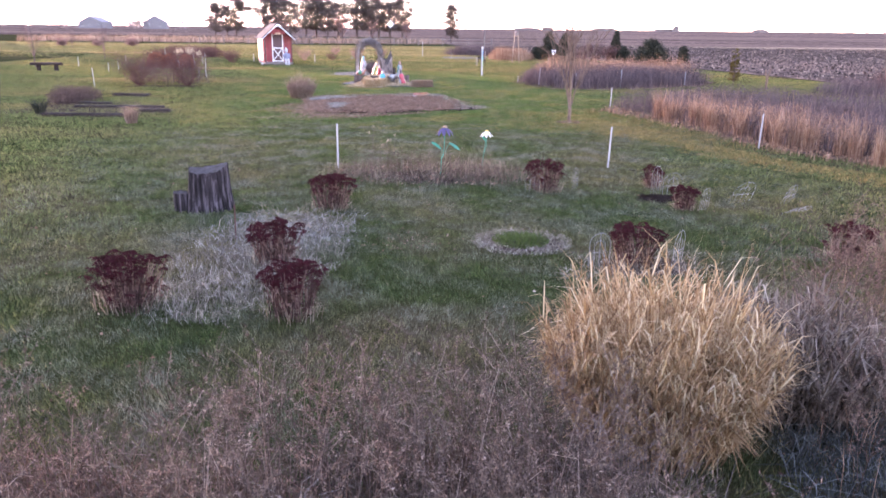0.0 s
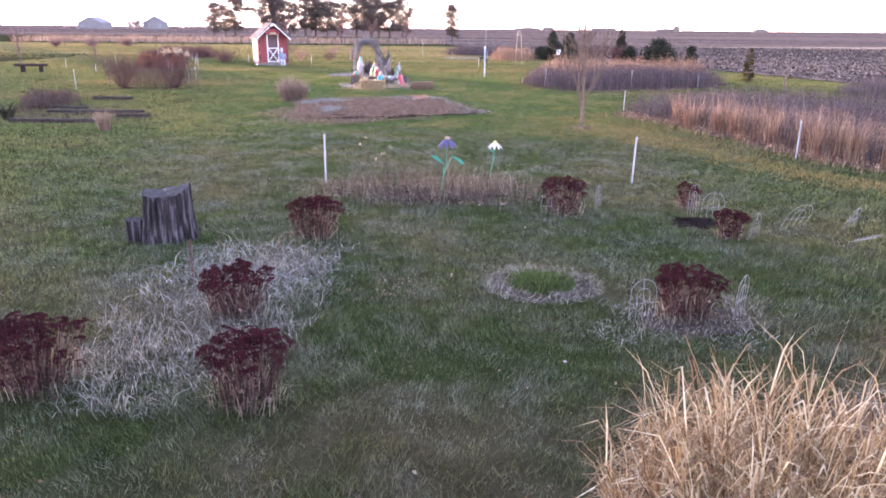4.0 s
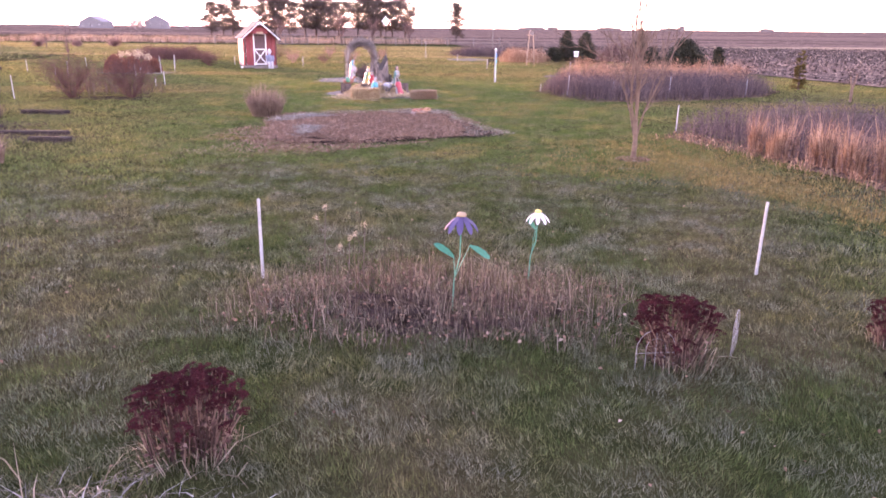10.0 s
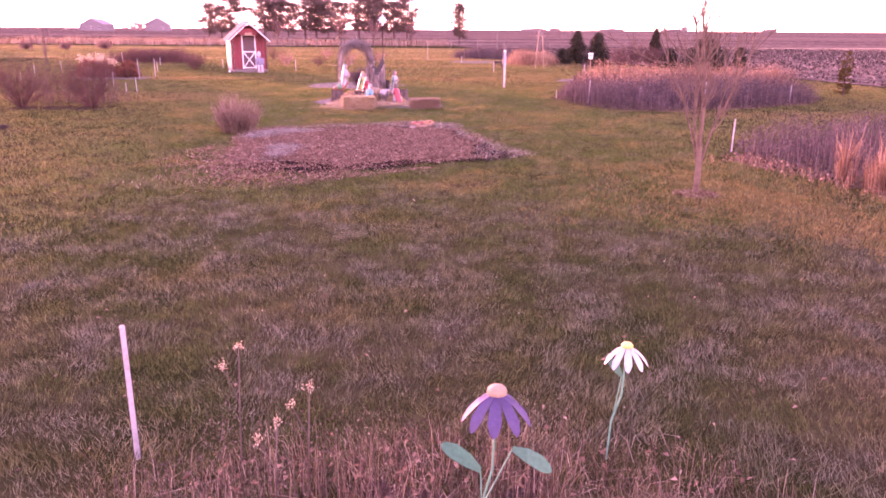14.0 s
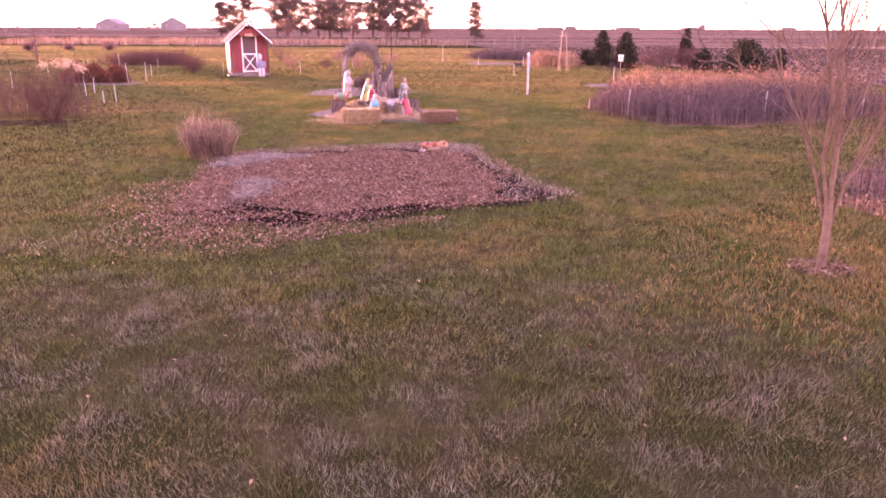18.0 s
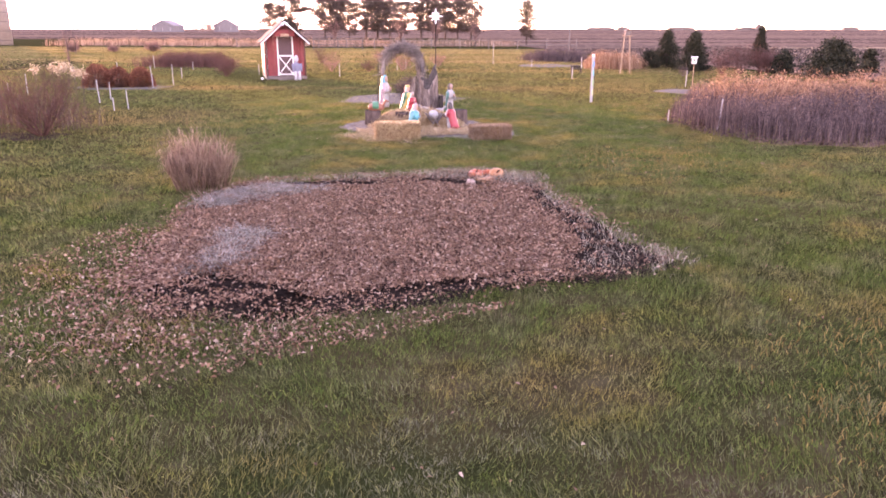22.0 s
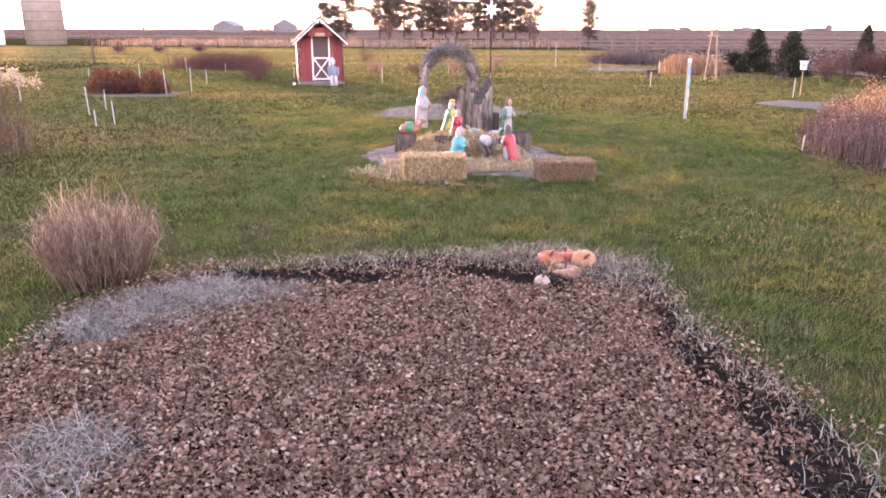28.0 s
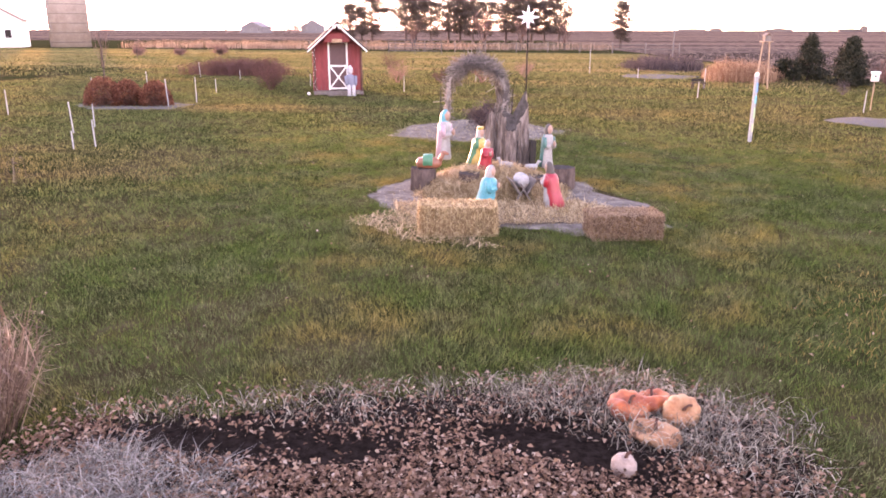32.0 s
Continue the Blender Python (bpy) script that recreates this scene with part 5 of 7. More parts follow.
def pumpkin(at, r, squash, label, seed, turn=0, tilt=0, mat=None, name="pumpkin", sag=0.5):
    """A frosted old pumpkin: ribbed shell that has caved in, with a dried stalk."""
    th = thing(name, label, "pumpkin", at, turn, "old pumpkins")
    th.matrix_basis = pose(*at, tilt, 0, turn)
    bm = bmesh.new()
    bmesh.ops.create_uvsphere(bm, u_segments=40, v_segments=20, radius=r)
    rng = np.random.default_rng(seed)
    ph = rng.uniform(0, 6)
    dents = [(rng.uniform(-0.5, 0.5) * r, rng.uniform(-0.5, 0.5) * r, rng.uniform(0.35, 0.6) * r, rng.uniform(0.5, 1.0) * sag) for _ in range(4)]
    for v in bm.verts:
        a = math.atan2(v.co.y, v.co.x)
        k = 1 - 0.10 * (1 - abs(math.cos(5 * a))) + 0.05 * math.sin(2 * a + ph)
        q = math.hypot(v.co.x, v.co.y) / r
        up_side = v.co.z > 0
        v.co.x *= k
        v.co.y *= k
        v.co.z = v.co.z * squash - 0.16 * r * max(0, 1 - 3.5 * q) * (1 if up_side else -1) + 0.03 * r * math.sin(3 * a + ph)
        if up_side:
            for dx, dy, dr_, dep in dents:
                g2 = ((v.co.x - dx) ** 2 + (v.co.y - dy) ** 2) / dr_ ** 2
                v.co.z -= dep * r * 0.5 * math.exp(-g2)
    part("shell", bm, mat, th, smooth=True)
    hz = r * squash * (0.75 - 0.5 * sag)
    st = tubes([((0, 0, hz - 0.02), (0.012, 0.006, hz + 0.03), 0.012, 0.009), ((0.012, 0.006, hz + 0.03), (0.03, 0.0, hz + 0.045), 0.009, 0.008)], 6)
    part("stalk", mesh_np("stalk", *st, M_POST), M_POST, th)
    return th


M_PUMP = surface("collapsed_pumpkin", [(0.32, (0.20, 0.030, 0.008)), (0.55, (0.36, 0.085, 0.018)), (0.75, (0.46, 0.24, 0.13))], 7, rough=0.6, relief=0.4, fine=30)
M_PUMP2 = surface("pale_pumpkin", [(0.3, (0.28, 0.095, 0.028)), (0.7, (0.39, 0.225, 0.115))], 8, rough=0.65, relief=0.4, fine=30)
M_GOURD = surface("pale_gourd", [(0.3, (0.20, 0.135, 0.105)), (0.7, (0.34, 0.26, 0.215))], 10, rough=0.7, relief=0.5)
pumpkin((-0.22, 21.10, 0.075), 0.135, 0.62, "collapsed orange pumpkin on the bleached rim of the bed", 1, 0, 14, M_PUMP)
pumpkin((-0.07, 21.20, 0.075), 0.125, 0.62, "caved-in orange pumpkin lying behind the others", 2, 60, -10, M_PUMP)
pumpkin((0.09, 21.06, 0.085), 0.12, 0.78, "paler orange pumpkin tipped on its side", 3, 20, 40, M_PUMP2, sag=0.35)
pumpkin((-0.08, 20.84, 0.05), 0.155, 0.36, "rotted flat yellowish pumpkin half", 4, 90, 6, M_PUMP2, sag=0.3)
pumpkin((-0.28, 20.42, 0.07), 0.075, 0.9, "small pale pink gourd on the leaves", 5, 10, 10, M_GOURD, "gourd", sag=0.1)

# ---------------------------------------------------------------- nativity group
sheet("straw_floor", PAD, 0.008, M_SAND, "pale bare ground under the nativity group", "soil", rough=0.10, seed=11)


def straw_pile(name, poly, n, hmax, label, seed, ln=0.16):
    """Loose straw heaped over a low mound."""
    rng = np.random.default_rng(seed)
    P = scatter(poly, n * 3, seed)[:n]
    c = np.mean(np.array(poly), 0)
    R = np.abs(np.array(poly) - c).max(0)
    d = np.sqrt((((P - c) / R) ** 2).sum(1))
    Z = hmax * np.clip(1 - d ** 2, 0, 1) * rng.uniform(0.6, 1.05, len(P)) + 0.02
    C = np.concatenate([P, Z[:, None]], 1)
    X = rng.normal(0, 1, (len(P), 3)) * np.array([1, 1, 0.35])
    X /= np.linalg.norm(X, axis=1, keepdims=True)
    A, B = C - X * ln / 2, C + X * ln / 2
    S = np.cross(X, np.array([[0, 0, 1.0]]))
    S /= np.linalg.norm(S, axis=1, keepdims=True) + 1e-6
    V = np.stack([A - S * 0.004, A + S * 0.004, B + S * 0.004, B - S * 0.004], 1).reshape(-1, 3)
    return tagged(new(name, mesh_np(name, V, np.arange(len(V)).reshape(-1, 4), M_STRAW)), label, "straw", "", "stuff")


MOUND = [(-2.9, 27.0), (-2.2, 26.7), (-1.2, 26.9), (-0.7, 27.4), (-0.8, 28.4), (-1.6, 28.9), (-2.6, 28.8), (-3.0, 28.0)]
mb = bmesh.new()
bmesh.ops.create_uvsphere(mb, u_segments=24, v_segments=10, radius=1.0, matrix=Matrix.Translation((-1.9, 27.85, 0)) @ Matrix.Diagonal((1.05, 0.95, 0.34, 1)))
bmesh.ops.delete(mb, geom=[v for v in mb.verts if v.co.z < -0.02], context='VERTS')
part("straw_mound", mb, M_STRAW, None, "")
tagged(bpy.data.objects["straw_mound"], "low mound packed with straw under the statues", "straw", "", "structure")
straw_pile("loose_straw", MOUND, 10000, 0.38, "loose golden straw heaped round the statues", 141)
straw_pile("loose_straw", [(-2.7, 25.5), (-0.4, 25.9), (0.1, 26.6), (-0.6, 27.2), (-2.4, 27.0), (-3.1, 26.6)], 6500, 0.06, "thin straw strewn over bare ground", 142)
straw_pile("loose_straw", [(-3.5, 25.6), (-2.4, 24.7), (-1.4, 24.7), (-2.3, 25.6), (-3.0, 26.2)], 700, 0.02, "wisps of straw in the grass by the bale", 143)


patch_of("dry_grass", PAD, 4200, (0.02, 0.07), 0.007, M_DRY, "thin dry grass and straw over the bare ground", 145, (0.6, 2.2), 0.5, 0.008, 0.3, 1.15)
patch_of("dry_grass", ARBORBED, 3600, (0.02, 0.08), 0.010, M_DRY, "thin dry litter over the bare bed", 146, (0.6, 2.2), 0.6, 0.008, 0.3, 1.12)


def bale(at, turn, label, seed, mat_top):
    """A small square bale: packed straw flakes with two strings and a frayed surface."""
    th = thing("straw_bale", label, "straw bale", (*at, 0), turn, "straw bales")
    w, d, h = 0.90, 0.46, 0.35
    rng = np.random.default_rng(seed)
    x = -w / 2
    while x < w / 2 - 0.03:
        k = min(rng.uniform(0.07, 0.12), w / 2 - x)
        part("flake", box(k * 1.02, d * rng.uniform(0.96, 1.0), h * rng.uniform(0.96, 1.0), (x + k / 2, 0, h / 2), 0.02), M_BALE, th)
        x += k
    n = 5200
    u = rng.uniform(-0.5, 0.5, (n, 3)) * np.array([w, d, h]) + np.array([0, 0, h / 2])
    side = rng.integers(0, 4, n)
    for k, (ax, val) in enumerate(((1, -d / 2), (2, h), (0, -w / 2), (1, -d / 2))):
        u[side == k, ax] = val
    u[side == 2, 0] *= np.where(rng.uniform(0, 1, (side == 2).sum()) < 0.5, 1, -1)
    X = rng.normal(0, 1, (n, 3)) * np.array([0.45, 0.45, 1.0])
    X[side == 1] = X[side == 1] * np.array([1.2, 1.2, 0.2])
    X /= np.linalg.norm(X, axis=1, keepdims=True)
    A, B = u - X * 0.035, u + X * 0.035
    B += rng.normal(0, 0.006, (n, 3))
    S = np.cross(X, rng.normal(0, 1, (n, 3)))
    S /= np.linalg.norm(S, axis=1, keepdims=True)
    V = np.stack([A - S * 0.0035, A + S * 0.0035, B + S * 0.0035, B - S * 0.0035], 1).reshape(-1, 3)
    V[:, 2] = np.maximum(V[:, 2], 0.004)
    part("frayed_straw", mesh_np("frayed_straw", V, np.arange(len(V)).reshape(-1, 4), mat_top), mat_top, th)
    for y in (-0.11, 0.11):
        q = [(-w / 2 - 0.006, y, 0.02), (-w / 2 - 0.006, y, h + 0.006), (w / 2 + 0.006, y, h + 0.006), (w / 2 + 0.006, y, 0.02)]
        part("string", mesh_np("string", *tubes([(q[i], q[i + 1], 0.004, 0.004) for i in range(3)], 4), M_TANWOOD), M_TANWOOD, th)
    return th


M_BALE = surface("packed_straw", [(0.3, (0.12, 0.07, 0.035)), (0.7, (0.32, 0.21, 0.10))], 10, stretch=(3, 3, 0.5), relief=1.0, depth=0.02, fine=45)
M_STRAW2 = plant("weathered_straw", [(0.0, (0.09, 0.06, 0.045)), (0.5, (0.20, 0.14, 0.10)), (1.0, (0.34, 0.25, 0.18))])
bale((-1.99, 25.29), 11, "golden straw bale set at the front of the nativity group", 151, M_STRAW)
RB = bale((-0.07, 25.48), 14, "weathered greyish straw bale beside the nativity group", 152, M_STRAW2)
RB.scale = (0.9, 0.95, 0.84)
log_stump("seat_stump", (-2.87, 27.55), 0.20, 0.18, 0.36, "low weathered log stump at the rim of the straw", 153, bark=M_BARK, group="log stumps in the straw")
log_stump("seat_stump", (-0.86, 28.1), 0.19, 0.18, 0.34, "low dark log stump at the rim of the straw", 154, 40, bark=M_BARK, group="log stumps in the straw")
log_stump("seat_stump", (-2.15, 27.35), 0.16, 0.15, 0.34, "low log stump half buried in straw", 155, 70, bark=M_BARK, group="log stumps in the straw")
log_stump("seat_stump", (-1.25, 27.6), 0.18, 0.16, 0.28, "low log stump behind the manger", 156, 10, bark=M_BARK, group="log stumps in the straw")
log_stump("hollow_tree_trunk", (-1.72, 29.1), 0.27, 0.21, 0.92, "tall split grey tree trunk behind the statues", 157, 30, 0.22, 0.42, bark=M_SPLIT, horns=0.30)
log_stump("hollow_tree_trunk", (-2.02, 29.25), 0.20, 0.15, 0.74, "shorter split trunk leaning by the tall one", 158, 80, -0.2, 0.42, bark=M_SPLIT, horns=0.22)

SKIN = plain("figure_skin", (0.32, 0.20, 0.15), 0.5)
HAIR = plain("figure_dark_hair", (0.04, 0.03, 0.025), 0.5)
CW = plain("figure_white", (0.275, 0.27, 0.262), 0.5)
CT = plain("figure_turquoise", (0.035, 0.284, 0.343), 0.4)
CR = plain("figure_red", (0.326, 0.018, 0.030), 0.4)
CG = plain("figure_green", (0.030, 0.178, 0.094), 0.4)
CP = plain("figure_lilac", (0.367, 0.266, 0.308), 0.4)
CY = plain("figure_gold", (0.426, 0.308, 0.071), 0.35)
CB = plain("figure_brown", (0.24, 0.09, 0.05), 0.45)
CK = plain("figure_teal", (0.030, 0.130, 0.118), 0.45)


def statue(name, at, turn, h, mats, label, kneel=False, crown=False, cape=True):
    """One plain moulded figure: robe, cape, head and headcloth in their painted colours.
    mats: robe, cape, headcloth."""
    bm = bmesh.new()
    s = h
    if kneel:
        lathe(bm, [(0.0, 0.27, 0.10), (0.06, 0.30, 0.11), (0.20, 0.27, 0.08), (0.34, 0.215, 0.02), (0.46, 0.205, 0.0), (0.60, 0.22, -0.02), (0.69, 0.19, -0.03), (0.75, 0.08, -0.04)], 0, 20, sy=0.95)
        hz, hy = 0.865, -0.07
    else:
        lathe(bm, [(0.0, 0.20, 0.0), (0.04, 0.215, 0.0), (0.22, 0.18, 0.0), (0.45, 0.165, 0.0), (0.62, 0.185, 0.0), (0.72, 0.18, 0.0), (0.77, 0.13, 0.0), (0.81, 0.06, -0.01)], 0, 20, sy=0.82)
        hz, hy = 0.89, -0.03
    if cape and kneel:
        lathe(bm, [(0.0, 0.28, 0.19), (0.08, 0.31, 0.18), (0.28, 0.26, 0.12), (0.50, 0.23, 0.05), (0.64, 0.235, 0.02), (0.72, 0.19, 0.0), (0.77, 0.06, -0.01)], 1, 20, sy=0.85)
    elif cape:
        lathe(bm, [(0.02, 0.225, 0.09), (0.30, 0.20, 0.08), (0.58, 0.20, 0.05), (0.71, 0.19, 0.03), (0.78, 0.12, 0.02), (0.80, 0.05, 0.02)], 1, 20, sy=0.72)
    for side in (-1, 1):                        # folded arms: sleeve from the shoulder to the elbow, then to the hands
        lathe(bm, [(0.0, 0.075, 0), (0.12, 0.078, 0), (0.24, 0.07, 0)], 1 if cape else 0, 10, (side * 0.19, -0.02, 0.70), Matrix.Rotation(radians(165), 4, 'X') @ Matrix.Rotation(radians(side * 6), 4, 'Y'))
        lathe(bm, [(0.0, 0.07, 0), (0.12, 0.066, 0), (0.22, 0.05, 0)], 0, 10, (side * 0.19, -0.07, 0.49), Matrix.Rotation(radians(72), 4, 'X') @ Matrix.Rotation(radians(side * -36), 4, 'Y'))
    lathe(bm, [(-0.05, 0.02, 0), (0.0, 0.05, 0), (0.05, 0.04, 0), (0.09, 0.015, 0)], 3, 8, (0, -0.27, 0.56))
    lathe(bm, [(-0.10, 0.05, 0), (-0.085, 0.075, 0), (-0.03, 0.098, 0), (0.03, 0.10, 0), (0.085, 0.07, 0), (0.11, 0.02, 0)], 3, 14, (0, hy - 0.012, hz))
    lathe(bm, [(-0.26, 0.17, 0.07), (-0.16, 0.13, 0.06), (-0.08, 0.115, 0.05), (0.0, 0.118, 0.035), (0.07, 0.10, 0.02), (0.12, 0.05, 0.01), (0.13, 0.01, 0.01)], 2, 16, (0, hy, hz))
    if crown:
        lathe(bm, [(0.07, 0.10, 0.015), (0.15, 0.115, 0.015), (0.155, 0.03, 0.015)], 4, 12, (0, hy, hz))
    bmesh.ops.scale(bm, vec=(s * 0.72, s * 0.76, s), verts=bm.verts)
    bmesh.ops.recalc_face_normals(bm, faces=bm.faces)
    me = bpy.data.meshes.new(name)
    bm.to_mesh(me)
    bm.free()
    for q in (*mats, SKIN, CY):
        me.materials.append(q)
    ob = tagged(new(name, me), label, "statue", "nativity statues")
    ob.matrix_basis = pose(*at, 0, 0, turn)
    return ob


statue("kneeling_statue", (-1.74, 26.22, 0.03), 82, 0.64, (CT, CT, CW), "kneeling plastic statue in a turquoise robe and white headcloth", True)
statue("kneeling_statue", (-0.97, 26.72, 0.03), -108, 0.62, (CW, CR, HAIR), "kneeling plastic statue with a white tunic and red cloak", True)
statue("standing_statue", (-2.70, 28.35, 0.36), 70, 0.76, (CW, CP, CT), "standing plastic statue in a lilac cloak and white robe")
statue("standing_statue", (-2.13, 28.15, 0.30), 60, 0.60, (CY, CG, CW), "plastic statue in a green cloak with a gold crown", True, True)
statue("kneeling_statue", (-1.96, 27.75, 0.28), 40, 0.50, (CR, CR, CW), "kneeling plastic statue in a red robe with a white beard", True)
statue("standing_statue", (-1.10, 28.42, 0.27), 50, 0.66, (CW, CK, HAIR), "standing plastic statue in a white robe and dark green cloak")


def animal(name, at, turn, ln, mats, label, saddle=False, legs=0.0):
    """A small lying animal statue as one plain shape."""
    bm = bmesh.new()
    lathe(bm, [(-0.5, 0.05, 0), (-0.42, 0.20, 0), (-0.1, 0.23, 0), (0.25, 0.21, 0), (0.40, 0.12, 0), (0.45, 0.03, 0)], 0, 12, (0, 0, 0.2), Matrix.Rotation(radians(90), 4, 'Y'))
    lathe(bm, [(0.0, 0.12, 0), (0.2, 0.09, 0), (0.38, 0.08, 0), (0.46, 0.03, 0)], 0, 10, (0.32, 0, 0.22), Matrix.Rotation(radians(28), 4, 'Y'))
    lathe(bm, [(-0.1, 0.05, 0), (0.0, 0.085, 0), (0.16, 0.05, 0), (0.2, 0.02, 0)], 0, 10, (0.52, 0, 0.58), Matrix.Rotation(radians(105), 4, 'Y'))
    if saddle:
        lathe(bm, [(-0.2, 0.20, 0), (-0.19, 0.26, 0), (0.16, 0.26, 0), (0.17, 0.18, 0)], 1, 12, (-0.05, 0, 0.28), Matrix.Rotation(radians(90), 4, 'Y'))
    bmesh.ops.scale(bm, vec=(ln, ln, ln), verts=bm.verts)
    me = bpy.data.meshes.new(name)
    bmesh.ops.recalc_face_normals(bm, faces=bm.faces)
    bm.to_mesh(me)
    bm.free()
    for q in mats:
        me.materials.append(q)
    ob = tagged(new(name, me), label, "statue", "nativity statues")
    ob.matrix_basis = pose(*at, 0, 0, turn)
    return ob


animal("camel_statue", (-2.78, 27.55, 0.35), 8, 0.40, (CB, CG), "small brown lying camel statue with a green saddle cloth", True)
animal("sheep_statue", (-1.70, 28.0, 0.31), 160, 0.24, (CW, CW), "small white lying sheep statue on the straw")
animal("sheep_statue", (-1.32, 28.15, 0.27), 25, 0.22, (CW, CW), "small white lying sheep statue by a stump")
mg = thing("manger", "wooden manger of crossed boards with a white bundle statue", "manger", (-1.38, 27.0, 0.06), -70)
for s in (-1, 1):
    part("side_board", box(0.36, 0.014, 0.26, (0, s * 0.10, 0.19), 0.004, Matrix.Rotation(radians(s * -32), 4, 'X')), M_GREYWOOD, mg)
for x in (-0.13, 0.13):
    for s in (-1, 1):
        part("leg", box(0.025, 0.02, 0.28, (x, s * 0.03, 0.12), 0.003, Matrix.Rotation(radians(s * 32), 4, 'X')), M_GREYWOOD, mg)
bm = bmesh.new()
lathe(bm, [(-0.12, 0.02, 0), (-0.09, 0.05, 0), (0.03, 0.055, 0), (0.07, 0.035, 0), (0.09, 0.045, 0), (0.13, 0.04, 0), (0.15, 0.01, 0)], 0, 12, (0, 0, 0.27), Matrix.Rotation(radians(90), 4, 'Y'), 1.9, 1.9)
ob = tagged(part("bundle_statue", bm, M_STAKE, None), "small white swaddled bundle statue lying in the manger", "statue")
ob.matrix_basis = pose(-1.38, 27.0, 0.06, 0, 0, -70)
bx = thing("dark_crate", "dark open wooden crate standing behind the statues", "crate", (-1.48, 29.0, 0.08), -20)
for s in (-1, 1):
    part("side", box(0.02, 0.22, 0.42, (s * 0.13, 0, 0.3), 0.004), M_DARK, bx)
part("back", box(0.26, 0.02, 0.42, (0, 0.1, 0.3), 0.004), M_DARK, bx)
part("base", box(0.28, 0.24, 0.1, (0, 0, 0.05), 0.004), M_DARK, bx)

# star on its pole
sp = thing("star_pole", "dark metal pole carrying a white eight-pointed star", "star pole", (-1.56, 29.75, 0))
part("pole", mesh_np("pole", *tubes([((0, 0, -0.1), (0, 0, 1.3), 0.014, 0.014), ((0, 0, 1.3), (0, 0, 2.4), 0.012, 0.012)], 8), M_TIMBER), M_TIMBER, sp)
bm = bmesh.new()
rim = []
for k in range(16):
    a = math.pi * k / 8
    r = 0.075 if k % 2 else (0.30 if k == 12 else 0.20 if k % 4 == 0 else 0.15)
    rim.append(bm.verts.new((r * math.cos(a), 0, 2.52 + r * math.sin(a))))
for y in (-0.03, 0.03):
    cv = bm.verts.new((0, y, 2.52))
    for k in range(16):
        bm.faces.new((rim[k], rim[(k + 1) % 16], cv))
part("star", bm, M_WHITEEN, sp, "white eight-pointed star")


def arbor(at, turn, w, h):
    """An arbor bent from rough sticks and vines."""
    th = thing("twig_arbor", "rustic garden arbor of twisted vines and sticks", "arbor", (*at, 0), turn)
    rng = np.random.default_rng(7)
    curve = [(-w / 2, 0.0)] + [(-w / 2 + 0.02 * k, h * 0.16 * k) for k in range(1, 4)] + [(w * 0.48 * math.cos(a), h * 0.56 + h * 0.42 * math.sin(a)) for a in np.linspace(math.pi, 0, 13)] + [(w / 2 - 0.02 * k, h * 0.16 * k) for k in (3, 2, 1)] + [(w / 2, 0.0)]
    for y in (-0.22, 0.22):
        for j in range(5):
            o = rng.normal(0, 0.03, (len(curve), 3))
            pts = [np.array([x, y, z]) + q for (x, z), q in zip(curve, o)]
            part("bent_stick", mesh_np("bent_stick", *tubes([(pts[i], pts[i + 1], 0.017, 0.017) for i in range(len(pts) - 1)], 5), M_GREYTWIG), M_GREYTWIG, th)
    segs = []
    for k in range(900):
        i = rng.integers(0, len(curve) - 1)
        f = rng.uniform(0, 1)
        x = curve[i][0] + (curve[i + 1][0] - curve[i][0]) * f
        z = curve[i][1] + (curve[i + 1][1] - curve[i][1]) * f
        p = np.array([x, rng.uniform(-0.25, 0.25), z])
        q = p + rng.normal(0, 0.09, 3)
        if q[2] > 0.02:
            segs.append((p, q, 0.009, 0.005))
    for k in range(1700):
        a = rng.uniform(0.16 * math.pi, 0.84 * math.pi)
        p = np.array([w * 0.46 * math.cos(a), rng.uniform(-0.26, 0.26), h * 0.58 + h * 0.41 * math.sin(a)]) + rng.normal(0, 0.03, 3)
        segs.append((p, p + rng.normal(0, 0.09, 3), 0.008, 0.005))
    for k in range(2600):                       # matted roof
        a = rng.uniform(0.22 * math.pi, 0.78 * math.pi)
        rr = rng.uniform(0.86, 1.10)
        p = np.array([w * 0.46 * rr * math.cos(a), rng.uniform(-0.32, 0.32), h * 0.58 + h * 0.41 * rr * math.sin(a)])
        segs.append((p, p + rng.normal(0, 0.07, 3) * np.array([1.3, 1.3, 0.7]), 0.007, 0.004))
    for k in range(500):                        # thick stem at one side
        z = rng.uniform(0.0, h * 0.72)
        p = np.array([w * 0.44 + rng.normal(0, 0.06), rng.normal(0, 0.07), z])
        segs.append((p, p + np.array([rng.normal(0, 0.04), rng.normal(0, 0.04), 0.22]), 0.014, 0.009))
    part("vine_tangle", mesh_np("vine_tangle", *tubes(segs, 3), M_GREYTWIG), M_GREYTWIG, th)
    C = np.array([s[1] for s in segs])
    part("foliage", mesh_np("foliage", *leaves(C[rng.integers(0, len(C), 500)] + rng.normal(0, 0.05, (500, 3)), 0.045, 5), M_GREYSTEM), M_GREYSTEM, th)
    return th


arbor((-2.72, 32.0), 8, 1.22, 1.74)
for x, y, h in ((-3.4, 31.6, 1.25), (-2.0, 31.8, 1.2)):
    th = thing("iron_rod", "thin dark iron rod standing by the arbor", "rod", (x, y, 0), 0, "iron rods")
    part("rod", mesh_np("rod", *tubes([((0, 0, -0.1), (0.03, 0, h), 0.012, 0.012)], 6), M_DARK), M_DARK, th)
sheet("arbor_bed", ARBORBED, 0.008, M_SAND, "bare greyish bed under the arbor", "soil", rough=0.08, seed=12)
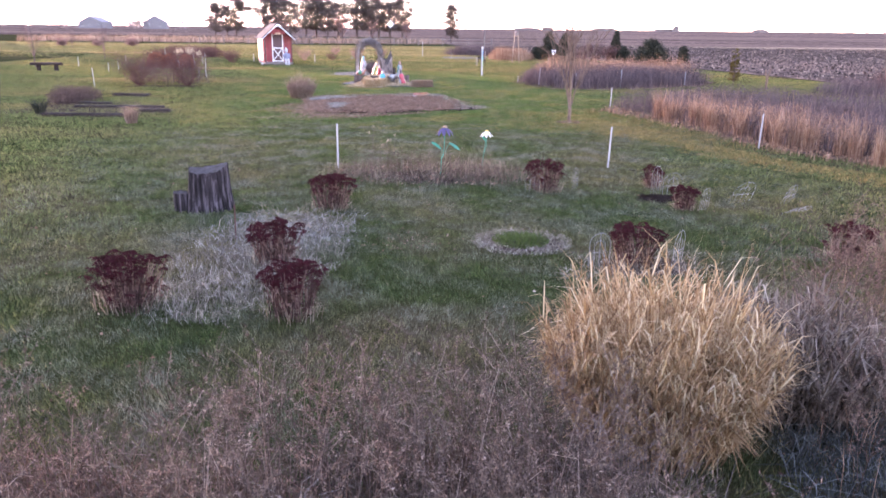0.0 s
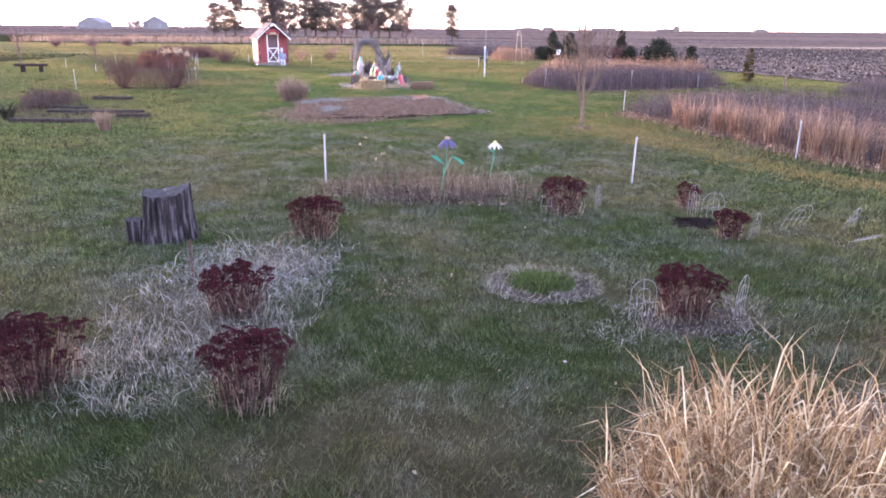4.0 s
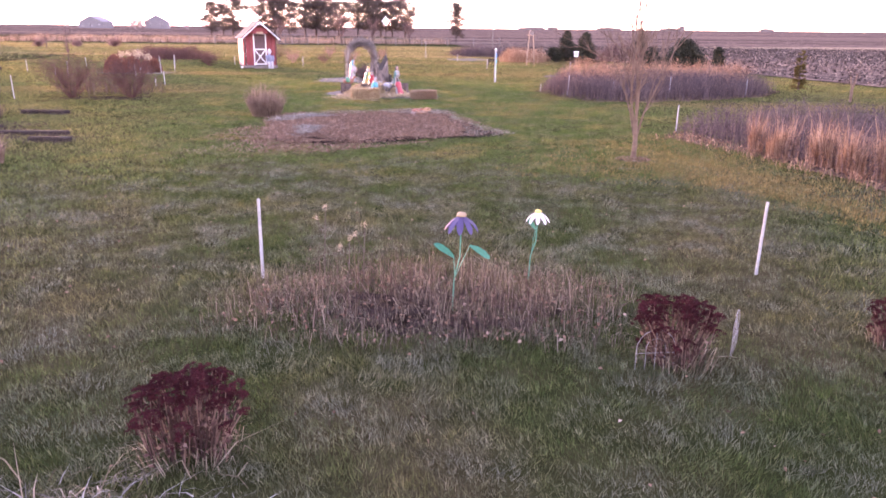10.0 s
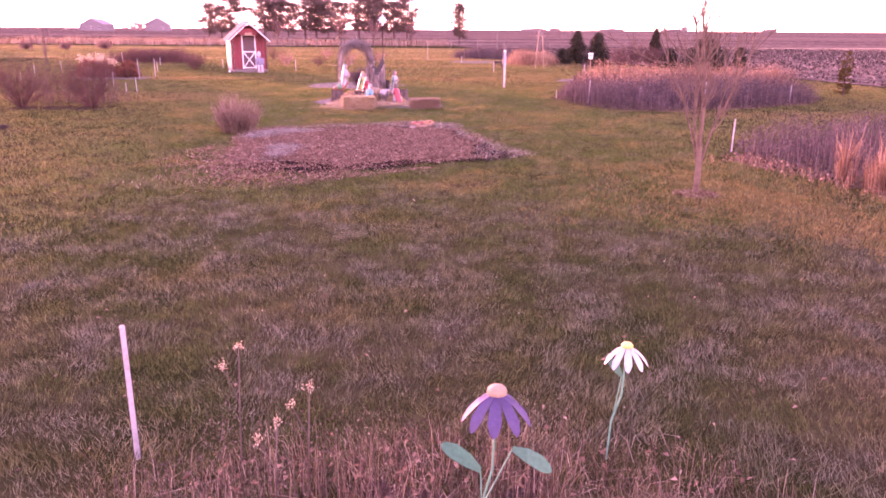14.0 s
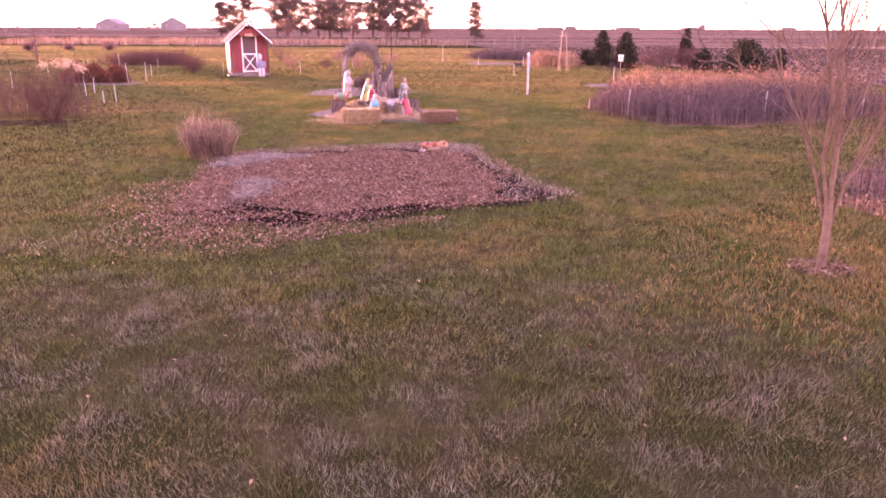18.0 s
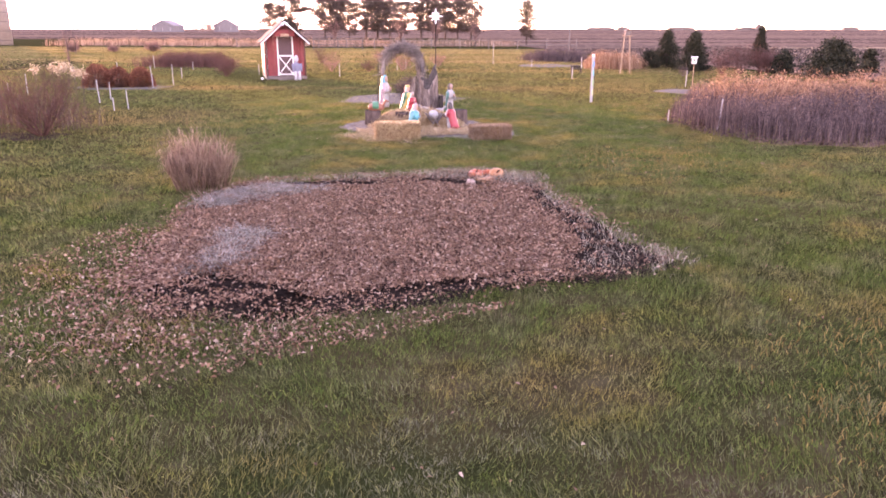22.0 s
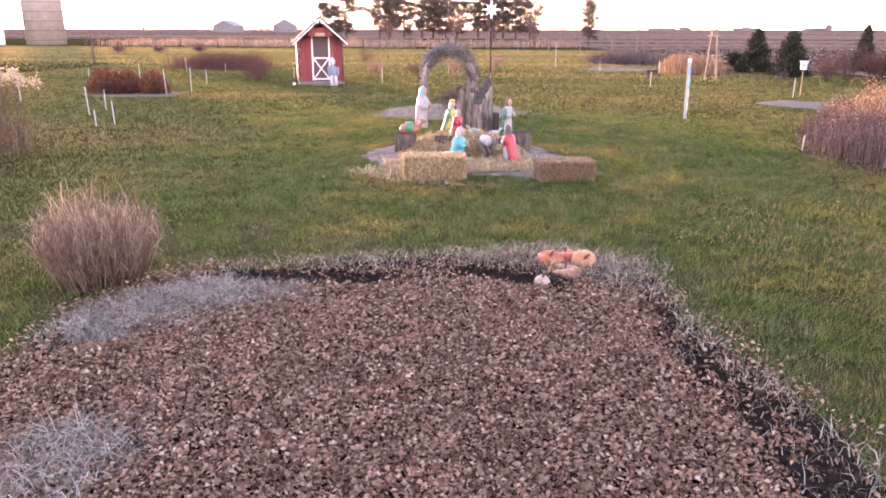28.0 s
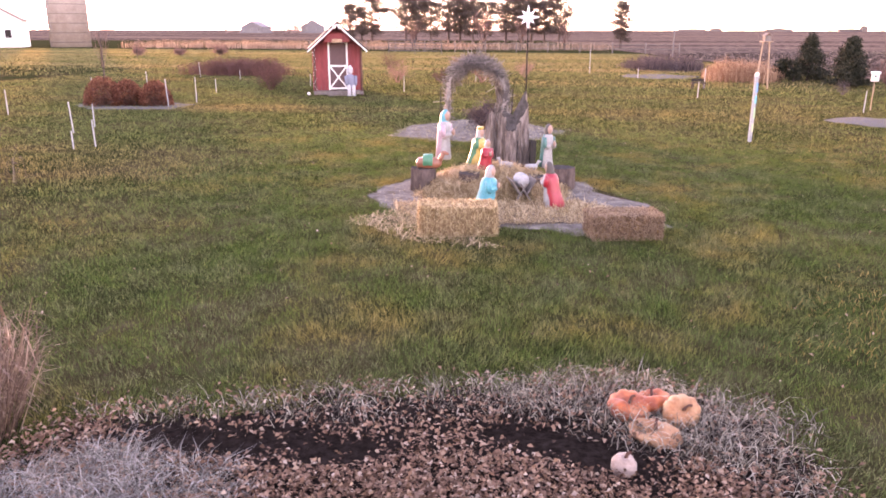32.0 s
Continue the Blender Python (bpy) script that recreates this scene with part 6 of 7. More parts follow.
shrub("dead_mum", (-2.85, 34.9), 0.78, 1.3, M_BARKTWIG, "low grey-brown dead shrub under the arbor", 161, 44, 3, 0.010, 2600, leaf=0.045, leaf_mat=M_GREYSTEM)

# ---------------------------------------------------------------- garden shed
shed = thing("garden_shed", "small barn-red garden shed with white trim and gable porch", "shed", (-9.58, 44.1, 0), 20)
W, D, EV, PK = 1.80, 2.3, 1.72, 2.52
part("floor", box(W, D + 0.5, 0.12, (0, D / 2 - 0.25, 0.09), 0.01), M_GREYWOOD, shed)
for s in (-1, 1):
    k = 11
    for j in range(k):
        part("board", box(0.022, D / k - 0.012, EV - 0.15, (s * W / 2, (j + 0.5) * D / k, 0.15 + (EV - 0.15) / 2), 0.003), M_RED, shed)
    part("side_wall", box(0.03, D, EV - 0.15, (s * (W / 2 - 0.028), D / 2, 0.15 + (EV - 0.15) / 2)), M_RED, shed)
for y in (0.0, D):
    k = 13
    for j in range(k):
        x = -W / 2 + (j + 0.5) * W / k
        if y == 0 and abs(x - 0.02) < 0.36:
            z0 = 1.86
        else:
            z0 = 0.15
        z1 = EV + (PK - EV) * (1 - abs(x) / (W / 2)) - 0.04
        part("board", box(W / k - 0.012, 0.025, z1 - z0, (x, y, (z0 + z1) / 2), 0.003), M_RED, shed)
M_SCREEN = plain("dark_screen", (0.085, 0.042, 0.042), 0.7)
dr = part("door", box(0.64, 0.02, 0.86, (0.02, -0.02, 0.62), 0.004), M_SCREEN, shed, "dark screen door with white cross braces")
for x in (-0.31, 0.35):
    part("stile", box(0.065, 0.02, 1.74, (x, -0.035, 1.03), 0.004), M_WHITE, dr)
for z in (0.22, 1.03, 1.88):
    part("rail", box(0.72, 0.022, 0.065, (0.02, -0.038, z), 0.004), M_WHITE, dr)
for s in (-1, 1):
    part("brace", box(0.05, 0.018, 0.98, (0.02, -0.037 - 0.003 * s, 0.625), 0.004, Matrix.Rotation(s * 0.66, 4, 'Y')), M_WHITE, dr)
part("screen", box(0.6, 0.01, 0.80, (0.02, -0.012, 1.46)), M_SCREEN, dr, "dark insect screen")
for s in (-1, 1):
    ang = math.atan2(PK - EV, W / 2)
    ln = math.hypot(PK - EV, W / 2) + 0.22
    rot = Matrix.Rotation(s * ang, 4, 'Y')
    cx, cz = s * math.cos(ang) * ln / 2, PK + 0.03 - math.sin(ang) * ln / 2
    roof = part("roof_slope", box(ln, D + 0.8, 0.03, (cx, D / 2 - 0.25, cz), 0.004, rot), M_SHINGLE, shed, "grey shingled roof slope")
    for j in range(6):
        f = (j + 0.5) / 6
        part("shingle_course", box(ln / 6 + 0.02, D + 0.8, 0.012, (s * math.cos(ang) * ln * f + s * math.sin(ang) * 0.02, D / 2 - 0.25, PK + 0.03 - math.sin(ang) * ln * f + math.cos(ang) * 0.022), 0.002, Matrix.Rotation(s * (ang - 0.03), 4, 'Y')), M_SHINGLE, roof)
    for y, wd in ((-0.66, 0.048), (-0.30, 0.04)):
        part("barge_board", box(ln, 0.025, wd, (cx, y, cz - 0.05), 0.004, rot), M_WHITE, shed, "white barge board")
    part("porch_post", mesh_np("porch_post", *tubes([((s * (W / 2 - 0.06), -0.45, 0.0), (s * (W / 2 - 0.06), -0.45, EV + 0.02), 0.045, 0.04)], 7), M_POST), M_POST, shed, "round brown wooden porch post")
    lb_ = bmesh.new()
    bmesh.ops.create_uvsphere(lb_, u_segments=10, v_segments=6, radius=0.065, matrix=Matrix.Translation((s * 0.09, -0.70, PK - 0.12)))
    part("lamp", lb_, M_WHITEEN, shed, "small round white lamp", True)
part("gable_panel", box(0.9, 0.03, 0.32, (0, -0.42, 2.03), 0.01), M_RED, shed)
part("sign", box(0.36, 0.02, 0.12, (0, -0.445, 1.93), 0.004), M_TANWOOD, shed, "raw wooden sign board")
part("step", box(0.8, 0.3, 0.10, (0.0, -0.62, 0.05), 0.01), M_GREYWOOD, shed)
for k in range(16):
    z = 0.12 + k * 0.1
    lb_ = bmesh.new()
    bmesh.ops.create_uvsphere(lb_, u_segments=6, v_segments=4, radius=0.014, matrix=Matrix.Translation((-W / 2 + 0.06 + 0.05 * math.sin(k * 1.7), -0.49, z)))
    part("garland_bulb", lb_, M_WHITEEN, shed, "", True)
bm = bmesh.new()
lathe(bm, [(0.0, 0.15, 0), (0.10, 0.17, 0), (0.30, 0.17, -0.02), (0.42, 0.14, -0.03), (0.48, 0.06, -0.03)], 0, 14, (0.02, 0.0, 0.30), Matrix.Rotation(radians(-8), 4, 'Y'))
for side in (-1, 1):
    lathe(bm, [(0.0, 0.075, 0), (0.16, 0.07, 0), (0.30, 0.06, 0)], 1, 10, (side * 0.08, 0.0, 0.36), Matrix.Rotation(radians(95), 4, 'X'))
    lathe(bm, [(0.0, 0.065, 0), (0.2, 0.06, 0), (0.34, 0.075, 0)], 1, 10, (side * 0.08, -0.28, 0.36), Matrix.Rotation(radians(180), 4, 'X'))
    lathe(bm, [(0.0, 0.06, 0), (0.18, 0.055, 0), (0.34, 0.045, 0)], 0, 10, (side * 0.17, -0.03, 0.70), Matrix.Rotation(radians(150), 4, 'X'))
lathe(bm, [(-0.10, 0.04, 0), (-0.04, 0.095, 0), (0.04, 0.095, 0), (0.09, 0.05, 0)], 1, 12, (-0.02, -0.04, 0.87))
lathe(bm, [(0.0, 0.12, 0), (0.04, 0.11, 0), (0.12, 0.06, 0), (0.17, 0.02, 0.02)], 1, 12, (-0.02, -0.03, 0.92))
bmesh.ops.recalc_face_normals(bm, faces=bm.faces)
me = bpy.data.meshes.new("seated_statue")
bm.to_mesh(me)
bm.free()
for q in (plain("figure_grey_blue", (0.20, 0.21, 0.27), 0.8), plain("figure_off_white", (0.44, 0.44, 0.46), 0.8)):
    me.materials.append(q)
tagged(new("seated_statue", me), "stuffed grey-blue and white figure seated on the shed step", "statue").matrix_basis = pose(-8.90, 43.5, 0.0, 0, 0, 20)
th = thing("small_lantern", "small round white lantern on the grass by the shed", "lantern", (-10.42, 43.25, 0))
lb_ = bmesh.new()
bmesh.ops.create_uvsphere(lb_, u_segments=10, v_segments=6, radius=0.06, matrix=Matrix.Translation((0, 0, 0.07)))
part("globe", lb_, M_WHITEEN, th, "", True)
bb = bmesh.new()
bmesh.ops.create_cone(bb, cap_ends=True, segments=10, radius1=0.05, radius2=0.04, depth=0.03, matrix=Matrix.Translation((0, 0, 0.015)))
part("foot", bb, M_DARK, th)

# ---------------------------------------------------------------- right-hand beds
PRAIRIE1 = [(5.5, 16.6), (6.3, 14.6), (6.7, 13.2), (7.2, 10.6), (7.7, 8.8), (8.9, 6.9), (12.0, 6.0), (16.0, 9.0), (15.0, 16.0), (10.0, 19.5), (6.6, 18.6)]
PRAIRIE2 = [(4.2, 28.6), (4.7, 26.4), (5.6, 25.1), (7.2, 24.9), (10.0, 26.0), (12.2, 27.4), (13.6, 29.6), (12.6, 32.6), (8.5, 34.0), (5.2, 32.2)]
sheet("prairie_bed_soil", PRAIRIE1, 0.006, M_LITTER, "litter-covered soil of a tall prairie bed", "soil", rough=0.12, seed=21)
sheet("prairie_bed_soil", PRAIRIE2, 0.006, M_LITTER, "litter-covered soil of a second prairie bed", "soil", rough=0.12, seed=22)
for q, n, sd in ((PRAIRIE1, 16000, 165), (PRAIRIE2, 12000, 167)):
    P = scatter(shrunk(q, 1.03), n, sd)
    tagged(new("prairie_litter", mesh_np("prairie_litter", *leaves(flat3(P, 0.04), 0.07, sd + 1, 0.6), M_DARKLITTER)), "fallen leaves and broken stems under the prairie plants", "leaves", "", "stuff")
stand("prairie_stems", PRAIRIE1, 17000, 0.78, M_GREYSTEM, "grey-violet dead prairie stems in a wide bed", 171, 0.009, 3, 0.03, 0.3)
stand("prairie_grass", [(6.3, 14.8), (6.9, 13.0), (7.3, 10.8), (7.8, 9.0), (9.0, 7.0), (11.0, 6.6), (10.2, 8.6), (8.8, 11.0), (8.2, 13.5)], 6000, 0.92, M_RUSSET, "russet little bluestem grass along the edge of the bed", 173, 0.009, 2, 0.03, 0.3)
rng = np.random.default_rng(176)
for k in range(26):
    f = k / 25
    x, y = np.interp(f, [0, 0.25, 0.5, 0.75, 1], [6.5, 6.95, 7.4, 8.0, 9.2]) + rng.normal(0.15, 0.2), 14.6 - 7.6 * f + rng.normal(0, 0.15)
    tuft("bluestem_tuft", (x, y), 0.34, rng.uniform(0.7, 1.0), 220, M_RUSSET, "upright russet tuft of little bluestem at the bed edge", "grass clump", 700 + 3 * k, 0.008, 0.28, 0.15, 12, "bluestem tufts", 0.4)
patch_of("golden_grass", [(1.6, 12.2), (4.2, 11.2), (6.9, 8.2), (7.1, 9.6), (6.6, 12.6), (5.8, 15.2), (5.0, 16.6), (2.4, 15.0)], 24000, (0.04, 0.08), 0.007, M_GOLD, "golden grass along the prairie bed", 178, (0.3, 1.3), 1.2, 0.0, 0.2, 1.15)
patch_of("golden_grass", [(4.5, 15.6), (5.6, 13.0), (6.3, 10.5), (7.0, 8.2), (8.4, 6.1), (12.5, 5.0), (12.5, 4.2), (7.8, 4.9), (5.8, 7.8), (4.6, 11.0), (3.2, 13.2)], 120000, (0.035, 0.065), 0.008, M_GOLD, "golden grass in a band before the prairie bed", 184, (0.3, 1.3), 0.8, 0.0, 0.2, 1.08)
patch_of("golden_grass", [(1.0, 22.5), (2.5, 21.0), (4.2, 22.6), (3.6, 24.5), (2.0, 24.4)], 4500, (0.04, 0.08), 0.007, M_GOLD, "golden patch in the lawn", 182, (0.3, 1.3), 1.0, 0.0, 0.2, 1.2)
stand("prairie_litter", [(5.1, 16.6), (5.9, 14.5), (6.3, 13.0), (6.8, 10.4), (7.3, 8.4), (8.7, 6.3), (9.2, 7.0), (8.0, 9.0), (7.4, 11.0), (6.9, 13.4), (6.0, 16.5)], 6500, 0.24, M_RUSSET, "low dry leaf litter along the bed edge", 175, 0.012, 1, 0.05, 0.9)
# Grey-violet below and rust on top hold shade and low sun on tan-brown stems.
stand("prairie_stems", PRAIRIE2, 15000, 0.86, M_GREYSTEM, "grey-violet dead prairie stems in a second bed", 177, 0.011, 3, 0.035, 0.3)
stand("goldenrod_heads", [(4.8, 29.5), (7.0, 28.2), (10.0, 28.6), (12.6, 29.6), (12.0, 32.2), (8.5, 33.6), (5.4, 31.8)], 3600, 1.12, M_RUSSET, "rust-coloured dead goldenrod rising behind the grey stems", 179, 0.010, 6, 0.045, 0.25)
for k, (x, y, h) in enumerate(((6.9, 29.2, 1.15), (11.6, 29.6, 1.35), (12.2, 30.1, 1.3), (9.6, 30.4, 1.2))):
    shrub("rusty_shrub", (x, y), h, 0.7, M_RUSSET, "rounded rust-coloured twiggy shrub in the prairie bed", 181 + k, 22, 3, 0.008, 900, "rusty shrubs", leaf=0.05)
stand("prairie_stems", [(15.0, 20.0), (19.0, 21.5), (20.0, 25.0), (17.0, 26.5), (15.5, 24.0)], 2600, 0.7, M_GREYSTEM, "grey dead stems in a small bed by the field", 191, 0.012, 3, 0.03)
shrub("rusty_shrub", (18.4, 24.2), 1.1, 0.8, M_REDTWIG, "reddish twiggy shrub at the field edge", 192, 18, 3, 0.01, 500, "rusty shrubs")
tw = thing("forked_trunk", "short forked bare trunk at the field edge", "trunk", (14.4, 25.7, 0))
part("trunk", mesh_np("trunk", *tubes([((0, 0, 0), (0, 0, 0.4), 0.05, 0.045), ((0, 0, 0.4), (-0.1, 0, 0.85), 0.035, 0.02), ((0, 0, 0.4), (0.12, 0, 0.9), 0.035, 0.02)], 7), M_YBARK), M_YBARK, tw)

conifer("arborvitae", (15.1, 31.0), 1.6, 0.29, 12000, M_ARBOR, "narrow olive-brown cone-shaped arborvitae on the lawn", 201, 0.36, 0.045, "", 0.04, 0.07)
for at, h, r, s, lb in (((9.85, 56.0), 2.1, 0.95, 202, "dark green young spruce at the field edge"), ((10.47, 52.2), 2.0, 0.92, 203, "dark green young spruce beside rusty brush"), ((15.6, 57.5), 2.3, 0.6, 204, "young spruce with a ragged tip behind brush"), ((9.0, 55.0), 0.95, 0.3, 206, "small dark cone-shaped evergreen")):
    conifer("spruce", at, h, r, 13000 if h > 1.5 else 3000, M_CONIFER, lb, s, 0.75, 0.075, "young spruces", 0.03)
for at, h, r, s in (((15.4, 46.6), 1.55, 1.35, 211), ((14.3, 49.8), 1.15, 0.6, 212), ((19.2, 51.3), 1.2, 0.45, 213), ((9.1, 57.5), 0.9, 0.6, 214)):
    conifer("juniper", at, h, r, 6500 if r > 1 else 2200, M_CONIFER, "dense dark rounded juniper near the field", s, 0.38, 0.11, "junipers", 0.02, 0.3)
for k, (x, y, h) in enumerate(((11.2, 49.3, 1.55), (12.3, 49.9, 1.7), (13.4, 50.3, 1.5), (14.0, 51.0, 1.3))):
    shrub("brush", (x, y), h, 0.75, M_REDTWIG, "dense reddish-brown bare brush", 221 + k, 24, 3, 0.012, 900, "reddish brush", leaf=0.06)
shrub("small_shrub", (8.9, 47.5), 0.6, 0.9, M_GREYSTEM, "small grey-brown bare shrub on the lawn", 227, 16, 3, 0.008)

# young bare tree
yt = thing("young_tree", "slender bare young tree with upswept pinkish branches", "tree", (3.92, 13.6, 0))
trunk = [((0, 0, -0.05), (0.01, 0.0, 0.35), 0.048, 0.042), ((0.01, 0, 0.35), (0.0, 0.01, 0.75), 0.042, 0.036)]
part("trunk", mesh_np("trunk", *tubes(trunk, 10), M_YBARK), M_YBARK, yt, "smooth grey-pink trunk")
rng = np.random.default_rng(231)
segs = []


def limb(p, d, ln, r, lev):
    q = p
    for k in range(4):
        d = d + rng.normal(0, 0.12, 3) + np.array([0, 0, 0.09])
        d /= np.linalg.norm(d)
        e = q + d * ln / 4
        segs.append((q, e, r * (1 - 0.17 * k), r * (0.83 - 0.17 * k)))
        q = e
        if lev:
            for j in range(1 + (rng.uniform() < 0.55)):
                s = d + rng.normal(0, 0.40, 3) + np.array([0, 0, 0.22])
                s /= np.linalg.norm(s)
                limb(e, s, ln * rng.uniform(0.32, 0.52), r * 0.42 + 0.0008, lev - 1)


for k in range(5):
    a = 2 * math.pi * k / 5 + rng.uniform(-0.3, 0.3)
    limb(np.array([0.0, 0.0, 0.30 + 0.08 * k]), np.array([0.24 * math.cos(a), 0.24 * math.sin(a), 1.0]), 2.15 + 0.25 * rng.uniform(-1, 1), 0.021, 3)
limb(np.array([0.0, 0.01, 0.75]), np.array([0.02, 0, 1.0]), 2.15, 0.030, 3)
part("crown", mesh_np("crown", *tubes(segs, 5), M_YBARK), M_YBARK, yt)
P = scatter(ring(3.92, 13.6, 0.32), 500, 232)
tagged(new("tree_mulch", mesh_np("tree_mulch", *leaves(flat3(P, 0.03), 0.05, 233, 0.4), M_LEAF)), "small mound of mulch round the foot of the young tree", "mulch", "", "stuff")

# painted post
pp = thing("painted_post", "white wooden post with blue and green painting and a ball top", "post", (2.985, 33.95, 0), 40)
part("shaft", box(0.066, 0.066, 1.36, (0, 0, 0.66), 0.008), M_STAKE, pp)
part("cap", box(0.095, 0.095, 0.03, (0, 0, 1.36), 0.006), M_STAKE, pp)
kb = bmesh.new()
bmesh.ops.create_uvsphere(kb, u_segments=12, v_segments=8, radius=0.05, matrix=Matrix.Translation((0, 0, 1.42)))
part("ball", kb, M_WHITE, pp, "", True)
for z, hh, c in ((1.15, 0.2, (0.12, 0.32, 0.62)), (0.9, 0.16, (0.10, 0.45, 0.50)), (0.62, 0.22, (0.30, 0.45, 0.25)), (0.3, 0.18, (0.55, 0.55, 0.30))):
    part("painted_panel", box(0.056, 0.006, hh, (0, -0.036, z), 0.001), plain("post_paint", c, 0.5), pp)
    part("painted_panel", box(0.006, 0.056, hh, (0.036, 0, z), 0.001), plain("post_paint", c, 0.5), pp)

# bird house on two tall legs
bh = thing("bird_house", "bird house on a shelf between two tall slanted wooden poles", "bird house", (6.5, 49.8, 0), 10)
for s in (-1, 1):
    part("pole", mesh_np("pole", *tubes([((s * 0.30, s * 0.1, -0.1), (s * 0.13, 0, 1.88), 0.03, 0.026)], 7), M_TANWOOD), M_TANWOOD, bh)
part("shelf", box(0.44, 0.3, 0.03, (0, 0, 1.88), 0.004), M_TANWOOD, bh)
part("house_body", box(0.24, 0.22, 0.22, (0, 0, 2.005), 0.006), M_GREYWOOD, bh)
for s in (-1, 1):
    part("roof_board", box(0.2, 0.3, 0.015, (s * 0.075, 0, 2.16), 0.003, Matrix.Rotation(radians(s * 35), 4, 'Y')), M_GREYWOOD, bh)
wb = thing("nest_box", "small white nest box on a thin stake", "bird house", (7.95, 41.7, 0), -15)
part("stake", mesh_np("stake", *tubes([((0, 0, -0.1), (0, 0, 0.9), 0.018, 0.016)], 6), M_TANWOOD), M_TANWOOD, wb)
part("box", box(0.2, 0.2, 0.24, (0, 0, 0.98), 0.006), M_WHITE, wb)
part("roof", box(0.26, 0.26, 0.02, (0, 0, 1.11), 0.004, Matrix.Rotation(0.15, 4, 'X')), M_WHITE, wb)
hb = bmesh.new()
bmesh.ops.create_cone(hb, cap_ends=True, segments=12, radius1=0.03, radius2=0.03, depth=0.01, matrix=Matrix.Translation((0, -0.101, 1.0)) @ Matrix.Rotation(radians(90), 4, 'X'))
part("entrance", hb, M_DARK, wb)
sheet("gravel_patch", [(5.7, 38.6), (6.5, 37.3), (7.9, 36.6), (8.9, 37.2), (8.2, 38.8), (6.8, 39.5)], 0.02, M_GRAVEL, "oval patch of pale gravel on the lawn", "gravel", rough=0.06, seed=23)
sheet("gravel_patch", [(1.2, 57.5), (2.6, 56.0), (4.6, 56.6), (5.2, 58.2), (3.4, 60.0), (1.6, 59.4)], 0.02, M_GRAVEL, "pale bare patch before the far bed", "gravel", rough=0.08, seed=24)
bn = thing("rusty_bench", "small dark rusty bench standing on the lawn", "bench", (4.0, 49.5, 0), 15)
bn.scale = (0.75, 0.75, 0.75)
part("seat", box(0.75, 0.3, 0.05, (0, 0, 0.34), 0.008), M_DARK, bn)
for x in (-0.32, 0.32):
    for y in (-0.11, 0.11):
        part("leg", box(0.05, 0.05, 0.34, (x, y, 0.16), 0.004), M_DARK, bn)
part("backrest", box(0.72, 0.03, 0.14, (0, 0.14, 0.47), 0.006), M_DARK, bn)
stand("far_bed_stems", [(4.8, 54.0), (7.4, 53.0), (8.7, 55.0), (8.0, 58.5), (5.2, 57.5)], 2400, 0.95, M_RUSSET, "rust-coloured dead stems in a far bed", 241, 0.016, 4, 0.05)
stand("far_bed_stems", [(1.3, 66.5), (2.6, 63.6), (5.8, 62.2), (6.8, 65.0), (3.4, 68.5)], 3600, 0.85, M_GREYSTEM, "low dark grey stems in a far oval bed", 243, 0.02, 3, 0.05)
for x, y, h, s in ((-8.9, 50.6, 0.8, 251), (-6.9, 50.7, 0.55, 252), (-5.2, 51.5, 0.95, 253), (-11.6, 60.0, 0.9, 254), (-8.0, 62.0, 0.8, 255), (-12.8, 45.4, 0.9, 256), (-3.6, 56.0, 0.7, 257)):
    shrub("bare_shrub", (x, y), h * 1.3, 1.0, M_PINKTWIG if s % 2 else M_REDTWIG, "low bare reddish-brown shrub on the far lawn", s, 18, 3, 0.01, 420, "bare shrubs", leaf=0.05)

# ---------------------------------------------------------------- left side
for (x, y), s in (((-11.42, 24.81), 261), ((-9.58, 25.06), 262)):
    shrub("vase_shrub", (x, y), 1.75, 1.0 if s == 261 else 1.25, M_REDTWIG, "vase-shaped bare red-brown shrub", s, 42, 4, 0.011, 700, "vase-shaped shrubs", leaf=0.03)
sheet("shrub_bed", [(-12.0, 24.5), (-10.2, 24.4), (-9.0, 24.7), (-9.2, 25.6), (-11.7, 25.6)], 0.006, M_BEDSOIL, "leaf-strewn soil under bare shrubs", "soil", rough=0.1, seed=31)
stand("hydrangea_stems", [(-13.0, 26.0), (-9.4, 25.2), (-9.0, 27.2), (-12.6, 28.4)], 800, 0.95, M_BROWNSTEM, "brown dead stems behind the bare shrubs", 263, 0.012, 2, 0.04)
for k in range(7):
    rng = np.random.default_rng(270 + k)
    x, y, h = -10.4 + 0.16 * k + rng.normal(0, 0.08), 26.6 + rng.normal(0, 0.3), rng.uniform(1.2, 1.45)
    th = thing("hydrangea", "dead hydrangea stalk with a pale cream flower head", "perennial", (x, y, 0), 0, "hydrangeas")
    part("stalk", mesh_np("stalk", *tubes([((0, 0, 0), (0.02, 0, h), 0.01, 0.007)], 5), M_BROWNSTEM), M_BROWNSTEM, th)
    C = np.array([0.02, 0, h]) + rng.normal(0, 0.055, (120, 3))
    part("flower_head", mesh_np("flower_head", *leaves(C, 0.045, k), M_CREAM), M_CREAM, th)
sheet("mum_bed", [(-16.6, 38.4), (-15.0, 37.3), (-12.8, 37.9), (-12.9, 39.3), (-14.5, 40.2), (-16.5, 39.8)], 0.008, M_GRAVEL, "pale mulched bed under rounded shrubs", "soil", rough=0.06, seed=32)


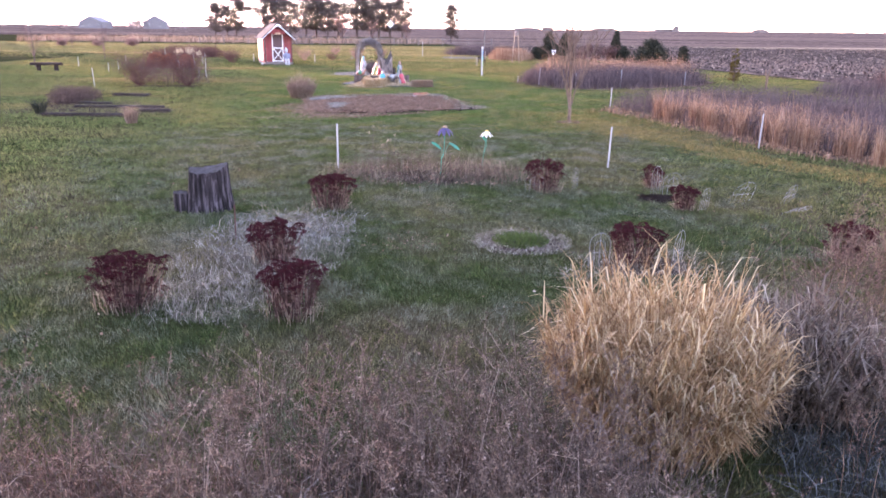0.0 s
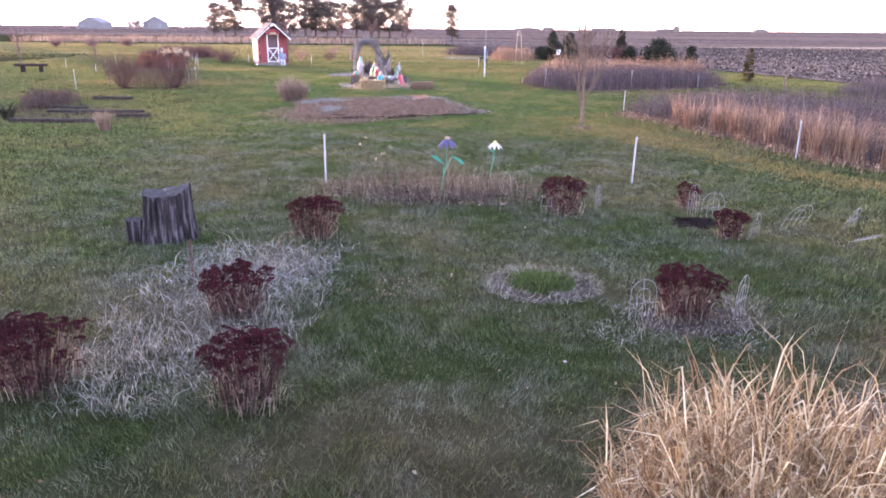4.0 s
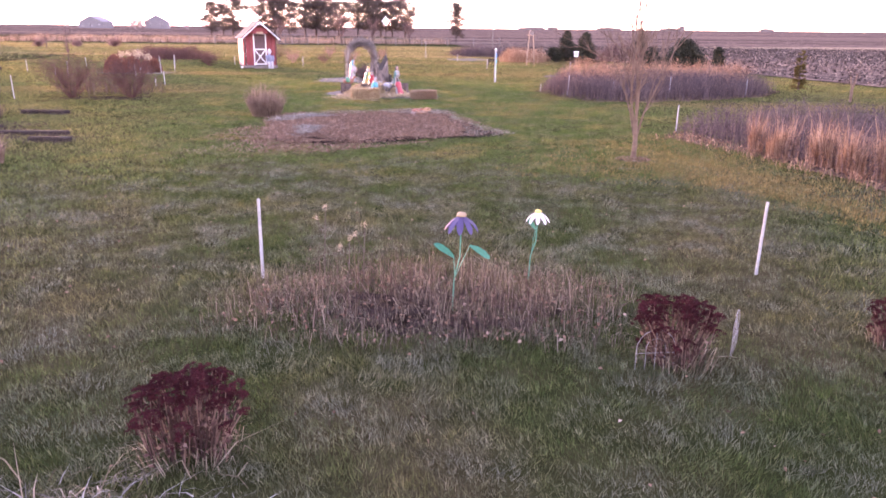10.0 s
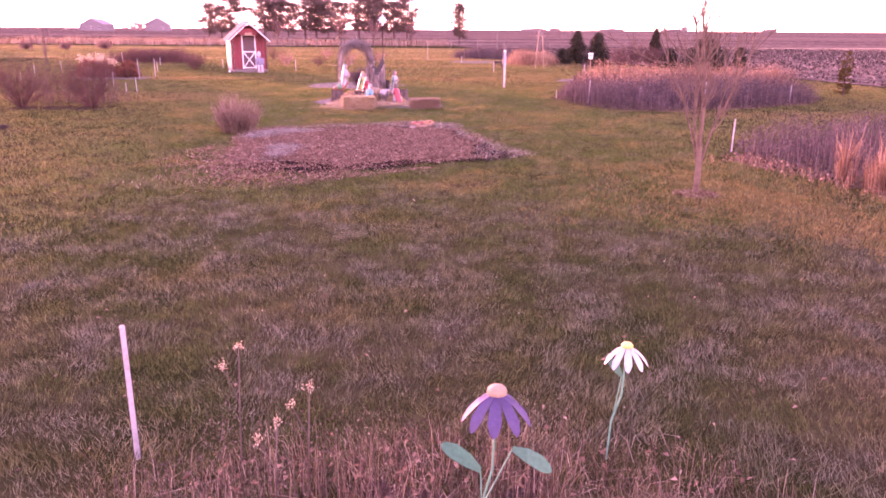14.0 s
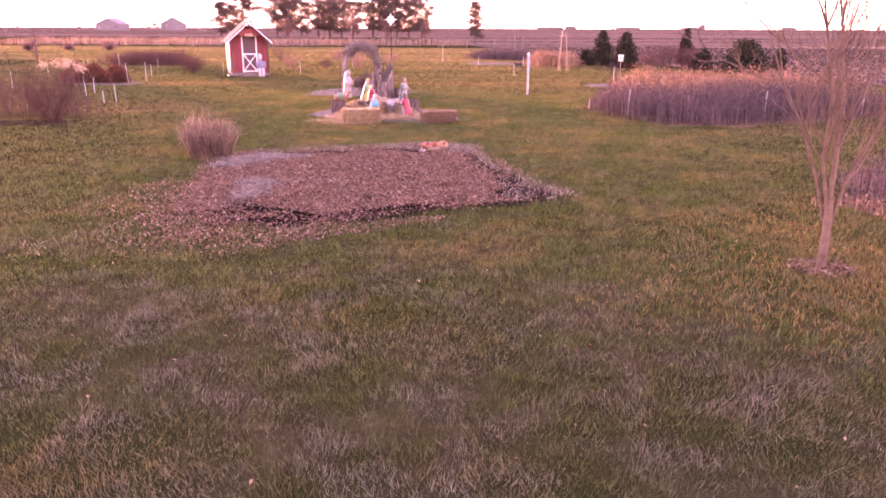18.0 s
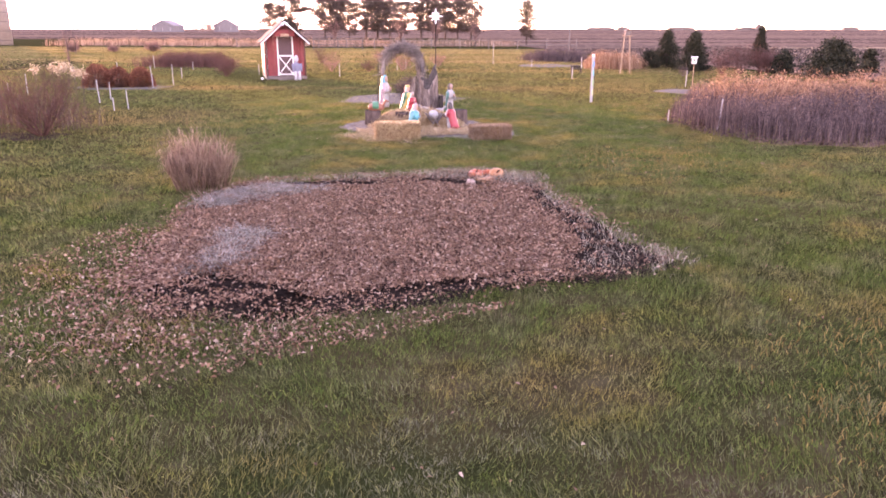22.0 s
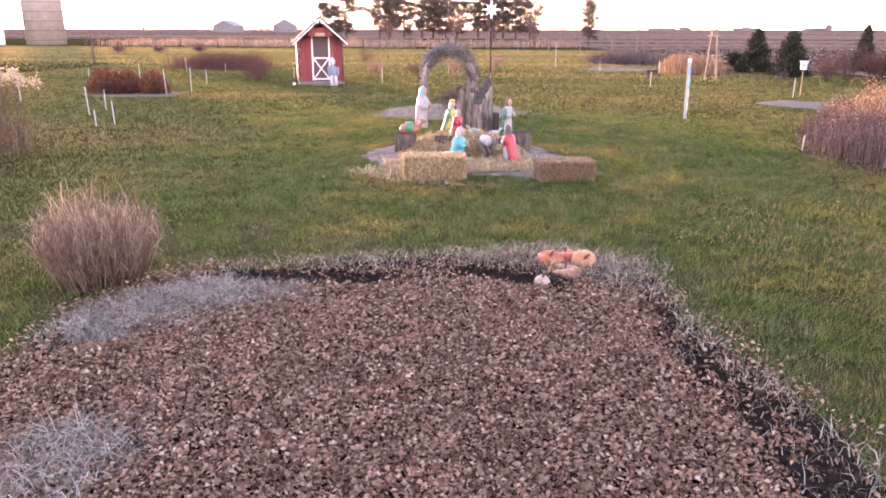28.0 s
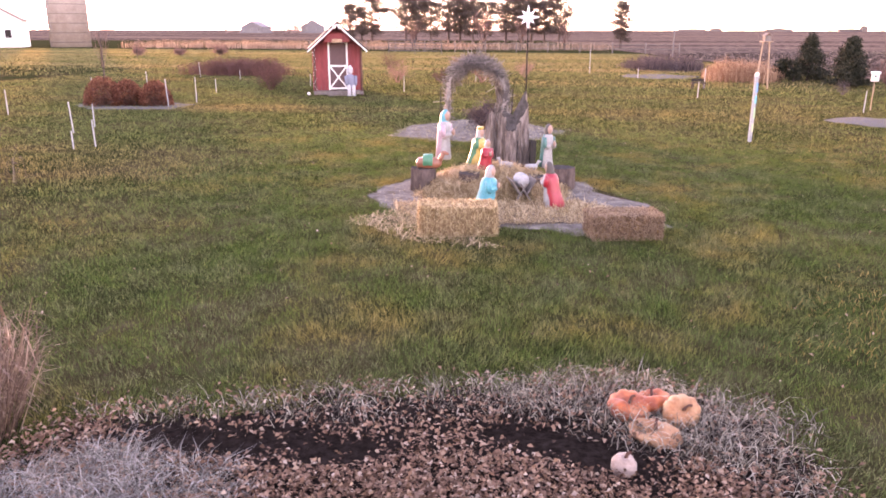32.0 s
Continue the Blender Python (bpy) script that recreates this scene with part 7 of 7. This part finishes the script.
def mum(at, r, h, seed):
    rng = np.random.default_rng(seed)
    th = thing("round_shrub", "clipped rounded brown shrub in a pale bed", "shrub", (*at, 0), 0, "rounded shrubs")
    n = 3800
    X = rng.normal(0, 1, (n, 3))
    X[:, 2] = np.abs(X[:, 2])
    X /= np.linalg.norm(X, axis=1, keepdims=True)
    C = X * np.array([r, r, h]) * rng.uniform(0.72, 1.03, (n, 1))
    part("foliage", mesh_np("foliage", *leaves(C, 0.06, seed), M_SEDUM2), M_SEDUM2, th)
    part("crown", mesh_np("crown", *tubes([((0, 0, 0), tuple(c * 0.9), 0.012, 0.004) for c in C[:160]], 3), M_BARKTWIG), M_BARKTWIG, th)


M_SEDUM2 = plant("brown_foliage", [(0.0, (0.06, 0.022, 0.016)), (0.6, (0.14, 0.055, 0.035)), (1.0, (0.24, 0.11, 0.07))])
for at, r, h, s in (((-15.45, 38.5), 0.62, 0.9, 281), ((-14.75, 38.7), 0.5, 0.8, 282), ((-13.85, 38.8), 0.52, 0.78, 283)):
    mum(at, r, h, s)
stand("barberry_bed", [(-22.0, 54.0), (-16.5, 53.2), (-15.6, 55.6), (-20.0, 57.5)], 3600, 0.95, M_REDTWIG, "wide bed of reddish bare barberry", 284, 0.02, 3, 0.05)
shrub("bare_shrub", (-13.4, 47.0), 1.0, 1.0, M_REDTWIG, "spreading bare reddish shrub near the shed", 285, 24, 3, 0.012, 700, "bare shrubs", leaf=0.05)
bc = thing("log_bench", "low bench of a dark split log on two stubs", "bench", (-19.92, 34.77, 0), 3)
part("seat", box(1.58, 0.34, 0.13, (0, 0, 0.36), 0.03), M_TIMBER, bc)
for x in (-0.42, 0.48):
    part("leg", mesh_np("leg", *tubes([((x, 0, -0.05), (x, 0, 0.30), 0.12, 0.11)], 9), M_TIMBER), M_TIMBER, bc)
for k, (x, y, ln) in enumerate(((-8.9, 16.3, 2.6), (-9.0, 14.2, 2.3), (-7.56, 15.41, 0.87), (-10.1, 20.4, 1.3), (-10.4, 17.3, 1.8))):
    th = thing("timber_edging", "dark rotten timber lying along a low bed", "edging", (x, y, 0), 2 - 2 * k, "bed timbers")
    part("timber", box(ln, 0.16, 0.11, (0, 0, 0.045), 0.025), M_TIMBER, th)
    rng = np.random.default_rng(293 + k)
    P = np.stack([rng.uniform(-ln / 2, ln / 2, 420), rng.normal(0, 0.17, 420)], 1)
    part("grass_fringe", mesh_np("grass_fringe", *blades(flat3(P), rng.uniform(0.05, 0.2, 420), 0.008, rng.uniform(0.2, 1.2, 420), 294 + k), M_BROWNSTEM), M_BROWNSTEM, th)
stand("bed_stems", [(-11.14, 16.44), (-10.23, 16.72), (-10.25, 18.48), (-11.34, 20.77), (-12.1, 19.98), (-12.27, 18.87)], 2600, 0.5, M_DARKSTEM, "low dense dark brown dead stems in the timber-edged bed", 291, 0.008, 2, 0.03, 0.5, 0.4)
sheet("timber_bed_soil", [(-12.0, 14.6), (-8.6, 14.5), (-8.4, 16.2), (-9.4, 18.6), (-11.6, 18.6)], 0.006, M_BEDSOIL, "dark soil in a timber-edged bed", "soil", rough=0.25, seed=33)
patch_of("dry_grass", [(-12.2, 14.4), (-8.4, 14.3), (-8.0, 16.4), (-9.2, 19.0), (-11.8, 19.0)], 6500, (0.03, 0.1), 0.008, M_LAWNFAR, "thin grass growing into the low bed", 296, (0.3, 1.2), 0.6, 0.0, 0.2, 1.1)
tuft("yucca", (-10.37, 14.57), 0.4, 0.6, 90, M_CONIFER, "spiky dark green yucca beside the low bed", "yucca", 297, 0.035, 1.1, 0.0, 0, "", 0.25)
tuft("grass_clump", (-7.24, 12.84), 0.36, 0.70, 420, M_BROWNREED, "greyish-brown dry plant standing alone on the lawn", "grass clump", 292, 0.007, 0.6, 0.25, 0)
for x, y, h, s in ((-22.4, 38.5, 2.5, 301), (-23.15, 50.0, 2.3, 302), (-36.4, 74.2, 1.6, 303)):
    th = thing("bare_sapling", "thin bare sapling on the lawn", "tree", (x, y, 0), 0, "bare saplings")
    V, F = tubes(branching(h * 0.8, 0.5, s, 5, 3, 0.016, 0.9, h * 0.25), 4)
    part("trunk", mesh_np("trunk", *tubes([((0, 0, 0), (0.02, 0, h * 0.5), 0.04, 0.03), ((0.02, 0, h * 0.5), (0, 0, h), 0.03, 0.008)], 6), M_BARK), M_BARK, th)
    part("crown", mesh_np("crown", V, F, M_BARKTWIG), M_BARKTWIG, th)
for x, y, h, r in ((-41.0, 82.0, 0.9, 1.6), (-34.0, 84.0, 1.1, 2.2), (-37.5, 83.0, 0.8, 1.1)):
    shrub("brush_pile", (x, y), h, 1.6, M_BARKTWIG, "low dark brush pile at the far edge of the lawn", int(-x), 30, 3, 0.03, 900, "brush piles", leaf=0.12)

# ---------------------------------------------------------------- fences, windbreak, distance
fn = thing("rail_fence", "grey board fence along the far paddock", "fence", (0, 0, 0))
for k in range(13):
    x = -30.0 + 3.2 * k
    part("post", box(0.09, 0.09, 1.1, (x, 97.0 - 0.1 * k, 0.6), 0.01), M_GREYWOOD, fn)
    if k < 12:
        for z in (0.5, 0.95):
            part("rail", box(3.2, 0.03, 0.05, (x + 1.6, 96.9 - 0.1 * k, z), 0.006, Matrix.Rotation(-0.03, 4, 'Z')), M_GREYWOOD, fn)
gt = thing("farm_gate", "grey tubular farm gate standing in the far fence", "gate", (-16.8, 90.0, 0))
for z in (0.35, 0.6, 0.85, 1.1, 1.35):
    part("bar", mesh_np("bar", *tubes([((-2.6, 0, z), (2.6, 0, z), 0.035, 0.035)], 6), M_GALV), M_GALV, gt)
for x in (-2.6, 0, 2.6):
    part("upright", mesh_np("upright", *tubes([((x, 0, 0), (x, 0, 1.4), 0.04, 0.04)], 6), M_GALV), M_GALV, gt)
stand("tall_dry_grass", [(-60.0, 106.0), (-30.0, 104.0), (2.0, 108.0), (3.0, 116.0), (-30.0, 118.0), (-60.0, 118.0)], 5200, 1.0, M_BROWNREED, "band of tall dry grass before the pines", 311, 0.05, 1, 0.12)
for k, (x, y, h) in enumerate(((-43.9, 156.0, 6.8), (-42.0, 158.0, 6.2), (-40.6, 160.0, 9.0), (-33.8, 159.0, 8.8), (-32.7, 163.0, 8.4), (-28.8, 158.0, 7.8), (-25.9, 160.0, 9.4), (-24.0, 162.0, 9.0), (-21.0, 158.0, 7.4), (-19.6, 164.0, 7.4), (-15.2, 160.0, 9.6), (-12.0, 158.0, 8.6), (-10.7, 163.0, 9.0), (-8.4, 165.0, 7.6), (-5.5, 159.0, 8.8), (3.75, 119.5, 5.9))):
    pine((x, y), h, 320 + k, "tall open pine in a far windbreak row", 0.30 if k == 15 else 0.45)
for k, (x, y, h) in enumerate(((-12.0, 104.0, 4.2), (-8.0, 106.0, 3.6), (-3.0, 107.0, 3.2), (-20.0, 103.0, 3.4))):
    th = thing("bare_tree", "small bare tree before the windbreak", "tree", (x, y, 0), 0, "bare trees")
    part("trunk", mesh_np("trunk", *tubes([((0, 0, 0), (0, 0, h * 0.3), 0.09, 0.07)], 6), M_BARK), M_BARK, th)
    part("crown", mesh_np("crown", *tubes(branching(h * 0.8, 0.6, 340 + k, 7, 4, 0.04, 0.7, h * 0.25), 3), M_BARKTWIG), M_BARKTWIG, th)
up = thing("utility_pole", "thin wooden utility pole at the field edge", "pole", (6.8, 86.5, 0))
part("pole", mesh_np("pole", *tubes([((0, 0, 0), (0, 0, 3.2), 0.07, 0.05)], 7), M_GREYWOOD), M_GREYWOOD, up)
part("crossarm", box(0.5, 0.06, 0.06, (0, 0, 3.0)), M_GREYWOOD, up)


def house(at, turn, w, d, ev, pk, label, wall, roof_mat, windows=2, name="farmhouse"):
    th = thing(name, label, "house", (*at, 0), turn, "far farm buildings")
    bm = bmesh.new()
    pts = [(-w / 2, 0), (w / 2, 0), (w / 2, ev), (0, pk), (-w / 2, ev)]
    f0 = [bm.verts.new((x, -d / 2, z)) for x, z in pts]
    f1 = [bm.verts.new((x, d / 2, z)) for x, z in pts]
    bm.faces.new(f0)
    bm.faces.new(f1[::-1])
    for k in (0, 1, 4):
        j = (k + 1) % 5
        bm.faces.new((f0[k], f0[j], f1[j], f1[k]))
    part("body", bm, wall, th)
    ang = math.atan2(pk - ev, w / 2)
    ln = math.hypot(pk - ev, w / 2) + 0.4
    for s in (-1, 1):
        part("roof_slope", box(ln, d + 0.6, 0.15, (s * math.cos(ang) * ln / 2, 0, pk + 0.1 - math.sin(ang) * ln / 2), 0.0, Matrix.Rotation(s * ang, 4, 'Y')), roof_mat, th)
    for k in range(windows):
        x = -w / 2 + w * (k + 0.5) / windows
        wd = part("window", box(0.9, 0.06, 1.2, (x, -d / 2 - 0.02, ev * 0.5), 0.02), M_WHITE, th)
        part("pane", box(0.7, 0.02, 1.0, (x, -d / 2 - 0.06, ev * 0.5)), M_DARK, wd)
    return th


M_SIDING = surface("white_siding", [(0.3, (0.66, 0.64, 0.60)), (0.7, (0.80, 0.78, 0.74))], 3, rough=0.7, relief=0.3, stretch=(0.2, 0.2, 4))
# Horizon walls and roofs get close greys, with distance haze in the colour.
M_FARWALL = surface("hazed_far_siding", [(0.3, (0.14, 0.13, 0.13)), (0.7, (0.21, 0.20, 0.20))], 3, rough=0.9, relief=0.2)
M_FARROOF = surface("hazed_far_roof", [(0.3, (0.18, 0.165, 0.165)), (0.7, (0.27, 0.25, 0.25))], 3, rough=0.9, relief=0.2)
M_CONC = surface("tan_concrete", [(0.3, (0.270, 0.217, 0.180)), (0.7, (0.375, 0.315, 0.270))], 1.2, rough=0.9, relief=0.3, fine=9)
M_TIN = surface("brown_roofing", [(0.3, (0.13, 0.085, 0.07)), (0.7, (0.22, 0.15, 0.12))], 2, rough=0.7, relief=0.3)
sl = thing("silo", "tall tan concrete farm silo against the low sun", "silo", (-68.5, 110.5, 0), 0, "far farm buildings")
bm = bmesh.new()
lathe(bm, [(0.0, 2.5, 0), (12.0, 2.5, 0)], 0, 28)
part("shell", bm, M_CONC, sl)
bm = bmesh.new()
lathe(bm, [(12.0, 2.55, 0), (13.0, 2.1, 0), (13.8, 1.2, 0), (14.1, 0.2, 0)], 0, 28)
part("dome", bm, M_SHINGLE, sl)
for k in range(10):
    bm = bmesh.new()
    lathe(bm, [(0.6 + 1.2 * k, 2.53, 0), (0.68 + 1.2 * k, 2.53, 0)], 0, 28)
    part("hoop", bm, M_GREYWOOD, sl)
house((-77.5, 108.0), 32, 7.0, 6.0, 3.4, 5.4, "low white farmhouse beside the silo", M_SIDING, M_TIN, 2)
house((-175.0, 500.0), 10, 14.0, 10.0, 4.0, 8.0, "pale farmhouse on the horizon", M_FARWALL, M_FARROOF, 2)
house((-205.0, 480.0), -20, 18.0, 9.0, 3.6, 7.0, "long pale barn on the horizon", M_FARWALL, M_FARROOF, 3)
for k, (x, y, w, h) in enumerate(((336.0, 1500.0, 46.0, 5.5), (455.0, 1500.0, 40.0, 5.0), (470.0, 1480.0, 9.0, 10.0), (228.0, 1500.0, 20.0, 6.0), (190.0, 1520.0, 50.0, 5.0), (640.0, 1500.0, 26.0, 6.0), (900.0, 1500.0, 30.0, 5.0), (-60.0, 1500.0, 40.0, 8.0))):
    house((x, y), 0, w, 12.0, h * 0.7, h, "far farm building low on the horizon", M_GREYWOOD, M_SHINGLE, 0, "far_barn")
rng = np.random.default_rng(7)
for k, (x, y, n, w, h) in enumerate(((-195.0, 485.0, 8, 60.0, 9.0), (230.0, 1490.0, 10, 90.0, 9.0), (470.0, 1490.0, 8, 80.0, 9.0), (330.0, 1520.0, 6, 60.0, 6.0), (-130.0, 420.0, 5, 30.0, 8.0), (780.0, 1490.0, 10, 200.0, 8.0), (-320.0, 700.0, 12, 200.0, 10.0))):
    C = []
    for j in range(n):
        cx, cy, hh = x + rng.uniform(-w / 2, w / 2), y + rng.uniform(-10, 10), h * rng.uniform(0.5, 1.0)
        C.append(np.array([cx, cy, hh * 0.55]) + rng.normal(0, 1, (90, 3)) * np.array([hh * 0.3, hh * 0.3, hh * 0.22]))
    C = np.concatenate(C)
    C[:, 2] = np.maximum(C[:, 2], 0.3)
    tagged(new("far_grove", mesh_np("far_grove", *leaves(C, h * 0.13, 350 + k), M_HAZE)), "haze-tinted grove of trees on the horizon", "trees", "", "stuff")
# unseen trees added by the farmhouse to shade the near lawn
for k, (x, y, h) in enumerate(((-88.0, 118.0, 9.0), (-96.0, 112.0, 8.0))):
    th = thing("bare_tree", "bare tree added by the farmhouse to shade the lawn", "tree", (x, y, 0), 0, "bare trees")
    part("trunk", mesh_np("trunk", *tubes([((0, 0, 0), (0, 0, h * 0.3), 0.22, 0.16)], 7), M_BARK), M_BARK, th)
    part("crown", mesh_np("crown", *tubes(branching(h * 0.8, 0.7, 360 + k, 9, 4, 0.1, 0.6, h * 0.25, 6), 3), M_BARKTWIG), M_BARKTWIG, th)
